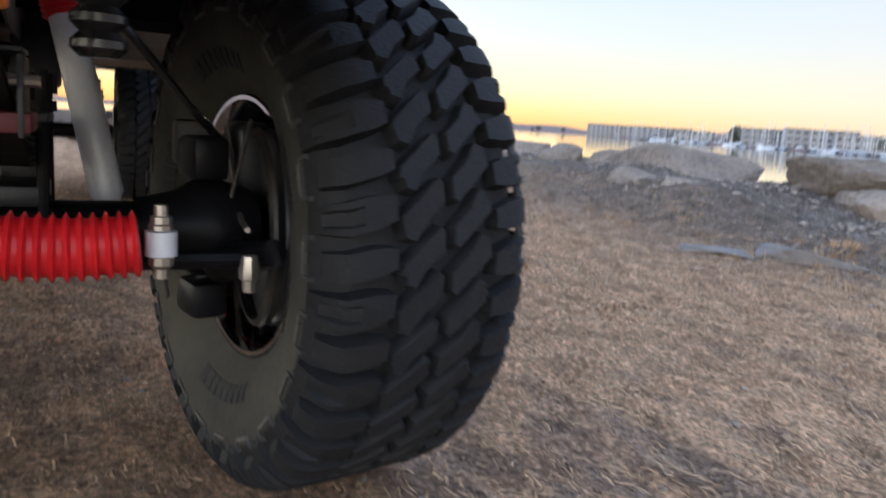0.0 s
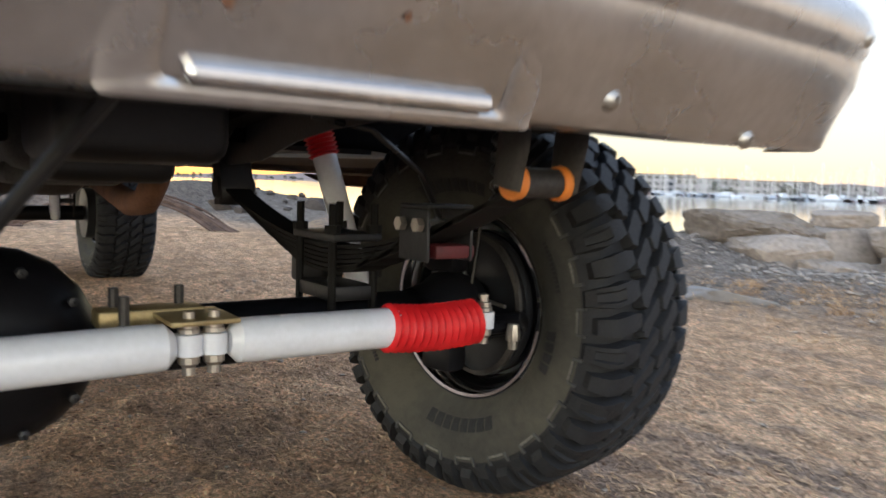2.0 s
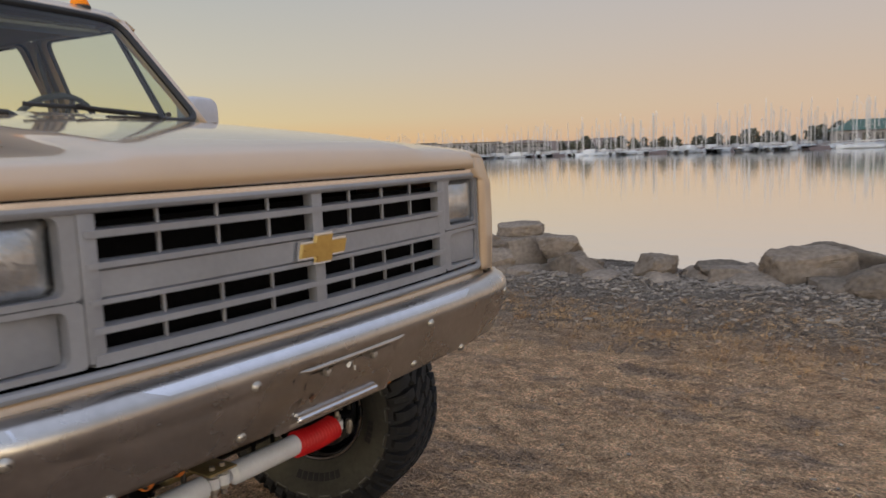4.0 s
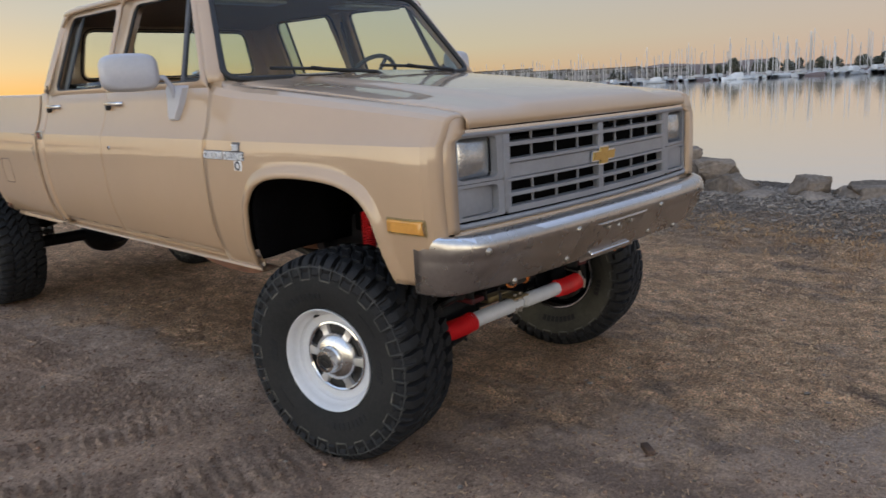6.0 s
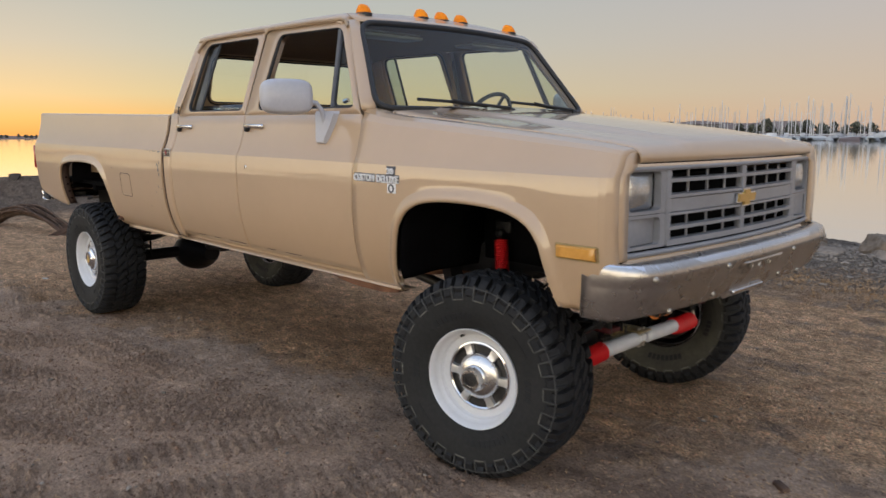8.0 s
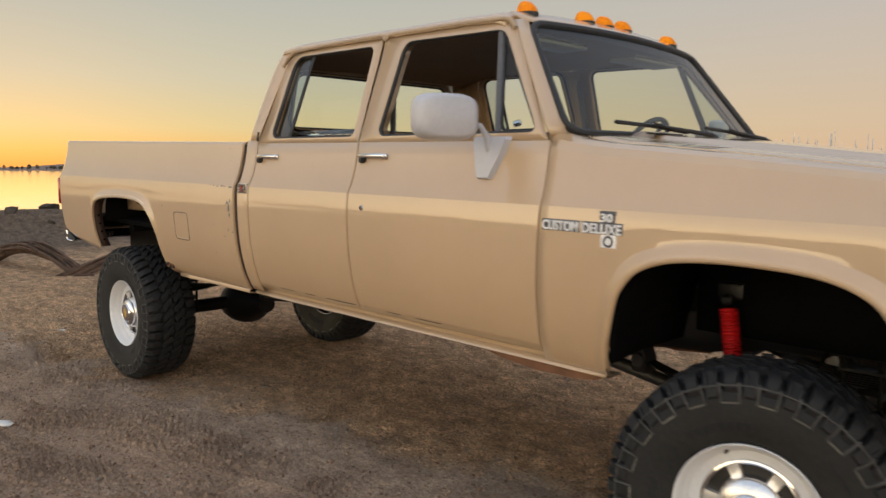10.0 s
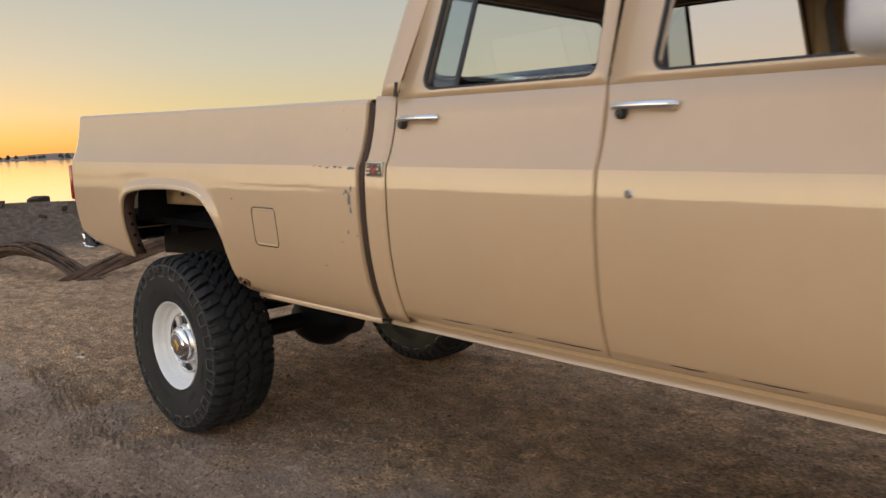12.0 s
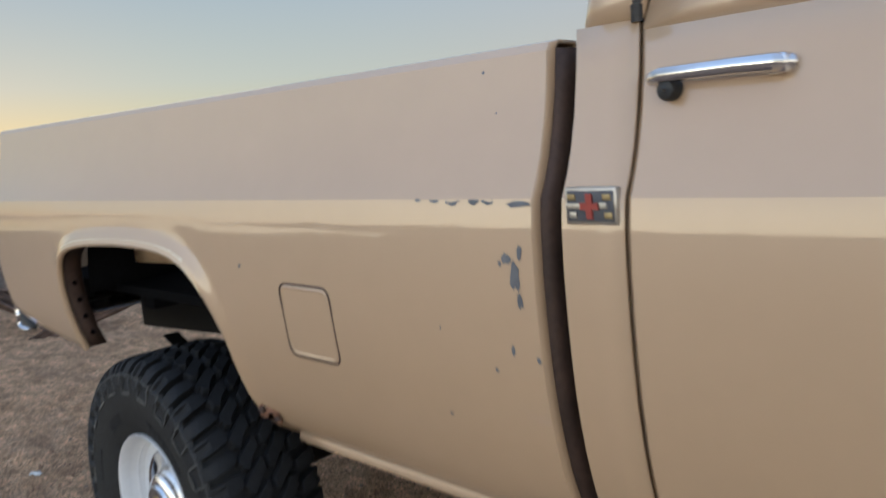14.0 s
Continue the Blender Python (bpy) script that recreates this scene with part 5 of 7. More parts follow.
for s in (-1, 1):
    bm = B()
    tube(bm, [(-1.74, s * 0.83, 1.55), (-1.74, s * 0.80, 1.8), (-1.74, s * 0.735, 2.04)], 0.035, 8, squash=0.6)
    part("centre_pillar", rake(bm), PAINT_IN, cab)
    bm = B()
    tube(bm, [(-1.66, s * 0.80, 1.58), (-1.715, s * 0.74, 1.98)], 0.020, 6, squash=0.15)
    part("seat_belt", rake(bm), GREY_DARK, cab, "hanging seat belt strap")

# ---- cargo bed ----
bed = truck
X_BF, X_BR = -2.768, -5.42
bed_sides = {}
for s in (-1, 1):
    cols = [(x, 0.762) for x in [X_BF, X_BF - 0.008] + spread(-2.85, -3.45, 6) + [-3.50, -3.55, -3.60, -3.635]] + [(x, z) for x, z in REAR_ARCH[::-1]] + [(x, z) for x, z in ((-4.765, 0.82), (-4.79, 0.82), (-4.815, 0.82), (-4.84, 0.82), (-4.87, 0.82), (-5.0, 0.835), (-5.2, 0.865), (-5.33, 0.90), (-5.385, 0.93), (X_BR, 0.95))]
    bm = B()
    rows = []
    for i, (x, a) in enumerate(cols):
        e = 0.012 if i == 0 else (0.010 if i == len(cols) - 1 else 0.0)
        up = 0.014 + 0.011 * (X_BF - x)
        zs = lower_rows(a, 1.555 + up)
        row = [(x, s * (side_y(z) - e + flare(x, z, REAR_ARCH) * (1.0 if x < -4.0 else float(np.interp(z, [1.0, 1.17], [0.3, 1.0])))), z) for z in zs]
        row += [(x, s * (0.905 - e), 1.567 + up), (x, s * 0.890, 1.570 + up), (x, s * 0.845, 1.570 + up), (x, s * 0.838, 1.56 + up), (x, s * 0.838, 1.50), (x, s * 0.80, 1.48), (x, s * 0.80, 1.27)]
        rows.append(row)
    grid(bm, rows)
    ob = part("bed_side", rake(finish(bm)), PAINT, bed, "tan bed side with chips and rust at the arch" if s < 0 else "", angle=14, solid=0.006)
    bed_sides[s] = ob
    bm = B()
    tube(bm, [(x, s * (side_y(z) + (0.014 if x < -4.0 else float(np.interp(z, [1.0, 1.17], [0.0, 0.014])))), z) for x, z in REAR_ARCH], [0.011 if x < -4.0 else float(np.interp(z, [1.0, 1.17], [0.006, 0.011])) for x, z in REAR_ARCH], 8)
    part("arch_lip", rake(bm), PAINT, ob)
    bm = B()
    grid(bm, [[(x, s * (side_y(z) + 0.004 - d), z + 0.004) for d in (0, 0.03, 0.06)] for x, z in REAR_ARCH])
    flange = part("arch_flange", rake(bm), BED_GAP, ob, "dark inner flange with bolt holes", solid=0.005)
    for z in (0.885, 0.945, 1.005, 1.065):
        bm = B()
        rev(bm, [(0.001, 0.004), (0.0085, 0.004), (0.009, 0.0)], 8, (-4.742, s * (side_y(z) - 0.028), z), "x")
        part("bolt_hole", rake(bm), VOID, flange)
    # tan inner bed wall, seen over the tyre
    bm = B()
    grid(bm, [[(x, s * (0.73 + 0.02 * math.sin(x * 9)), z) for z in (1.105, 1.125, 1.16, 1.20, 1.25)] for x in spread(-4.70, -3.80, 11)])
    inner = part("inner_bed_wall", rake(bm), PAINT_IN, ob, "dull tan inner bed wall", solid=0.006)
    for x in (-4.52, -4.28, -4.02):
        bm = B()
        rev(bm, [(0.001, s * 0.757), (0.012, s * 0.757), (0.014, s * 0.747)], 10, (x, 0, 1.165))
        part("plug", rake(bm), BED_GAP, inner)
    # pale cream edge along the top of the arch
    bm = B()
    top = [(x, z) for x, z in REAR_ARCH if -4.69 < x < -3.84 and z > 1.12]
    grid(bm, [[(x, s * (side_y(z + d) + flare(x, z + d, REAR_ARCH) + 0.0032), z + d) for d in ((0.012, 0.021, 0.031) if x < -4.27 else (0.012, 0.016, 0.021))] for x, z in top])
    part("worn_arch_edge", rake(bm), ARCH_CREAM, ob, "cream strip on the arch edge")
    # turned-out flange along the bed's lower edge
    bm = B()
    grid(bm, [[(x, s * (side_y(0.762) + dy), z) for dy, z in ((-0.006, 0.766), (0.003, 0.760), (0.006, 0.752), (0.004, 0.743), (-0.03, 0.740))] for x in spread(-2.772, -3.60, 8)])
    part("bed_sill", rake(finish(bm)), PAINT, ob, solid=0.004)
    # rear wheel house, its near-black colour holding the shade of the well
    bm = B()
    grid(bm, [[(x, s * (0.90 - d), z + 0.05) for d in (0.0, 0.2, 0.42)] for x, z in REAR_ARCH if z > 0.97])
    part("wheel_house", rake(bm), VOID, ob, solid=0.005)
    # front end cap of the bed, its brown darkened for shade in the gap behind the cab
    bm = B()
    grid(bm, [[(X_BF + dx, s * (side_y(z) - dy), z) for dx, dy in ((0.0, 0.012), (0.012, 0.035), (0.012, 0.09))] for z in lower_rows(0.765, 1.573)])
    part("bed_end_cap", rake(bm), BED_GAP, ob, "brown bed end flange, darkened with the shade of the gap", solid=0.004)
    # fuel door
    bm = B()
    shape = rounded([(-3.472, 1.000), (-3.298, 1.000), (-3.298, 1.165), (-3.472, 1.165)], 0.025, 5)
    tube(bm, [(p.x, s * (side_y(p.y) + 0.0015), p.y) for p in shape], 0.0036, 6, closed=True)
    fd = part("fuel_door", rake(bm), BED_GAP, ob, "square tan fuel door, flush in the bed side")
    bm = B()
    shape = rounded([(-3.465, 1.007), (-3.305, 1.007), (-3.305, 1.158), (-3.465, 1.158)], 0.020, 5)
    tube(bm, [(p.x, s * (side_y(p.y) - 0.0010), p.y) for p in shape], 0.0058, 8, closed=True)
    part("door_edge", rake(bm), PAINT, fd)
    # tail light
    bm = B()
    box(bm, (X_BR + 0.004, s * 0.953, 1.222), (0.034, 0.085, 0.205), 0.010)
    part("tail_light", rake(bm), RED_LENS, bed, "tall red tail light")

random.seed(11)
# rusted-through corner at the foot of the near rear arch
for x, z, w, h, mt in ((-3.672, 0.806, 0.040, 0.019, RUST), (-3.654, 0.800, 0.026, 0.012, BED_GAP), (-3.694, 0.816, 0.014, 0.009, BED_GAP)):
    bm = B()
    bm.faces.new([bm.verts.new((x + w * math.cos(2 * math.pi * k / 14) * random.uniform(0.6, 1.1), -(side_y(z) + 0.010 + (0.003 if mt is BED_GAP else 0.0)), z + h * math.sin(2 * math.pi * k / 14) * random.uniform(0.6, 1.1))) for k in range(14)])
    part("rust_patch", rake(bm), mt, bed_sides[-1], angle=10, solid=0.012)
random.seed(7)
# chips and scrapes in the paint of the near bed side
for x, z, w, h in ((-2.80, 1.338, 0.030, 0.006), (-2.86, 1.343, 0.016, 0.007), (-2.89, 1.342, 0.012, 0.006), (-2.94, 1.343, 0.020, 0.008), (-2.812, 1.225, 0.011, 0.030), (-2.806, 1.185, 0.008, 0.018), (-2.826, 1.252, 0.012, 0.010), (-2.800, 1.262, 0.007, 0.012), (-2.84, 1.243, 0.004, 0.005), (-2.87, 1.485, 0.007, 0.007), (-2.91, 1.482, 0.010, 0.003), (-2.78, 1.09, 0.005, 0.006), (-3.00, 0.955, 0.005, 0.004), (-3.62, 1.195, 0.008, 0.006), (-2.83, 1.10, 0.005, 0.010), (-2.98, 1.343, 0.014, 0.004), (-3.02, 1.344, 0.008, 0.003), (-2.87, 1.06, 0.006, 0.004), (-2.90, 1.55, 0.004, 0.003), (-2.99, 1.12, 0.003, 0.003)):
    bm = B()
    n = 12
    bm.faces.new([bm.verts.new((x + w * math.cos(2 * math.pi * k / n) * random.uniform(0.55, 1.15), -(side_y(z + h * math.sin(2 * math.pi * k / n)) + 0.0035), z + h * math.sin(2 * math.pi * k / n) * random.uniform(0.6, 1.1))) for k in range(n)])
    part("paint_chip", rake(bm), PRIMER, bed_sides[-1], angle=10)
for x, z, r in ((-3.672, 0.803, 0.026), (-3.647, 0.792, 0.018), (-3.70, 0.823, 0.012)):
    bm = B()
    bm.faces.new([bm.verts.new((x + r * math.cos(2 * math.pi * k / 12) * random.uniform(0.6, 1.2), -(side_y(z) + 0.0082), z + 0.7 * r * math.sin(2 * math.pi * k / 12) * random.uniform(0.6, 1.2))) for k in range(12)])
    part("rust_spot", rake(bm), RUST, bed_sides[-1], angle=10)

bm = B()
box(bm, (X_BR - 0.005, 0, 1.27), (0.05, 1.74, 0.58), 0.015)
part("tailgate", rake(bm), PAINT, bed)
bm = B()
box(bm, (X_BF - 0.03, 0, 1.30), (0.03, 1.66, 0.50), 0.006)
part("bed_front_wall", rake(bm), PAINT_IN, bed)
# bed floor and cross members, coloured near black as shade above the wheels
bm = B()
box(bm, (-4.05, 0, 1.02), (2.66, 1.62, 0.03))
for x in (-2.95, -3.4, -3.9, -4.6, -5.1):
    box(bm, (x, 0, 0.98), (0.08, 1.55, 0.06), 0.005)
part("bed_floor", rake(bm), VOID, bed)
# rear bumper
bm = B()
rows = []
for y in spread(-0.94, 0.94, 15):
    x = -5.50 + 0.06 * max(0, (abs(y) - 0.8) / 0.14)
    rows.append([(x + dx, y, z) for dx, z in ((0.10, 0.985), (0.0, 0.985), (-0.02, 0.970), (-0.008, 0.945), (-0.008, 0.925), (-0.024, 0.905), (-0.008, 0.880), (-0.008, 0.862), (-0.022, 0.845), (0.0, 0.825), (0.08, 0.825))])
vs = grid(bm, rows)
rb = part("rear_bumper", rake(finish(bm)), CHROME, truck, "chrome rear step bumper", solid=0.008)
for s in (-1, 1):
    bm = B()
    v = [bm.verts.new((x, s * 0.925, z)) for x, z in ((-5.49, 0.98), (-5.47, 0.975), (-5.42, 0.90), (-5.30, 0.845), (-5.30, 0.83), (-5.49, 0.83))]
    bm.faces.new(v)
    part("bumper_end", rake(bm), BLACK, rb, solid=0.01)

# ---- wheels ----
N_PITCH = 22
PITCH = 2 * math.pi / N_PITCH
TREAD_BASE = [(0.357, 0.1635), (0.380, 0.155), (0.398, 0.140), (0.4095, 0.118), (0.4155, 0.085), (0.4175, 0.0)]
CARCASS = {1: [(0.219, 0.098), (0.224, 0.112), (0.245, 0.131), (0.272, 0.149), (0.300, 0.159), (0.330, 0.164)] + TREAD_BASE,
           -1: [(0.219, 0.132), (0.224, 0.143), (0.245, 0.151), (0.272, 0.158), (0.300, 0.162), (0.330, 0.164)] + TREAD_BASE}


def wall_y(r, s):
    """How far out the tyre wall stands at radius r."""
    return float(np.interp(r, [a for a, _ in CARCASS[s]], [b for _, b in CARCASS[s]]))


def at_tyre(r, a, y):
    return (r * math.sin(a), y, r * math.cos(a))


def centre_block(outline, s):
    """A slanted block of the tread's middle, chamfered, with a cut across it."""
    bm = B()
    cu, cy = sum(u for u, _ in outline) / len(outline), sum(y for _, y in outline) / len(outline)
    rings = []
    for r, shrink in ((0.412, -0.003), (0.4360, 0.0), (0.4412, 0.0030)):
        ring = []
        for u, y in outline:
            k = 1 - shrink / max(0.012, math.hypot((u - cu) * PITCH * 0.43, y - cy))
            u2, y2 = cu + (u - cu) * k, cy + (y - cy) * k
            ring.append(bm.verts.new(at_tyre(r - 0.0022 * (y2 / 0.07) ** 2, s * u2 * PITCH, s * y2)))
        rings.append(ring)
    n = len(outline)
    for a, b in zip(rings, rings[1:]):
        for k in range(n):
            bm.faces.new((a[k], a[(k + 1) % n], b[(k + 1) % n], b[k]))
    bm.faces.new(rings[-1])
    return finish(bm)


LUG_TOP = [(0.4405, 0.081), (0.4396, 0.104), (0.4360, 0.126), (0.4280, 0.143), (0.4115, 0.1565), (0.3925, 0.1640), (0.3685, 0.1682)]
LUG_LOW = [(0.4120, 0.078), (0.4100, 0.104), (0.4030, 0.121), (0.3930, 0.134), (0.3790, 0.145), (0.3630, 0.151), (0.3490, 0.155)]


def edge_block(u0, u1, reach, pocket, s):
    """A lug that runs from the tread over the shoulder on to the wall."""
    bm = B()
    cols = (0.0, 0.07, 0.25, 0.32, 0.68, 0.75, 0.93, 1.0)
    rows = []
    for i in range(reach):
        (r, y), (rl, yl) = LUG_TOP[i], LUG_LOW[i]
        pinch = (0.16, 0.02, 0.0, 0.0, 0.02, 0.05, 0.09)[i]
        lean = 0.10 - 0.10 * min(1.0, i / 3)
        row = []
        for j, c in enumerate(cols):
            c2 = pinch + (1 - 2 * pinch) * c
            a = s * (u0 + (u1 - u0) * c2 + lean) * PITCH
            low = j in (0, len(cols) - 1)
            sink = 0.007 if pocket and 3 <= i <= 4 and j in (3, 4) else 0.0
            row.append(at_tyre(rl if low else r - sink * 0.6, a, s * (yl if low else y - sink)))
        rows.append(row)

    def ends(i, k):
        rl, yl = LUG_LOW[i]
        return [at_tyre(rl - 0.002, s * (u0 + (u1 - u0) * (0.5 + (c - 0.5) * k) + (0.10 if i == 0 else 0.0)) * PITCH, s * yl) for c in cols]

    grid(bm, [ends(0, 0.72)] + rows + [ends(reach - 1, 0.86)])
    return finish(bm)


def wall_frames(s):
    """Raised U-shaped outlines on the shoulder, one to each pair of lugs, and a fine ring through them."""
    bm = B()

    top = sorted((r, y) for r, y in LUG_TOP)

    def surface(r):
        return max(wall_y(r, s), float(np.interp(r, [a for a, _ in top], [b for _, b in top]))) if r > 0.368 else wall_y(r, s) + 0.0045 * (r - 0.34) / 0.028

    def bar(a0, a1, r0, r1):
        rows = []
        for r in spread(r0, r1, 4):
            y = surface(r) + 0.0022
            rows.append([at_tyre(r, a0 + (a1 - a0) * c, s * (y - d)) for c, d in ((-0.12, 0.012), (0.06, 0.0), (0.94, 0.0), (1.12, 0.012))])
        grid(bm, [[(p[0], p[1] - s * 0.010, p[2]) for p in rows[0]]] + rows + [[(p[0], p[1] - s * 0.010, p[2]) for p in rows[-1]]])

    reach = 0.406 if s < 0 else 0.366
    for k in range(N_PITCH):
        a = s * (k + 0.76) * PITCH
        w = 0.29 * PITCH
        bar(a - w, a - w + 0.017, 0.347, reach)
        bar(a + w - 0.017, a + w, 0.347, reach)
        for q in range(3):
            bar(a - w + 2 * w * q / 3, a - w + 2 * w * (q + 1) / 3, 0.3445, 0.3505)
    if s < 0:
        r, y = 0.3990, surface(0.3990)
        rev(bm, [(r - 0.003, s * (y - 0.010)), (r - 0.0022, s * (y + 0.0022)), (r + 0.0016, s * (y + 0.0020)), (r + 0.003, s * (y - 0.010))], 88)
    return finish(bm)


def wall_lettering(s):
    """Raised bars where the wall carries writing."""
    bm = B()
    for start, n, lean, wide, r0, r1 in ((0.35, 8, 0.0, 0.036, 0.262, 0.291), (1.75, 4, 0.02, 0.034, 0.262, 0.291), (3.55, 8, 0.0, 0.036, 0.262, 0.291), (4.95, 4, 0.02, 0.034, 0.262, 0.291), (2.45, 12, 0.0, 0.012, 0.296, 0.306), (5.55, 12, 0.0, 0.012, 0.296, 0.306)):
        for k in range(n):
            a = s * (start + k * wide * 2.55)
            rows = []
            for r in spread(r0, r1, 3):
                y = wall_y(r, s) + 0.0030
                rows.append([at_tyre(r, a + c * wide + lean * (r - r0) / (r1 - r0), s * (y - d)) for c, d in ((-1.06, 0.006), (-1, 0), (1, 0), (1.06, 0.006))])
            grid(bm, [[(p[0], p[1] - s * 0.006, p[2]) for p in rows[0]]] + rows + [[(p[0], p[1] - s * 0.006, p[2]) for p in rows[-1]]])
    return finish(bm)


def wall_dashes(s):
    """Scuffed pale dashes along the foot of the outlines."""
    bm = B()
    for k in range(N_PITCH):
        a, w = s * (k + 0.76) * PITCH, 0.21 * PITCH
        grid(bm, [[at_tyre(r, a + c * w, s * (wall_y(r, s) + 0.0050)) for c in (-1, -0.3, 0.3, 1)] for r in (0.3450, 0.3500)])
    return finish(bm)


def make_wheel(name, front):
    """Outer face towards -y."""
    bm = B()
    lip = [(0.213, -0.145), (0.217, -0.148), (0.2195, -0.144), (0.217, -0.135), (0.208, -0.130), (0.204, -0.10), (0.200, -0.04), (0.196, 0.03), (0.202, 0.075), (0.207, 0.098), (0.216, 0.103), (0.218, 0.108), (0.212, 0.109),
           (0.203, 0.100), (0.196, 0.07), (0.184, 0.02), (0.150, -0.063), (0.152, -0.079), (0.166, -0.081), (0.180, -0.083), (0.186, -0.089), (0.188, -0.099), (0.197, -0.107), (0.201, -0.121), (0.207, -0.137), (0.213, -0.145)]
    rev(bm, lip, 64)
    wheel = part(name, finish(bm), WHITE_RIM, truck, "white steel wheel with a bright centre and knobby tyre")
    bm = B()
    prof = CARCASS[1] + [(r, -y) for r, y in CARCASS[-1][-2::-1]]
    rev(bm, prof, 96)
    part("tyre", finish(bm), TYRE, wheel, "black mud-terrain tyre", angle=50)
    # the inner wall's paler colour holds dust and light from the ground
    for s, material, label in ((-1, TYRE_WALL, ""), (1, TYRE_DUST_LIT, "dusty inner tyre wall, its olive-grey lifted by light off the ground")):
        bm = B()
        rev(bm, [(r, s * (y + 0.0012)) for r, y in CARCASS[s] if 0.222 < r < 0.361], 88)
        part("outer_wall" if s < 0 else "inner_wall", finish(bm), material, wheel, label)
        part("wall_relief", wall_frames(s), WALL_EDGE, wheel)["kind"] = "stuff"
        part("wall_lettering", wall_lettering(s), TYRE, wheel, "raised unreadable marks on the tyre wall")["kind"] = "stuff"
        part("wall_scuff", wall_dashes(s), WALL_MARK, wheel)["kind"] = "stuff"
    # tread, block by block
    shapes = []
    for s in (-1, 1):
        shapes.append(centre_block([(0.0, 0.070), (0.22, 0.076), (0.40, 0.052), (0.64, 0.015), (0.60, 0.006), (0.37, 0.006), (0.17, 0.034), (-0.04, 0.054)], s))
        shapes.append(centre_block([(0.51, 0.067), (0.60, 0.068), (0.62, 0.075), (0.74, 0.073), (0.90, 0.050), (1.13, 0.014), (1.08, 0.006), (0.88, 0.006), (0.68, 0.034), (0.47, 0.052)], s))
        shapes.append(edge_block(0.02, 0.42, 7, True, s))
        shapes.append(edge_block(0.54, 0.89, 6, False, s))
    for bm in shapes:
        first_block = part("tread_block", bm, TYRE, wheel, angle=26)
        for k in range(1, N_PITCH):
            block = new("tread_block", first_block.data)
            block.parent = wheel
            block.matrix_basis = pose(0, 0, 0, 0, 360 * k / N_PITCH, 0)
    # bright inner lip
    bm = B()
    rev(bm, [(0.2200, 0.1060), (0.2215, 0.1110), (0.2190, 0.1145), (0.2120, 0.1135), (0.2015, 0.100), (0.192, 0.060), (0.180, 0.016)], 56)
    part("inner_lip", finish(bm), CHROME, wheel, "bright inner rim lip")
    # pressed bright centre with six windows, set deep in the rim
    bm = B()
    rev(bm, [(0.1365, -0.0750), (0.1380, -0.0830), (0.1440, -0.0870), (0.1505, -0.0850), (0.1530, -0.0770)], 56)
    centre = part("wheel_centre", finish(bm), CHROME, wheel, "polished six-window wheel centre")
    bm = B()
    rev(bm, [(0.103, -0.072), (0.101, -0.088), (0.095, -0.098), (0.080, -0.107), (0.062, -0.114), (0.052, -0.116), (0.048, -0.113)], 48)
    part("centre_dome", finish(bm), ALLOY, wheel, "bright domed wheel centre")
    bm = B()
    rev(bm, [(0.040, -0.0690), (0.100, -0.0670), (0.150, -0.0670)], 40)
    part("window_backing", finish(bm), WHEEL_DARK, wheel, "dark steel behind the wheel windows")
    for k in range(6):
        a = 2 * math.pi * k / 6 + 0.26
        rows = []
        for r, w, y in ((0.090, 0.019, -0.097), (0.101, 0.019, -0.0895), (0.120, 0.020, -0.085), (0.142, 0.024, -0.0860)):
            rows.append([(r * math.cos(a) - t * math.sin(a), y + dy, r * math.sin(a) + t * math.cos(a)) for t, dy in ((-w, 0.016), (-w * 0.84, 0.001), (0, -0.001), (w * 0.84, 0.001), (w, 0.016))])
        bm = B()
        grid(bm, rows)
        part("spoke", finish(bm), SPOKE, wheel)
    bm = B()
    rev(bm, [(0.002, 0.028), (0.168, 0.028), (0.172, 0.034), (0.172, 0.06)], 36)
    part("brake_backing", finish(bm), BRAKE, wheel)
    if front:
        bm = B()
        rev(bm, [(0.058, -0.1110), (0.056, -0.1250), (0.050, -0.1310), (0.048, -0.1510), (0.045, -0.1570), (0.036, -0.1580), (0.034, -0.1500), (0.002, -0.1490)], 32)
        part("locking_hub", finish(bm), ALLOY, wheel, "bright front locking hub")
        bm = B()
        rev(bm, [(0.030, -0.1470), (0.030, -0.1550), (0.022, -0.1570), (0.020, -0.1520), (0.002, -0.1520)], 24)
        box(bm, (0, -0.155, 0), (0.036, 0.008, 0.009), 0.002)
        part("hub_dial", finish(bm), STEEL_DARK, wheel)
        for k in range(6):
            a = 2 * math.pi * k / 6
            bm = B()
            rev(bm, [(0.001, -0.1598), (0.0035, -0.1592), (0.0036, -0.1565)], 6, (0.0405 * math.cos(a), 0, 0.0405 * math.sin(a)))
            part("hub_bolt", bm, STEEL_DARK, wheel)
    else:
        bm = B()
        rev(bm, [(0.088, -0.1000), (0.086, -0.1130), (0.079, -0.1200), (0.062, -0.1240), (0.059, -0.1300), (0.055, -0.1330), (0.052, -0.1310), (0.030, -0.1340), (0.002, -0.1350)], 32)
        part("hub_cap", finish(bm), CHROME, wheel, "chrome rear hub cap with a gold device")
        bm = B()
        box(bm, (0, -0.1355, 0), (0.056, 0.006, 0.016), 0.001)
        box(bm, (0, -0.1360, 0), (0.022, 0.006, 0.030), 0.001)
        part("cap_device", bm, GOLD, wheel)
    bm = B()
    tube(bm, [(-0.128, -0.088, 0.138), (-0.126, -0.115, 0.136)], [0.007, 0.0045], 8)
    part("valve_stem", bm, RUBBER, wheel)
    return wheel


AXLE_F, AXLE_R, HUB_Z, TREAD_Y = 0.040, -4.272, 0.4625, 0.844
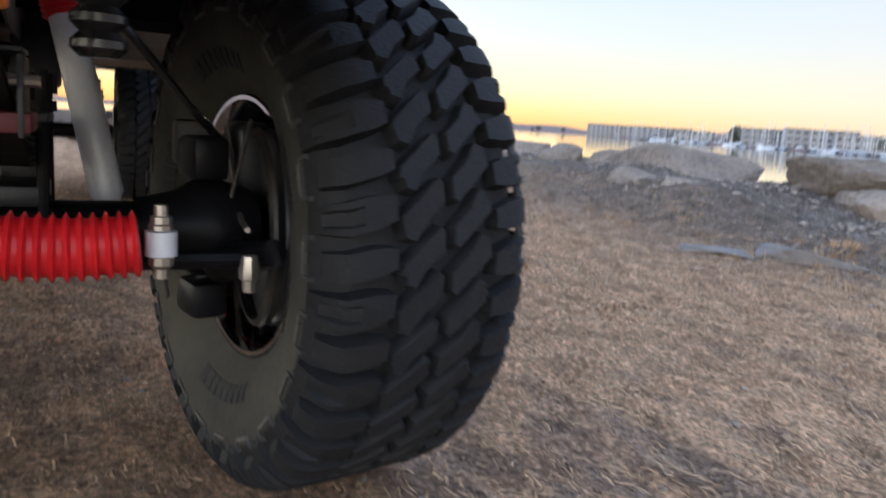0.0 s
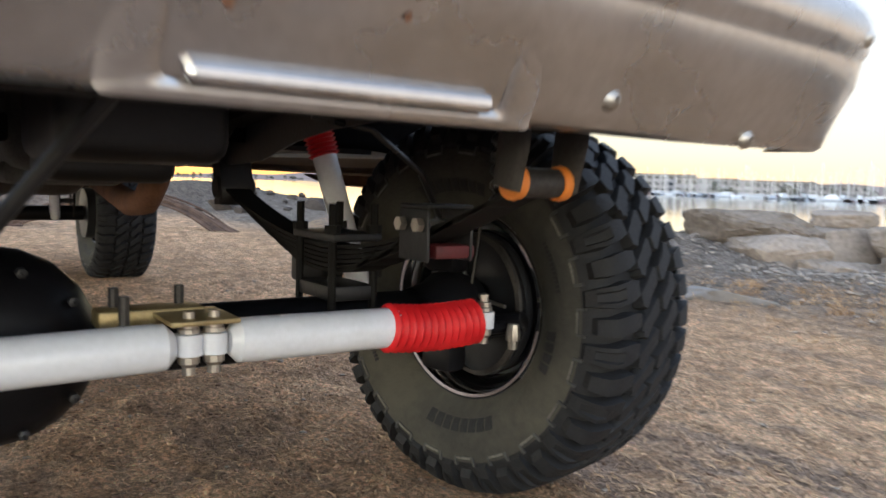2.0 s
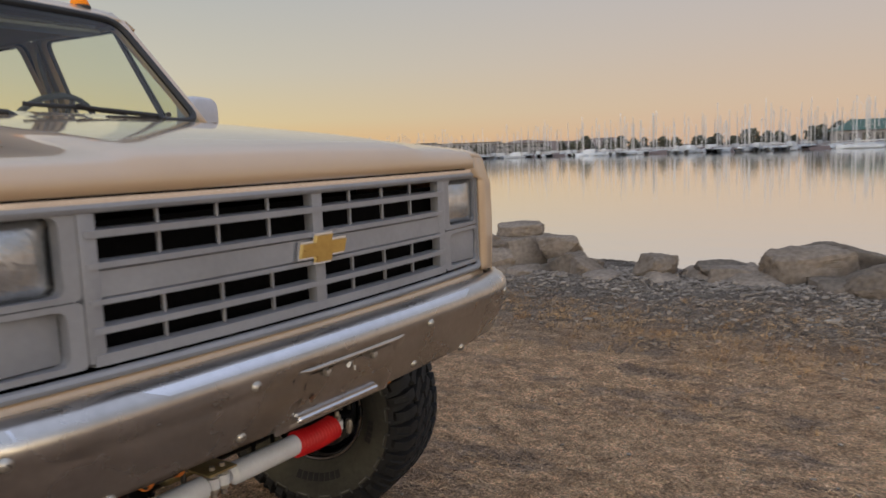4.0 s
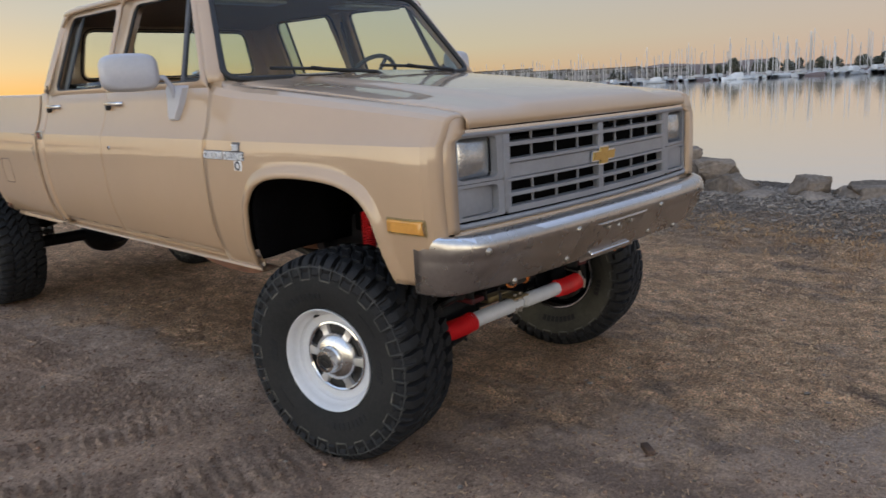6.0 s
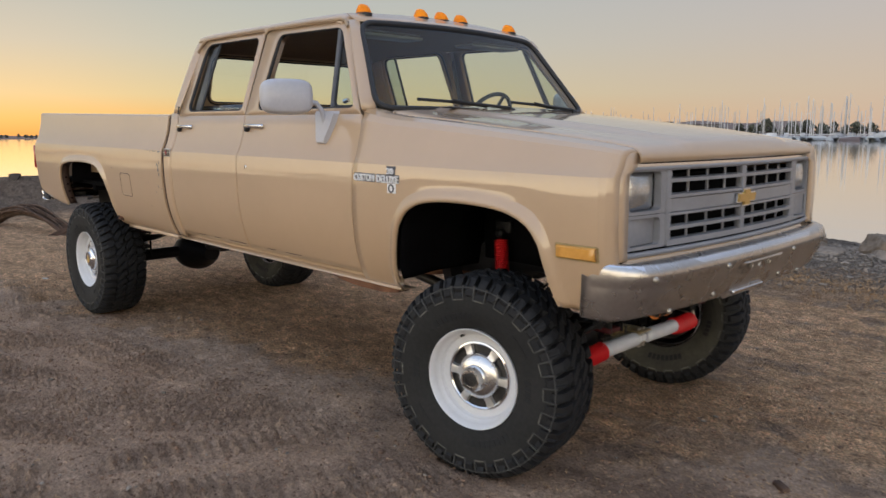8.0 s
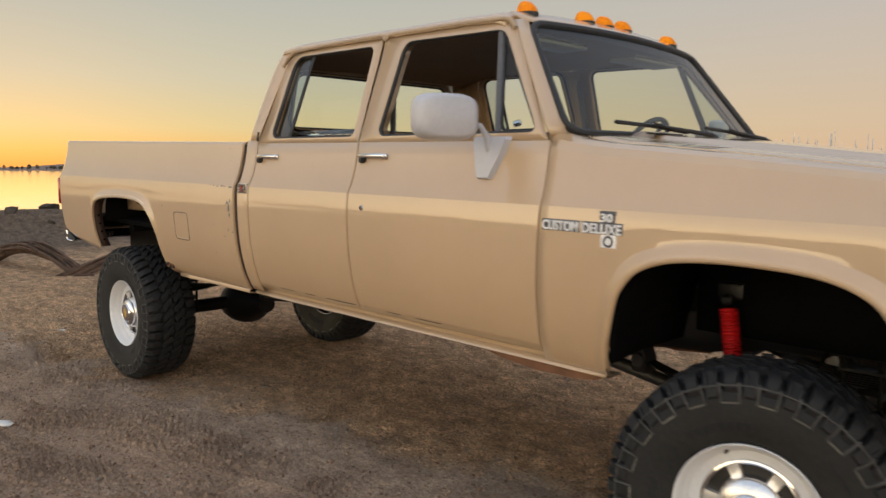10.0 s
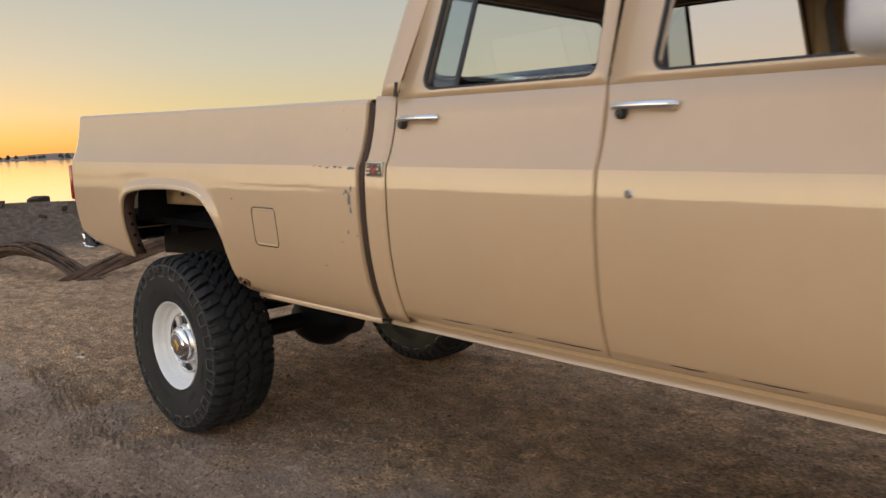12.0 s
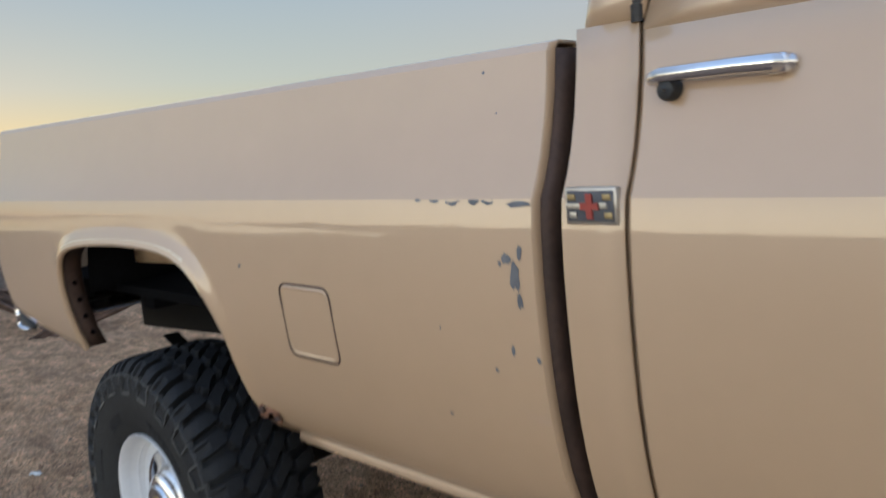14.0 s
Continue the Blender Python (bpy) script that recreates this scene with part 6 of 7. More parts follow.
wf = make_wheel("front_wheel", True)
STEER, KING_Y = 11.5, 0.67


def steered(s):
    """The turn of a front wheel about its king pin."""
    pin = Matrix.Translation((AXLE_F, s * KING_Y, 0))
    return pin @ pose(0, 0, 0, 0, 0, STEER) @ pin.inverted()


wf.matrix_basis = steered(-1) @ pose(AXLE_F, -TREAD_Y, HUB_Z, 0, 20, 0)
copy_thing(wf, steered(1) @ pose(AXLE_F, TREAD_Y, HUB_Z, 0, -35, 180))
wr = make_wheel("rear_wheel", False)
REAR_SIZE = Matrix.Scale(1.05, 4)
wr.matrix_basis = pose(AXLE_R, -TREAD_Y, HUB_Z + 0.022, 0, 74, 0) @ REAR_SIZE
copy_thing(wr, pose(AXLE_R, TREAD_Y, HUB_Z + 0.022, 0, 130, 180) @ REAR_SIZE)

# ---- running gear ----
# front axle
bm = B()
tube(bm, [(AXLE_F, -0.66, HUB_Z), (AXLE_F, 0.66, HUB_Z)], 0.042, 14)
axle = part("front_axle", bm, BLACK_GLOSS, truck, "black front axle with offset differential")
bm = B()
rows = []
for x, r in ((-0.20, 0.05), (-0.15, 0.09), (-0.08, 0.135), (0.0, 0.158), (0.06, 0.155), (0.10, 0.135), (0.135, 0.10), (0.15, 0.05)):
    rows.append([(AXLE_F + x, -0.235 + r * 1.05 * math.cos(a), HUB_Z + r * math.sin(a)) for a in (2 * math.pi * k / 20 for k in range(20))])
vs = grid(bm, rows, wrap=True)
bm.faces.new(vs[0])
bm.faces.new(vs[-1])
dif = part("differential", finish(bm), BLACK_GLOSS, axle, "black differential housing")
for k in range(10):
    a = 2 * math.pi * k / 10
    bm = B()
    rev(bm, [(0.002, 0.016), (0.008, 0.014), (0.009, 0.0)], 6, (AXLE_F + 0.105, -0.235 + 0.14 * math.cos(a), HUB_Z + 0.13 * math.sin(a)), "x")
    part("cover_bolt", bm, BLACK, dif)
for s in (-1, 1):
    bm = B()
    rows = []
    for y, r in ((0.56, 0.050), (0.62, 0.062), (0.655, 0.080), (0.69, 0.080), (0.74, 0.066)):
        rows.append([(AXLE_F + r * math.cos(a), s * y, HUB_Z + r * math.sin(a)) for a in (2 * math.pi * k / 16 for k in range(16))])
    vs = grid(bm, rows, wrap=True)
    bm.faces.new(vs[-1])
    box(bm, (AXLE_F, s * 0.665, HUB_Z + 0.115), (0.09, 0.06, 0.07), 0.012)
    box(bm, (AXLE_F, s * 0.665, HUB_Z - 0.115), (0.09, 0.06, 0.06), 0.012)
    tube(bm, [(AXLE_F + 0.05, s * 0.68, HUB_Z - 0.05), (AXLE_F + 0.12, s * 0.69, HUB_Z - 0.03), (AXLE_F + 0.193, s * 0.706, HUB_Z - 0.012)], [0.035, 0.026, 0.022], 10)
    kn = part("steering_knuckle", finish(bm), BLACK_GLOSS, axle, "black steering knuckle")
    kn.matrix_basis = steered(s)
    bm = B()
    rev(bm, [(0.165, s * 0.765), (0.168, s * 0.775), (0.165, s * 0.785), (0.05, s * 0.785)], 36, (AXLE_F, 0, HUB_Z))
    rev(bm, [(0.165, s * 0.765), (0.05, s * 0.765)], 36, (AXLE_F, 0, HUB_Z))
    part("brake_disc", finish(bm), BRAKE, kn)
    bm = B()
    box(bm, (AXLE_F - 0.10, s * 0.755, HUB_Z + 0.10), (0.10, 0.075, 0.15), 0.02, None, 3)
    part("brake_caliper", bm, BRAKE, kn)
    bm = B()
    tube(bm, [(AXLE_F + 0.03, s * 0.735, HUB_Z + 0.18), (AXLE_F + 0.05, s * 0.70, HUB_Z + 0.05), (AXLE_F + 0.07, s * 0.715, HUB_Z - 0.02)], 0.0035, 6)
    part("brake_line", bm, STEEL_DARK, kn)
    bm = B()
    rev(bm, [(0.002, -0.035), (0.010, -0.033), (0.011, -0.016), (0.015, -0.014), (0.016, -0.002), (0.012, 0.02)], 8, (0.233, s * 0.706, 0.430), "z")
    part("tie_rod_nut", bm, ZINC, kn)
# tie rod behind the axle, drag link, hoses
bm = B()
tube(bm, [(AXLE_F + 0.165, -0.62, 0.440), (AXLE_F + 0.165, 0.70, 0.440)], 0.014, 8)
part("tie_rod", bm, BLACK_GLOSS, axle)

# dual steering stabilizer
stab = empty("steering_stabilizer", None, truck)
stab["label"] = "white twin steering stabilizer with red boots"
SX, SZ = 0.300, 0.487
for s, eye0 in ((1, 0.050), (-1, 0.012)):
    c = 0.031

    def along(d, eye0=eye0, s=s):
        return (SX - 0.010 * max(0, d) / 0.531, eye0 + s * d, SZ - 0.008 * max(0, d) / 0.531)

    bm = B()
    n = 18
    prof = [(0.022, 0.020), (0.036, 0.0345), (0.055, 0.0355), (0.32, 0.0355), (0.335, 0.034)]
    tube(bm, [along(d) for d, _ in prof], [r for _, r in prof], 24)
    part("damper_tube", bm, WHITE_TUBE, stab, "white damper tube")
    bm = B()
    pts, rs = [], []
    for k in range(13):
        d = 0.306 + k * 0.0157
        pts += [along(d), along(d + 0.0055), along(d + 0.0095)]
        rs += [0.0365, 0.0445, 0.0365]
    sag = [Vector(p) - Vector((0, 0, 0.006 * math.sin(math.pi * i / len(pts)))) for i, p in enumerate(pts)]
    tube(bm, sag, rs, 22)
    part("rubber_boot", bm, RED_BOOT, stab, "ribbed red rubber boot", angle=50)
    for d, nm in ((0.0, "inner_eye"), (0.531, "outer_eye")):
        p = along(d)
        bm = B()
        rev(bm, [(0.012, -0.017), (0.0205, -0.016), (0.0205, 0.016), (0.012, 0.017)], 18, p, "z")
        eye_ob = part(nm, bm, WHITE_TUBE, stab, "white mounting eye")
        bm = B()
        rev(bm, [(0.002, 0.052), (0.009, 0.050), (0.009, 0.036), (0.014, 0.035), (0.014, 0.026), (0.016, 0.024), (0.016, 0.018), (0.009, 0.016), (0.009, -0.016), (0.016, -0.018), (0.016, -0.028), (0.010, -0.034), (0.010, -0.046), (0.002, -0.048)], 10, p, "z")
        part("eye_bolt", bm, ZINC, eye_ob)
bm = B()
box(bm, (SX - 0.035, 0.03, SZ + 0.036), (0.13, 0.105, 0.008), 0.003)
box(bm, (SX - 0.10, -0.02, SZ + 0.030), (0.06, 0.16, 0.03), 0.006)
br = part("stabilizer_bracket", bm, GOLD_ZINC, stab, "yellow zinc stabilizer bracket")
for x, y in ((-0.115, -0.07), (-0.115, 0.03), (-0.02, -0.075)):
    bm = B()
    tube(bm, [(SX + x, y, SZ + 0.02), (SX + x, y, SZ + 0.075)], 0.008, 8)
    part("bracket_stud", bm, STEEL_DARK, br)

# leaf springs, shackles, shocks
def spring(x0, xc, x1, zc, z0, z1, y, name, leaves=6, ub=0.075, parent=truck):
    sp = empty(name, None, parent)
    sp["label"] = "black multi-leaf spring pack"
    for k in range(leaves):
        f = 1 - 0.125 * k
        bm = B()
        rows = []
        for t in spread(-1, 1, 17):
            u = t * f
            x = xc + (x1 - xc) * u if u > 0 else xc + (xc - x0) * u
            zz = z1 if u > 0 else z0
            z = zc - k * 0.0095 * (1 - 0.9 * abs(t) ** 4) + (zz - zc) * abs(u) ** 1.8
            rows.append([(x, y - 0.032, z - 0.0035), (x, y + 0.032, z - 0.0035), (x, y + 0.032, z + 0.0035), (x, y - 0.032, z + 0.0035)])
        vs = grid(bm, rows, wrap=True)
        bm.faces.new(vs[0])
        bm.faces.new(vs[-1][::-1])
        part("spring_leaf", finish(bm), SPRING, sp)
    bm = B()
    box(bm, (xc, y, zc + 0.022), (0.19, 0.11, 0.016), 0.004)
    part("spring_plate", bm, BLACK, sp)
    bm = B()
    box(bm, (xc, y, zc - leaves * 0.013 - 0.012), (0.16, 0.10, 0.03), 0.005)
    part("spring_seat", bm, BLACK, sp)
    for dx in (-ub, ub):
        for dy in (-0.046, 0.046):
            bm = B()
            tube(bm, [(xc + dx, y + dy, zc - leaves * 0.013 - 0.12), (xc + dx, y + dy, zc + 0.088)], 0.0085, 8)
            rev(bm, [(0.016, 0.030), (0.016, 0.046)], 6, (xc + dx, y + dy, zc), "z", caps=True)
            part("u_bolt", bm, SPRING, sp)
    return sp


for s in (-1, 1):
    sp = spring(-0.58, AXLE_F - 0.010, 0.637, 0.606, 0.715, 0.738, s * 0.392, "front_leaf_spring")
    bm = B()
    rev(bm, [(0.021, -0.04), (0.021, 0.04)], 16, (0.637, s * 0.392, 0.744), "y", caps=True)
    sh = part("spring_eye", bm, STEEL_DARK, sp)
    for dy in (-0.042, 0.042):
        bm = B()
        rev(bm, [(0.024, dy - 0.008), (0.026, dy), (0.024, dy + 0.008)], 16, (0.637, s * 0.392, 0.744), "y", caps=True)
        part("bushing", bm, ORANGE_BUSH, sh, "orange spring bushing")
        bm = B()
        k = 1.25
        tube(bm, [(0.634, s * 0.392 + dy * k, 0.736), (0.646, s * 0.392 + dy * k, 0.80), (0.654, s * 0.392 + dy * k, 0.86)], [0.030, 0.034, 0.034], 10, squash=0.25)
        part("shackle", bm, STEEL_DARK, sh)
    # shock absorber
    bm = B()
    low, high = Vector((-0.104, s * 0.530, 0.475)), Vector((-0.222, s * 0.424, 0.985))
    d = high - low
    tube(bm, [low + d * t for t in (0.02, 0.05, 0.62, 0.64)], [0.020, 0.028, 0.028, 0.026], 18)
    so = part("front_shock", bm, WHITE_TUBE, truck, "white shock absorber with red boot")
    bm = B()
    pts, rs = [], []
    for k in range(18):
        t = 0.625 + k * 0.0195
        pts += [low + d * t, low + d * (t + 0.009), low + d * (t + 0.016)]
        rs += [0.030, 0.037, 0.030]
    tube(bm, pts, rs, 18)
    part("rubber_boot", bm, RED_BOOT, so, "ribbed red rubber boot", angle=50)
    bm = B()
    rev(bm, [(0.012, -0.03), (0.022, -0.02), (0.022, 0.02), (0.012, 0.03)], 12, tuple(high + Vector((0, 0, 0.02))), "y", caps=True)
    box(bm, tuple(high + Vector((0, -s * 0.03, 0.05))), (0.10, 0.04, 0.06), 0.01)
    part("shock_mount", bm, BLACK, so)
    bm = B()
    box(bm, (AXLE_F - 0.15, s * 0.40, 0.545), (0.06, 0.07, 0.06), 0.01)
    part("bump_pad", bm, BLACK, axle)


# spring hangers and the deep arched web of the frame over the axle
for s in (-1, 1):
    bm = B()
    grid(bm, [[(x - 0.030, s * 0.392 - 0.042, z), (x + 0.030, s * 0.392 - 0.042, z), (x + 0.030, s * 0.392 + 0.042, z), (x - 0.030, s * 0.392 + 0.042, z)] for x, z in ((-0.575, 0.665), (-0.580, 0.72), (-0.600, 0.78), (-0.615, 0.84))], wrap=True)
    rev(bm, [(0.026, -0.05), (0.030, -0.046), (0.030, 0.046), (0.026, 0.05)], 16, (-0.58, s * 0.392, 0.712), "y", caps=True)
    part("spring_hanger", finish(bm), BLACK, truck, "black spring hanger", solid=0.004)
    bm = B()
    web = ((-0.64, 0.775, 0.80), (-0.53, 0.772, 0.858), (-0.43, 0.775, 0.915), (-0.32, 0.780, 0.961), (-0.22, 0.80, 0.994), (-0.12, 0.82, 1.010), (0.05, 0.84, 1.018), (0.30, 0.85, 0.995), (0.50, 0.85, 0.955))
    grid(bm, [[(x, s * 0.355, z1), (x, s * 0.366, z1 + 0.004), (x, s * 0.374, z1 - 0.004), (x, s * 0.370, z1 - 0.03), (x, s * 0.366, z0)] for x, z0, z1 in web])
    part("frame_web", finish(bm), BLACK, truck, "black arched frame web", solid=0.006)
# things hung round the front springs
for s in (-1, 1):
    bm = B()
    pts, rs = [], []
    for k in range(6):
        z = 0.700 + k * 0.026
        pts += [(0.430, s * 0.508, z), (0.430, s * 0.508, z + 0.009), (0.430, s * 0.508, z + 0.017)]
        rs += [0.019, 0.028, 0.028]
    tube(bm, pts, rs, 20)
    part("bump_stop", bm, RUBBER_GLOSS, truck, "black ribbed rubber bump stop")
    bm = B()
    for dy in (-0.043, 0.043):
        box(bm, (0.392, s * 0.392 + dy, 0.655), (0.085, 0.006, 0.085), 0.002)
    box(bm, (0.392, s * 0.392, 0.702), (0.085, 0.092, 0.006), 0.002)
    clamp = part("spring_clamp", bm, BLACK, truck, "black clamp round the front spring leaves")
    bm = B()
    box(bm, (0.375, s * 0.405, 0.628), (0.115, 0.078, 0.022), 0.004)
    part("clamp_pad", bm, RED_DULL, clamp, "dull red pad under the spring clamp")
    for dx in (-0.026, 0.026):
        bm = B()
        tube(bm, [(0.392 + dx, s * 0.335, 0.672), (0.392 + dx, s * 0.450, 0.672)], 0.0065, 8)
        rev(bm, [(0.012, -0.006), (0.012, 0.006)], 6, (0.392 + dx, s * 0.338, 0.672), "y", caps=True)
        part("clamp_bolt", bm, ZINC, clamp)
    bm = B()
    box(bm, (-0.018, s * 0.655, 0.598), (0.072, 0.060, 0.075), 0.008)
    box(bm, (-0.018, s * 0.655, 0.556), (0.012, 0.020, 0.02), 0.003)
    part("caliper_bracket", bm, STEEL_DARK, axle, "dark steel caliper bracket")
    bm = B()
    tube(bm, [(0.10, s * 0.30, 0.86), (0.12, s * 0.42, 0.84), (0.10, s * 0.55, 0.76), (0.05, s * 0.64, 0.66), (0.02, s * 0.70, 0.60)], 0.007, 8)
    part("brake_hose", bm, RUBBER_GLOSS, truck, "black brake hose")
    bm = B()
    tube(bm, [(-0.01, s * 0.705, 0.64), (0.02, s * 0.715, 0.57), (0.07, s * 0.715, 0.50), (0.13, s * 0.712, 0.485), (0.20, s * 0.708, 0.482)], 0.0045, 8)
    part("brake_pipe", bm, ZINC, axle, "thin bright brake pipe")
    bm = B()
    rev(bm, [(0.155, s * 0.742), (0.166, s * 0.746), (0.168, s * 0.752)], 40, (AXLE_F, 0, HUB_Z))
    part("dust_shield_rim", bm, STEEL_DARK, axle)

# frame rails and cross members
for s in (-1, 1):
    bm = B()
    rows = []
    for x, z in ((0.70, 0.90), (0.45, 0.92), (0.0, 0.97), (-0.5, 0.93), (-0.9, 0.86), (-3.4, 0.86), (-3.8, 0.92), (-4.2, 0.98), (-4.7, 0.93), (-5.35, 0.90)):
        yi = float(np.interp(x, [-1.2, -0.5], [0.40, 0.285]))
        rows.append([(x, s * yi, z - 0.075), (x, s * (yi + 0.07), z - 0.075), (x, s * (yi + 0.07), z + 0.075), (x, s * yi, z + 0.075)])
    vs = grid(bm, rows, wrap=True)
    bm.faces.new(vs[0])
    bm.faces.new(vs[-1][::-1])
    part("frame_rail", finish(bm), SPRING, truck, "black ladder frame rail", angle=25)
for x, z, w in ((0.62, 0.85, 0.10), (-0.66, 0.84, 0.12), (-1.7, 0.80, 0.10), (-3.0, 0.82, 0.08), (-5.1, 0.90, 0.08)):
    bm = B()
    box(bm, (x, 0, z), (w, 0.86, 0.07), 0.012)
    part("cross_member", bm, SPRING, truck)
# skid plate behind the bumper, engine pan, gearbox, transfer case
bm = B()
grid(bm, [[(x, y, z + 0.02 * abs(y)) for y in spread(-0.60, 0.60, 9)] for x, z in ((0.80, 0.862), (0.70, 0.845), (0.56, 0.84), (0.48, 0.86))])
part("front_apron", bm, BLACK, truck, solid=0.006)
bm = B()
box(bm, (-0.20, 0.02, 0.86), (0.50, 0.30, 0.20), 0.04, None, 3)
box(bm, (-0.36, 0.02, 0.77), (0.24, 0.26, 0.10), 0.03, None, 3)
part("engine_pan", bm, BLACK, truck, "black engine oil pan")
bm = B()
box(bm, (-0.95, 0.0, 0.86), (0.75, 0.30, 0.24), 0.06, None, 3)
box(bm, (-0.95, 0.0, 0.735), (0.46, 0.28, 0.06), 0.02, None, 2)
part("gearbox", bm, mat("grey_cast", (0.16, 0.16, 0.15), (0.09, 0.09, 0.085), scale=12, rough=0.6, metal=0.4), truck, "grey gearbox with a flat pan")
bm = B()
box(bm, (-1.50, -0.08, 0.80), (0.34, 0.50, 0.28), 0.07, None, 3)
part("transfer_case", bm, STEEL_DARK, truck)
bm = B()
tube(bm, [(-0.20, 0.30, 1.10), (-0.30, 0.24, 0.98), (-0.42, 0.18, 0.85), (-0.50, 0.165, 0.72), (-0.56, 0.16, 0.672), (-0.72, 0.16, 0.66), (-1.4, 0.22, 0.70), (-2.2, 0.30, 0.74)], 0.034, 14)
part("exhaust_pipe", bm, RUST, truck, "rusty brown exhaust pipe")
bm = B()
tube(bm, [(-0.20, -0.30, 1.10), (-0.34, -0.28, 0.95), (-0.50, -0.26, 0.78), (-0.9, -0.26, 0.72), (-2.2, -0.30, 0.74)], 0.032, 12)
part("exhaust_pipe", bm, RUST, truck, "rusty brown exhaust pipe")
bm = B()
tube(bm, [(-1.55, 0.0, 0.74), (-4.0, -0.04, 0.53)], 0.042, 14)
part("drive_shaft", bm, BLACK, truck)
bm = B()
tube(bm, [(-1.40, -0.20, 0.72), (-0.08, -0.235, 0.50)], 0.030, 12)
part("front_drive_shaft", bm, BLACK, truck)
bm = B()
tube(bm, [(0.20, -0.30, 0.60), (0.28, -0.27, 0.62), (0.33, -0.20, 0.72), (0.42, -0.10, 0.86)], 0.012, 8)
part("breather_hose", bm, RUBBER, truck)
bm = B()
box(bm, (0.42, -0.44, 0.86), (0.16, 0.10, 0.16), 0.02)
tube(bm, [(0.42, -0.47, 0.80), (0.42, -0.47, 0.70), (0.38, -0.47, 0.66)], [0.025, 0.022, 0.03], 10)
tube(bm, [(0.38, -0.47, 0.655), (0.22, -0.58, 0.545)], 0.014, 8)
part("steering_box", bm, BLACK, truck)

# rear axle
bm = B()
tube(bm, [(AXLE_R, -0.70, HUB_Z), (AXLE_R, 0.70, HUB_Z)], 0.050, 14)
rax = part("rear_axle", bm, BLACK_GLOSS, truck, "black rear axle")
bm = B()
rows = []
for x, r in ((-0.16, 0.04), (-0.145, 0.11), (-0.10, 0.155), (-0.02, 0.17), (0.06, 0.165), (0.14, 0.12), (0.22, 0.08), (0.28, 0.06)):
    rows.append([(AXLE_R + x, -0.02 + r * 1.2 * math.cos(a), HUB_Z - 0.01 + r * math.sin(a)) for a in (2 * math.pi * k / 20 for k in range(20))])
vs = grid(bm, rows, wrap=True)
bm.faces.new(vs[0])
bm.faces.new(vs[-1])
part("differential", finish(bm), BLACK_GLOSS, rax)
for s in (-1, 1):
    bm = B()
    rev(bm, [(0.03, s * 0.64), (0.17, s * 0.645), (0.175, s * 0.70), (0.16, s * 0.72)], 28, (AXLE_R, 0, HUB_Z))
    part("brake_drum", bm, BRAKE, rax)
    spring(-4.98, AXLE_R, -3.46, 0.650, 0.84, 0.78, s * 0.53, "rear_leaf_spring", 7)
    bm = B()
    low, high = Vector((AXLE_R + s * 0.10, s * 0.46, 0.42)), Vector((AXLE_R + s * 0.30, s * 0.40, 0.90))
    d = high - low
    tube(bm, [low + d * t for t in (0.0, 0.04, 0.55)], [0.018, 0.030, 0.030], 14)
    so = part("rear_shock", bm, WHITE_TUBE, truck, "white rear shock absorber")
    bm = B()
    tube(bm, [low + d * t for t in (0.54, 0.56, 0.98)], [0.03, 0.034, 0.034], 14)
    part("rubber_boot", bm, RED_BOOT, so)

# ---- rocks along the shore ----


def rock(size, seed, pos, name="boulder", label="rough brown shore boulder", spin=0.0, material=None, sub=4, cuts=9, worn=0):
    rnd = random.Random(seed)
    bm = B()
    # a broken block: the hull of a few corners, its edges worn, its faces rough
    for _ in range(cuts + 5):
        p = Vector((rnd.uniform(-1, 1), rnd.uniform(-1, 1), rnd.uniform(-1, 1)))
        p = p / max(abs(c) for c in p) * 0.55 + p.normalized() * 0.42
        bm.verts.new(p)
    hull = bmesh.ops.convex_hull(bm, input=bm.verts[:])
    loose = [g for g in hull["geom_interior"] + hull["geom_unused"] if isinstance(g, bmesh.types.BMVert)]
    bmesh.ops.delete(bm, geom=list(set(loose)), context="VERTS")
    bmesh.ops.dissolve_limit(bm, angle_limit=0.2, verts=bm.verts[:], edges=bm.edges[:])
    bmesh.ops.bevel(bm, geom=bm.edges[:], offset=0.07, segments=2, affect="EDGES", profile=0.6)
    bmesh.ops.triangulate(bm, faces=bm.faces[:])
    for _ in range(sub - 2):
        long_edges = [e for e in bm.edges if e.calc_length() > 0.9 / 2 ** sub * 2]
        bmesh.ops.subdivide_edges(bm, edges=long_edges, cuts=1, use_grid_fill=True)
        bmesh.ops.triangulate(bm, faces=[f for f in bm.faces if len(f.verts) > 4])
    for _ in range(worn):
        bmesh.ops.smooth_vert(bm, verts=bm.verts[:], factor=0.6, use_axis_x=True, use_axis_y=True, use_axis_z=True)
    off = Vector((seed * 1.7, seed * 0.9, seed * 2.3))
    for v in bm.verts:
        q = v.co + off
        ridge = 1 - abs(noise.noise(q * 2.3)) * 2
        v.co *= 1 + 0.07 * noise.noise(q * 1.3) + 0.03 * ridge + 0.05 * noise.noise(q * 4.1) + 0.032 * noise.noise(q * 9.3) + 0.018 * noise.noise(q * 19.0)
        if v.co.length > 1.42:
            v.co *= 1.42 / v.co.length
        v.co *= 0.84
    bmesh.ops.scale(bm, vec=size, verts=bm.verts)
    bmesh.ops.rotate(bm, matrix=Matrix.Rotation(spin, 3, "Z"), verts=bm.verts)
    ob = part(name, bm, material or ROCK, None, angle=28)
    ob.location = pos
    return tagged(ob, label, "boulder", "boulders along the shore")


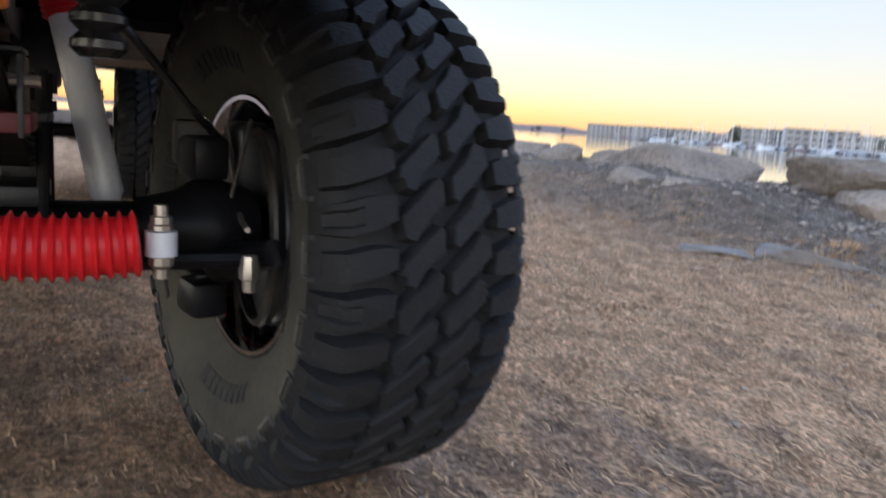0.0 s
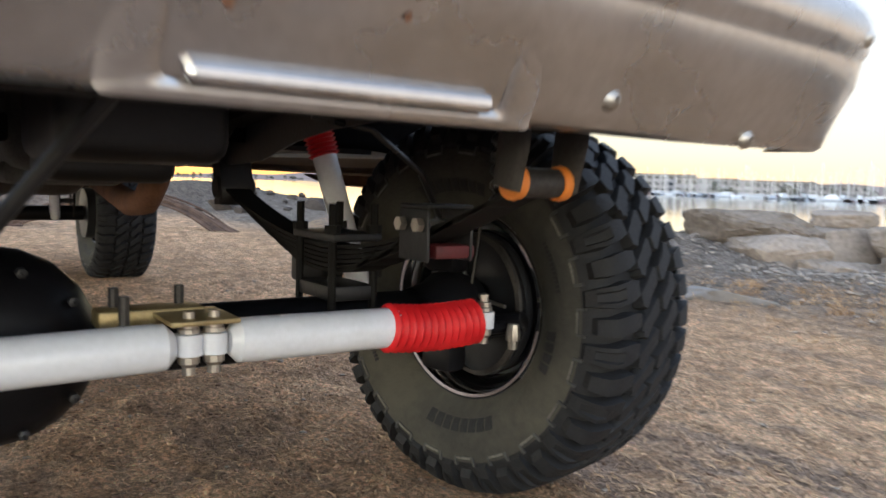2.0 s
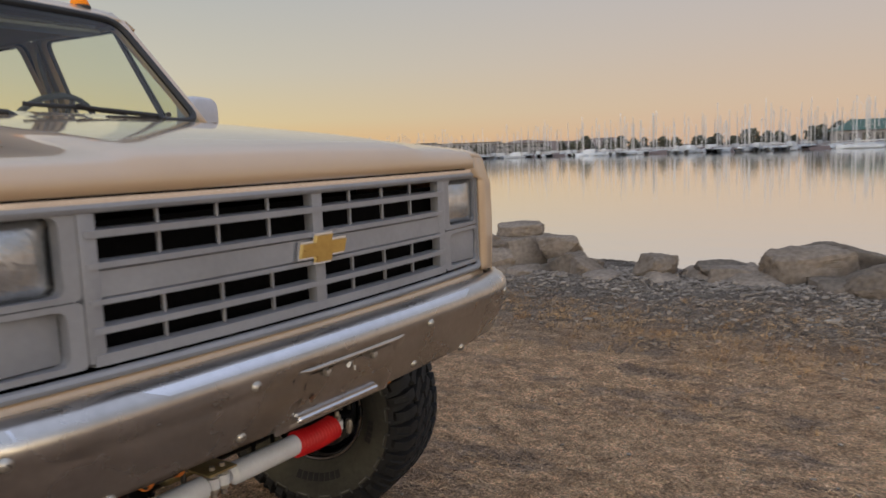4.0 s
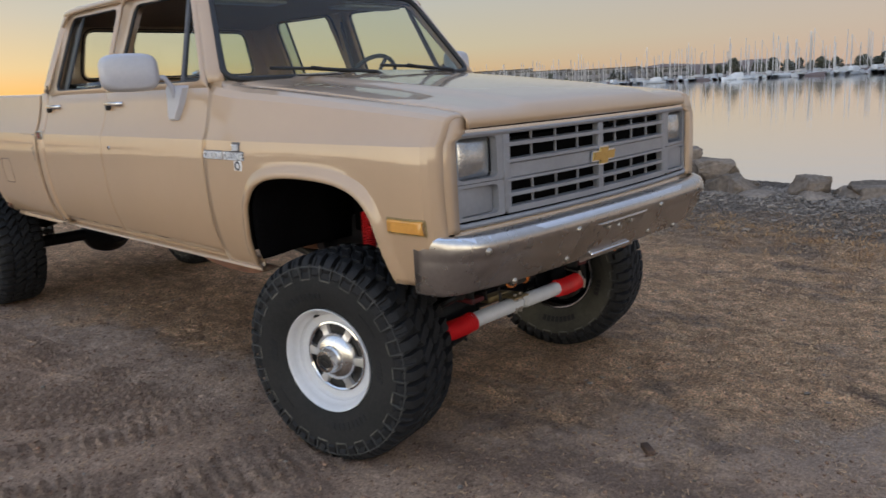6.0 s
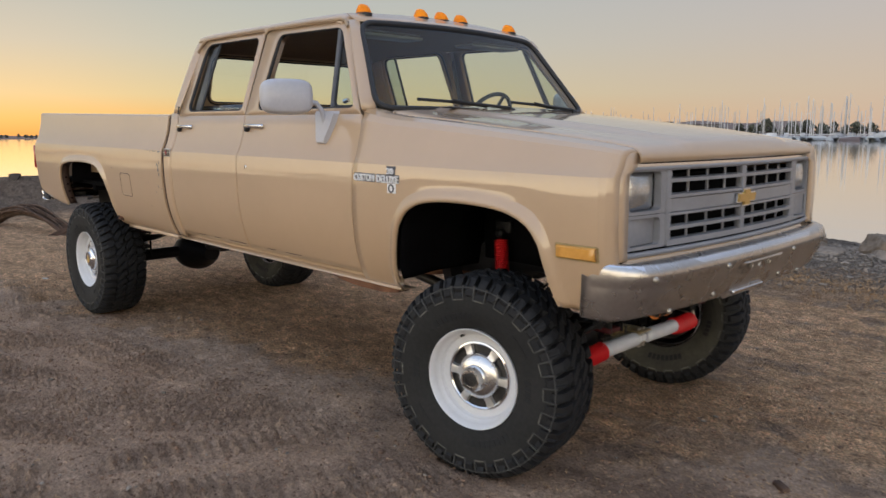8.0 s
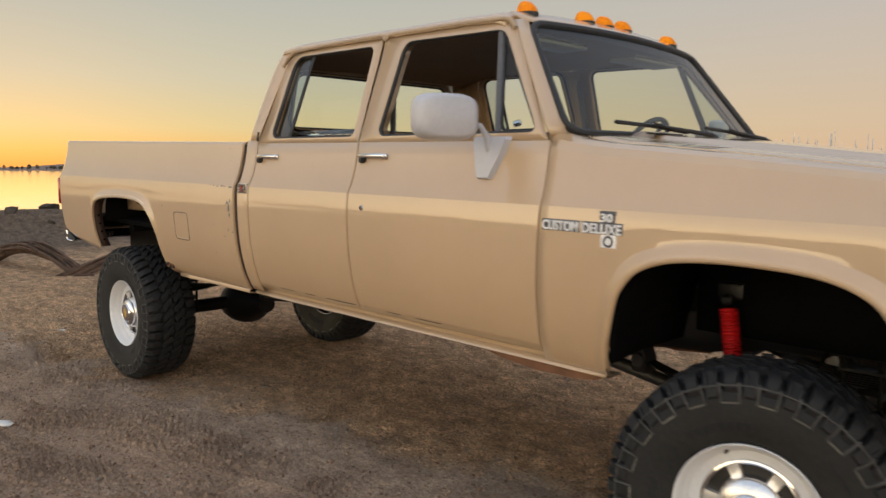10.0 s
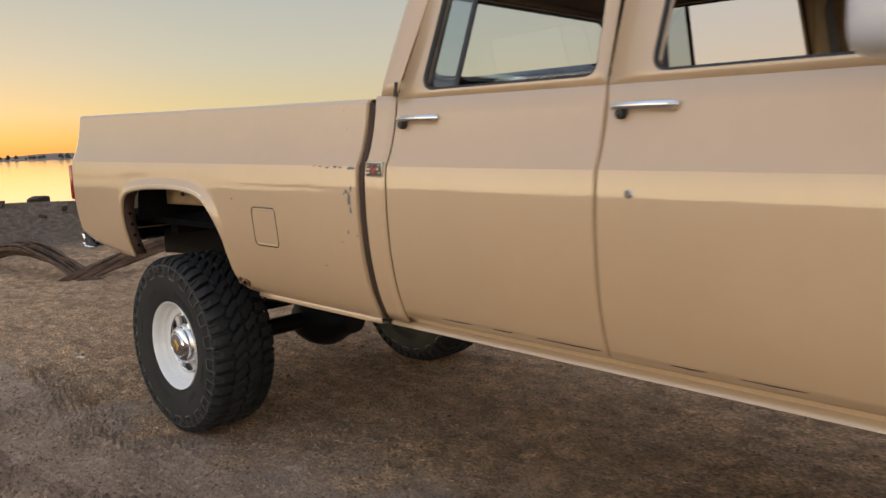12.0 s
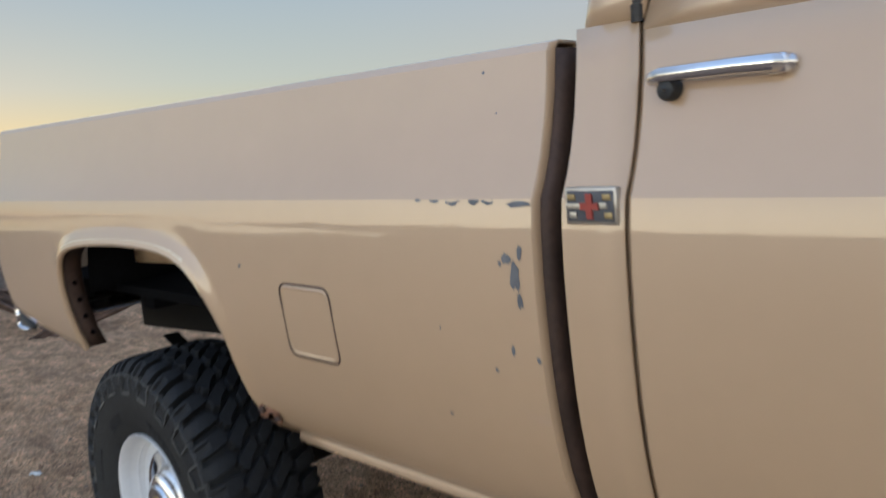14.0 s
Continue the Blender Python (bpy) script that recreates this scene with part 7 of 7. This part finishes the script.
BOULDERS = [((1.10, 0.62, 0.36), (-4.40, 5.60, 0.34), 0.35), ((0.80, 0.50, 0.26), (-2.62, 5.92, 0.44), 0.25), ((0.62, 0.45, 0.30), (-2.25, 5.72, 0.20), 0.5),
            ((0.40, 0.32, 0.26), (-3.55, 5.10, 0.20), 0.9), ((0.55, 0.40, 0.32), (-4.15, 4.98, 0.18), 2.1), ((0.62, 0.45, 0.34), (-6.10, 5.30, 0.30), 0.3), ((0.50, 0.36, 0.28), (-5.35, 4.70, 0.16), 1.3),
            ((0.36, 0.30, 0.13), (-2.05, 6.48, 0.56), 0.35), ((0.60, 0.45, 0.42), (-2.00, 6.35, 0.20), 0.6), ((0.36, 0.30, 0.18), (-1.45, 6.30, 0.40), 0.2), ((0.46, 0.36, 0.26), (-1.30, 6.15, 0.12), 1.2),
            ((0.36, 0.32, 0.22), (-0.95, 5.95, 0.20), 0.3), ((0.42, 0.32, 0.18), (-0.72, 5.72, 0.10), 1.7), ((0.27, 0.28, 0.27), (-0.27, 5.95, 0.20), 1.2), ((0.18, 0.18, 0.12), (0.05, 6.10, 0.20), 0.7),
            ((0.44, 0.34, 0.16), (0.42, 6.02, 0.24), 0.2), ((0.50, 0.36, 0.24), (0.72, 5.62, 0.12), -0.2), ((0.54, 0.42, 0.32), (1.10, 5.90, 0.28), 0.3), ((0.70, 0.46, 0.34), (1.45, 6.30, 0.26), 0.1),
            ((0.66, 0.50, 0.38), (1.85, 5.55, 0.20), -0.2), ((0.55, 0.42, 0.34), (2.65, 5.45, 0.22), 0.6), ((0.50, 0.42, 0.32), (2.35, 6.05, 0.26), 1.1),
            ((0.85, 0.6, 0.40), (-7.7, 5.7, 0.22), 0.3), ((0.75, 0.55, 0.40), (-8.8, 6.0, 0.15), 2.2), ((0.45, 0.36, 0.26), (-3.15, 5.45, 0.20), 2.6), ((0.60, 0.42, 0.30), (-5.2, 5.55, 0.30), 1.0), ((0.34, 0.28, 0.20), (-1.75, 5.70, 0.10), 0.4)]
for k, (size, pos, spin) in enumerate(BOULDERS):
    rock(size, 11 + k * 3, (pos[0], pos[1], pos[2] - 0.035), spin=spin, sub=5, worn=9 if pos[0] < -2.1 or pos[0] > 0.2 else 4)
rnd = random.Random(31)
for k in range(22):
    x = rnd.uniform(-1.9, 3.4)
    r = rnd.uniform(0.22, 0.42)
    rock((r, r * rnd.uniform(0.6, 0.9), r * rnd.uniform(0.5, 0.75)), 500 + k * 7, (x, 5.62 + 0.45 * rnd.random() - (0.18 * x if x > 0 else 0.0), 0.10 + 0.08 * rnd.random()), spin=rnd.uniform(0, 3.1), sub=4, worn=3)
rnd = random.Random(21)
for (ax, ay), (bx, by) in zip(SHORE[1:13], SHORE[2:14]):
    length = math.hypot(bx - ax, by - ay)
    for k in range(int(min(length, 24) / (0.34 if ax < -9 else 0.62))):
        t = rnd.random()
        out = rnd.choice((-1.2, -0.4, 0.3, 0.9, 1.6, 2.4)) + rnd.uniform(-0.3, 0.3)
        if ax < -9:
            out = rnd.uniform(-2.4, 0.9)
        if ax > -9 and out < 0:
            out += 2.4
        nx_, ny_ = (by - ay) / length, -(bx - ax) / length
        x, y = ax + (bx - ax) * t + nx_ * out, ay + (by - ay) * t + ny_ * out
        far = x < -8 or x > 4
        if not far and out < 0.9:
            continue
        r = rnd.choice((0.10, 0.14, 0.20, 0.34)) * rnd.uniform(0.85, 1.15) if x < -8 else rnd.uniform(0.35, 0.80) * (1.15 if far else 0.9)
        z = float(ground_height(np.array([x]), np.array([y]))[0]) + r * (0.16 if x < -8 else 0.08)
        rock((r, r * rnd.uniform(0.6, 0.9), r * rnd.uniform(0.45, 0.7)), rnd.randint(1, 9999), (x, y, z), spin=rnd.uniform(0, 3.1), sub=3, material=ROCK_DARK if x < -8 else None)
ob = rock((0.40, 0.24, 0.13), 404, (-1.52, 4.10, 0.03), "slab", "pale flat stone slab in the grass", 0.35, SLAB, 4, 4)
ob["category"] = "slab"
ob = rock((0.34, 0.17, 0.045), 407, (-1.92, 3.82, 0.02), "slab", "low grey stone showing through the grass", 0.2, SLAB, 4, 4)
ob["category"] = "slab"

# gravel on the shelf, one sheet of many stones
rnd = random.Random(5)
verts, faces = [], []
ICO = [(0, 0, 1), (0.89, 0, 0.45), (0.28, 0.85, 0.45), (-0.72, 0.53, 0.45), (-0.72, -0.53, 0.45), (0.28, -0.85, 0.45), (0.72, 0.53, -0.45), (-0.28, 0.85, -0.45), (-0.89, 0, -0.45), (-0.28, -0.85, -0.45), (0.72, -0.53, -0.45)]
ICO_F = [(0, 1, 2), (0, 2, 3), (0, 3, 4), (0, 4, 5), (0, 5, 1), (1, 6, 2), (2, 7, 3), (3, 8, 4), (4, 9, 5), (5, 10, 1), (2, 6, 7), (3, 7, 8), (4, 8, 9), (5, 9, 10), (1, 10, 6)]


def scatter(n, place, size_of, squash=0.6):
    vs, fs = [], []
    spots_ = [place() for _ in range(n)]
    heights = ground_height(np.array([p[0] for p in spots_]), np.array([p[1] for p in spots_]))
    for (x, y), z in zip(spots_, heights.tolist()):
        r = size_of()
        a, base = rnd.uniform(0, 6.28), len(vs)
        sx, sy = r * rnd.uniform(0.7, 1.3), r * rnd.uniform(0.6, 1.1)
        for px, py, pz in ICO:
            j = rnd.uniform(0.8, 1.2)
            u, v = px * sx * j, py * sy * j
            vs.append((x + u * math.cos(a) - v * math.sin(a), y + u * math.sin(a) + v * math.cos(a), z + r * squash * (pz * j * 0.8 + 0.2)))
        fs += [tuple(base + i for i in f) for f in ICO_F]
    return vs, fs


def stuff(name, vs, fs, material, label, category, smooth=False):
    me = bpy.data.meshes.new(name)
    me.from_pydata(vs, [], fs)
    me.materials.append(material)
    if smooth:
        me.polygons.foreach_set("use_smooth", [True] * len(me.polygons))
    return tagged(new(name, me), label, category, kind="stuff")


def on_shelf():
    x = rnd.uniform(-8, 4.5) if rnd.random() < 0.35 else rnd.uniform(-2.2, 4.5)
    edge = np.interp(x, [p[0] for p in SHORE[::-1]], [p[1] for p in SHORE[::-1]])
    return x, edge - abs(rnd.gauss(0, 0.75)) + 0.2


vs, fs = scatter(13000, on_shelf, lambda: min(0.05, 0.006 + abs(rnd.gauss(0, 0.011))))
stuff("gravel", vs, fs, GRAVEL, "loose grey gravel below the boulders", "gravel")
vs, fs = scatter(1500, lambda: (rnd.uniform(-7, 2.6), rnd.uniform(-3.2, 3.8)), lambda: min(0.022, 0.004 + abs(rnd.gauss(0, 0.005))))
stuff("pebbles", vs, fs, GRAVEL, "small pebbles strewn over the dirt", "pebbles")


def straw_field(n, place, long, lift, w=0.0016):
    vs, fs = [], []
    pts = [place() for _ in range(n)]
    zs = ground_height(np.array([p[0] for p in pts]), np.array([p[1] for p in pts]))
    for (x, y), z in zip(pts, zs):
        a, ln, up = rnd.uniform(0, 6.28), long * rnd.uniform(0.4, 1.5), abs(rnd.gauss(0, lift))
        dx, dy = math.cos(a), math.sin(a)
        b = len(vs)
        ww = w * rnd.uniform(0.6, 1.6)
        z = float(z) + 0.002
        bend = rnd.uniform(-0.3, 0.3)
        mx, my = x + dx * ln * 0.5 - dy * ln * bend * 0.4, y + dy * ln * 0.5 + dx * ln * bend * 0.4
        ex, ey = x + dx * ln, y + dy * ln
        for px, py, pz in ((x, y, z), (mx, my, z + up * 0.8), (ex, ey, z + up * 0.5 + 0.001)):
            vs += [(px - dy * ww, py + dx * ww, pz), (px + dy * ww, py - dx * ww, pz + 0.001)]
        fs += [(b, b + 1, b + 3, b + 2), (b + 2, b + 3, b + 5, b + 4)]
    return vs, fs


def in_straw():
    while True:
        x, y = rnd.uniform(-9, 3.2), rnd.uniform(-3.0, 4.9)
        keep = np.interp(y - 0.12 * x, [-2, -1.2, 0.2, 1.5], [0.10, 0.14, 0.55, 1.0])
        lump = 0.5 + 0.5 * math.sin(x * 2.1 + 3 * math.sin(y * 1.3)) * math.sin(y * 2.7 + 2 * math.sin(x * 0.9))
        if rnd.random() < keep * (0.35 + 0.65 * lump):
            return x, y


vs, fs = scatter(24000, lambda: (rnd.uniform(-6.5, 2.6), rnd.triangular(-3.3, 1.6, -1.9)), lambda: min(0.020, 0.002 + abs(rnd.gauss(0, 0.004))), 0.75)
stuff("dirt_clods", vs, fs, CLOD, "crumbled clods of brown dirt", "dirt")
vs, fs = straw_field(165000, in_straw, 0.024, 0.006, 0.0010)
stuff("straw_litter", vs, fs, STRAW, "flattened dry straw over the dirt", "straw")

# dry tufts at the edge of the gravel
tv, tf = [], []
for _ in range(900):
    x = rnd.uniform(-8, 4)
    edge = np.interp(x, [p[0] for p in SHORE[::-1]], [p[1] for p in SHORE[::-1]])
    y = edge - rnd.gauss(1.75, 0.28)
    if rnd.random() < 0.08:
        y = rnd.uniform(2.2, 4)
    if x < -1.8 and rnd.random() < 0.85:
        continue
    z = float(ground_height(np.array([x]), np.array([y]))[0])
    for _ in range(rnd.randint(8, 22)):
        a, ln, lean = rnd.uniform(0, 6.28), rnd.uniform(0.02, 0.075), rnd.uniform(0.7, 1.8)
        dx, dy, b = math.cos(a), math.sin(a), len(tv)
        ox, oy = x + rnd.gauss(0, 0.04), y + rnd.gauss(0, 0.04)
        for t, w in ((0, 0.0018), (0.6, 0.0014), (1.0, 0.0003)):
            px, py, pz = ox + dx * ln * lean * t * t, oy + dy * ln * lean * t * t, z + ln * t * (1 - 0.35 * t * lean)
            tv += [(px - dy * w, py + dx * w, pz), (px + dy * w, py - dx * w, pz)]
        tf += [(b, b + 1, b + 3, b + 2), (b + 2, b + 3, b + 5, b + 4)]
stuff("dry_tufts", tv, tf, TUFT, "short tufts of dry golden grass", "grass")

# two sprung bundles of old cable behind the truck
for bundle, (ends, label) in enumerate((([(-12.6, 0.30, 0.0), (-11.9, 0.40, 0.27), (-11.1, 0.50, 0.38), (-10.4, 0.62, 0.26), (-9.75, 0.74, 0.02)], "arched bundle of old brown cables on the dirt"),
                                        ([(-9.85, 0.60, 0.02), (-9.75, 1.0, 0.20), (-9.60, 1.6, 0.40), (-9.30, 2.2, 0.46), (-8.8, 2.7, 0.30), (-8.25, 3.05, 0.02)], "second arched bundle of old brown cables"))):
    thing = tagged(empty("cable_bundle", Matrix.Translation(ends[0])), label, "cables", "old cables on the dirt")
    for k in range(18):
        oy, oz = rnd.gauss(0, 0.07), rnd.uniform(-0.13, 0.06)
        pts = []
        for i in range(25):
            t = i / 24 * (len(ends) - 1)
            j = min(int(t), len(ends) - 2)
            f = t - j
            p0, p1, p2, p3 = (Vector(ends[max(0, min(len(ends) - 1, j + d))]) for d in (-1, 0, 1, 2))
            p = 0.5 * ((2 * p1) + (p2 - p0) * f + (2 * p0 - 5 * p1 + 4 * p2 - p3) * f * f + (3 * p1 - p0 - 3 * p2 + p3) * f * f * f)
            u = math.sin(math.pi * i / 24)
            pts.append(p + Vector((oy * 0.5, oy + 0.02 * math.sin(i * 0.5 + k), max(0.012, p.z + oz * u) - p.z)) - Vector(ends[0]))
        bm = B()
        tube(bm, pts, rnd.uniform(0.011, 0.021), 7)
        part("cable", bm, CABLE, thing)
# litter
for x, y, w, name, label in ((-6.2, -0.76, 0.05, "paper_scrap", "small white paper scrap on the dirt"), (-3.74, -1.93, 0.11, "paper_scrap", "crumpled white paper scrap on the dirt")):
    bm = B()
    grid(bm, [[(x + w * (i - 2) / 3, y + w * 0.4 * (j - 1) / 2 + 0.3 * w * (i - 2) / 3, float(ground_height(x, y)) + 0.006 + 0.006 * ((i * 7 + j * 5) % 3)) for j in range(4)] for i in range(5)])
    tagged(part(name, bm, PAPER, None, solid=0.002), label, "litter")
bm = B()
box(bm, (0, 0, 0.012), (0.035, 0.085, 0.024), 0.006)
ob = tagged(part("wood_chip", bm, CABLE), "small brown wood chip on the dirt", "litter")
ob.matrix_basis = pose(1.08, -0.135, float(ground_height(1.08, -0.135)), 0, 0, 50)

# ---- far shore: boats, trees, buildings ----
rnd = random.Random(77)


def boat(length, mast_h, sail):
    thing = empty("sailing_boat" if mast_h else "motor_boat")
    bm = B()
    rows = []
    for t in spread(-1, 1, 11):
        w = length * 0.15 * (1 - max(0, t) ** 2.2) * (1 - 0.25 * max(0, -t) ** 2)
        sheer = 0.9 + 0.35 * max(0, t) ** 2
        rows.append([(t * length / 2, -w, sheer), (t * length / 2, -w * 0.85, 0.3), (t * length / 2, 0, -0.3), (t * length / 2, w * 0.85, 0.3), (t * length / 2, w, sheer), (t * length / 2, 0, sheer + 0.06)])
    grid(bm, rows, wrap=True)
    part("hull", finish(bm), HULL, thing)
    bm = B()
    rows = []
    hgt = 0.55 if mast_h else 1.6
    for t, f in ((-0.32, 0.2), (-0.28, 1), (0.0, 1), (0.16, 0.6), (0.24, 0.05)):
        w = length * 0.09
        rows.append([(t * length, -w, 0.95), (t * length, -w * 0.8, 0.95 + hgt * f), (t * length, w * 0.8, 0.95 + hgt * f), (t * length, w, 0.95)])
    vs = grid(bm, rows)
    part("cabin", finish(bm), HULL, thing)
    if mast_h:
        bm = B()
        tube(bm, [(length * 0.08, 0, 0.9), (length * 0.08, 0, mast_h)], [0.16, 0.12], 6)
        ms = part("mast", bm, MAST, thing)
        bm = B()
        tube(bm, [(length * 0.08, -0.8, mast_h * 0.6), (length * 0.08, 0.8, mast_h * 0.6)], 0.05, 4)
        part("spreader", bm, MAST, ms)
        bm = B()
        tube(bm, [(length * 0.08, 0, 1.9), (-length * 0.34, 0, 1.95)], [0.10, 0.20] if sail else 0.08, 6)
        part("boom", bm, MAST, thing)
        bm = B()
        for x in (length * 0.5, -length * 0.48):
            tube(bm, [(x, 0, 1.1), (length * 0.08, 0, mast_h - 0.2)], 0.035, 3)
        part("stay", bm, MAST, thing)
    return thing


kinds = [boat(9, 11.5, True), boat(11, 13.5, True), boat(8, 9.5, False), boat(12, 15, True), boat(9, 0, False)]
homes = []
for k in range(330):
    az = 84 + 60 * ((k + rnd.uniform(-0.4, 0.4)) / 330)
    homes.append((az, rnd.uniform(-14, 40)))
used = [0] * len(kinds)
for az, out in homes:
    i = rnd.choices(range(5), (4, 3, 4, 2, 3))[0]
    p = far_point(az, out if az < 138 else out * 2, WATER_Z)
    m = pose(*p, 0, 0, rnd.choice((az, az + 90, az + 12, az - 20)) + rnd.uniform(-8, 8))
    if not used[i]:
        used[i] = 1
        thing = kinds[i]
        thing.matrix_basis = m
        tagged(thing, "moored white sailing boat with bare mast" if i < 4 else "moored white motor boat", "boat", "boats in the far marina")
    else:
        copy_thing(kinds[i], m)


def tree(seed, h, w):
    r = random.Random(seed)
    thing = empty("tree")
    bm = B()
    tube(bm, [(0, 0, 0), (0.1, 0, h * 0.3), (0, 0.1, h * 0.6), (0.1, 0, h * 0.85)], [h * 0.035, h * 0.028, h * 0.018, h * 0.006], 6)
    for k in range(5):
        a, z = r.uniform(0, 6.28), h * r.uniform(0.25, 0.55)
        tube(bm, [(0, 0, z), (w * 0.25 * math.cos(a), w * 0.25 * math.sin(a), z + h * 0.14), (w * 0.42 * math.cos(a), w * 0.42 * math.sin(a), z + h * 0.22)], [h * 0.014, h * 0.010, h * 0.004], 5)
    part("trunk", bm, BARK, thing)
    bm = B()
    for _ in range(120):
        a, zz = r.uniform(0, 6.28), r.uniform(0.2, 1.0)
        rr = w * 0.5 * math.sin(math.pi * min(1, zz * 0.9 + 0.08)) ** 0.7 * math.sqrt(r.random()) * r.uniform(0.7, 1.15)
        s = w * r.uniform(0.05, 0.11)
        m = Matrix.Translation((rr * math.cos(a), rr * math.sin(a), h * (0.12 + 0.86 * zz))) @ Euler((r.uniform(0, 3), r.uniform(0, 3), 0)).to_matrix().to_4x4() @ Matrix.Diagonal((s * r.uniform(0.8, 1.5), s * r.uniform(0.7, 1.2), s * r.uniform(0.5, 0.9), 1))
        bmesh.ops.create_icosphere(bm, subdivisions=1, radius=1.0, matrix=m)
    for v in bm.verts:
        v.co += noise.noise_vector(v.co * 1.7) * w * 0.03
    part("crown", bm, LEAF, thing, angle=80)
    return thing


trees = [tree(1, 7, 7), tree(2, 9, 8), tree(3, 6, 8), tree(4, 8, 6)]
first = [True] * 4
spots = []
for k in range(150):
    az = 80 + 62 * rnd.random()
    spots.append((az, rnd.uniform(24, 70), rnd.uniform(0.42, 0.75)))
for az, s_ in ((112.6, 0.8), (94.8, 1.0), (97.2, 0.85), (101, 0.7), (134.2, 1.5), (133.6, 1.2), (104.5, 0.65), (90.2, 1.15), (89.4, 1.0), (107, 0.65), (110, 0.7), (95.6, 0.9)):
    spots.append((az, 28, s_))
for k in range(70):
    spots.append((146 + 30 * rnd.random(), rnd.uniform(15, 120), rnd.uniform(0.45, 0.95)))
for az, out, sc in spots:
    i = rnd.randint(0, 3)
    m = Matrix.Translation(far_point(az, out, WATER_Z + 1.0)) @ pose(0, 0, 0, 0, 0, rnd.uniform(0, 360)) @ Matrix.Scale(sc, 4)
    if first[i]:
        first[i] = False
        trees[i].matrix_basis = m
        tagged(trees[i], "dark leafy tree on the far shore", "tree", "trees on the far shore")
    else:
        t_ = copy_thing(trees[i], Matrix())
        t_.matrix_basis = m
# trees behind the path, which the paint mirrors
for k in range(60):
    a = radians(192 + 156 * (k + rnd.random()) / 60)
    d = rnd.uniform(75, 120)
    t_ = copy_thing(trees[k % 4], Matrix())
    t_.matrix_basis = Matrix.Translation((d * math.cos(a), d * math.sin(a), -0.3)) @ pose(0, 0, 0, 0, 0, rnd.uniform(0, 360)) @ Matrix.Scale(rnd.choice((0.16, 0.2, 0.26, 0.36)) * rnd.uniform(0.85, 1.15), 4)
    t_["label"], t_["group"] = "dark leafy tree at the edge of the field", "trees round the field"


def building(w, d, h, storeys, bays, hipped=False):
    thing = empty("building")
    bm = B()
    box(bm, (0, 0, h / 2), (w, d, h))
    part("wall", bm, FACADE, thing)
    bm = B()
    if hipped:
        eaves = [(-w / 2 - 1, -d / 2 - 1, h), (w / 2 + 1, -d / 2 - 1, h), (w / 2 + 1, d / 2 + 1, h), (-w / 2 - 1, d / 2 + 1, h)]
        ridge = [(-w / 2 + d / 2, 0, h + 3.2), (w / 2 - d / 2, 0, h + 3.2)]
        vs = [bm.verts.new(p) for p in eaves + ridge]
        for f in ((0, 1, 5, 4), (1, 2, 5), (2, 3, 4, 5), (3, 0, 4), (0, 3, 2, 1)):
            bm.faces.new([vs[q] for q in f])
    else:
        box(bm, (0, 0, h + 0.2), (w + 0.8, d + 0.8, 0.4))
    part("roof", bm, GREEN_ROOF if hipped else BARK, thing)
    bm = B()
    box(bm, (0, 0, 0), (w / bays * 0.62, 0.16, h / storeys * 0.5))
    pane = part("window", bm, PANE, thing)
    for i in range(bays):
        for j in range(storeys):
            for s in (-1, 1):
                ob = pane if (i, j, s) == (0, 0, -1) else new("window", pane.data)
                ob.parent = thing
                ob.location = (-w / 2 + (i + 0.5) * w / bays, s * (d / 2 + 0.03), (j + 0.55) * h / storeys)
    return thing


for az, out, w, d, h, st, bays in ((142.6, 20, 46, 14, 9.5, 3, 12), (139.2, 22, 40, 14, 8.5, 3, 10), (131.6, 34, 36, 14, 9.5, 3, 10), (128.9, 34, 34, 14, 10, 3, 9), (125.8, 40, 30, 13, 8, 2, 8), (121.4, 40, 34, 13, 7, 2, 8), (137.0, 30, 26, 12, 7, 2, 7), (117.5, 36, 24, 12, 5.5, 2, 6)):
    th = building(w, d, h, st, bays)
    th.matrix_basis = Matrix.Translation(far_point(az, out, WATER_Z + 0.8)) @ pose(0, 0, 0, 0, 0, az - 90 + rnd.uniform(-10, 10))
    tagged(th, "low grey flat-roofed building beside the marina", "building", "buildings on the far shore")
for az, out, w, d, h in ((93.4, 24, 24, 11, 4.2), (89.8, 26, 20, 11, 5.0)):
    th = building(w, d, h, 1, 7, True)
    th.matrix_basis = Matrix.Translation(far_point(az, out, WATER_Z + 0.8)) @ pose(0, 0, 0, 0, 0, az - 82)
    tagged(th, "low harbour building with a green hipped roof", "building", "buildings on the far shore")
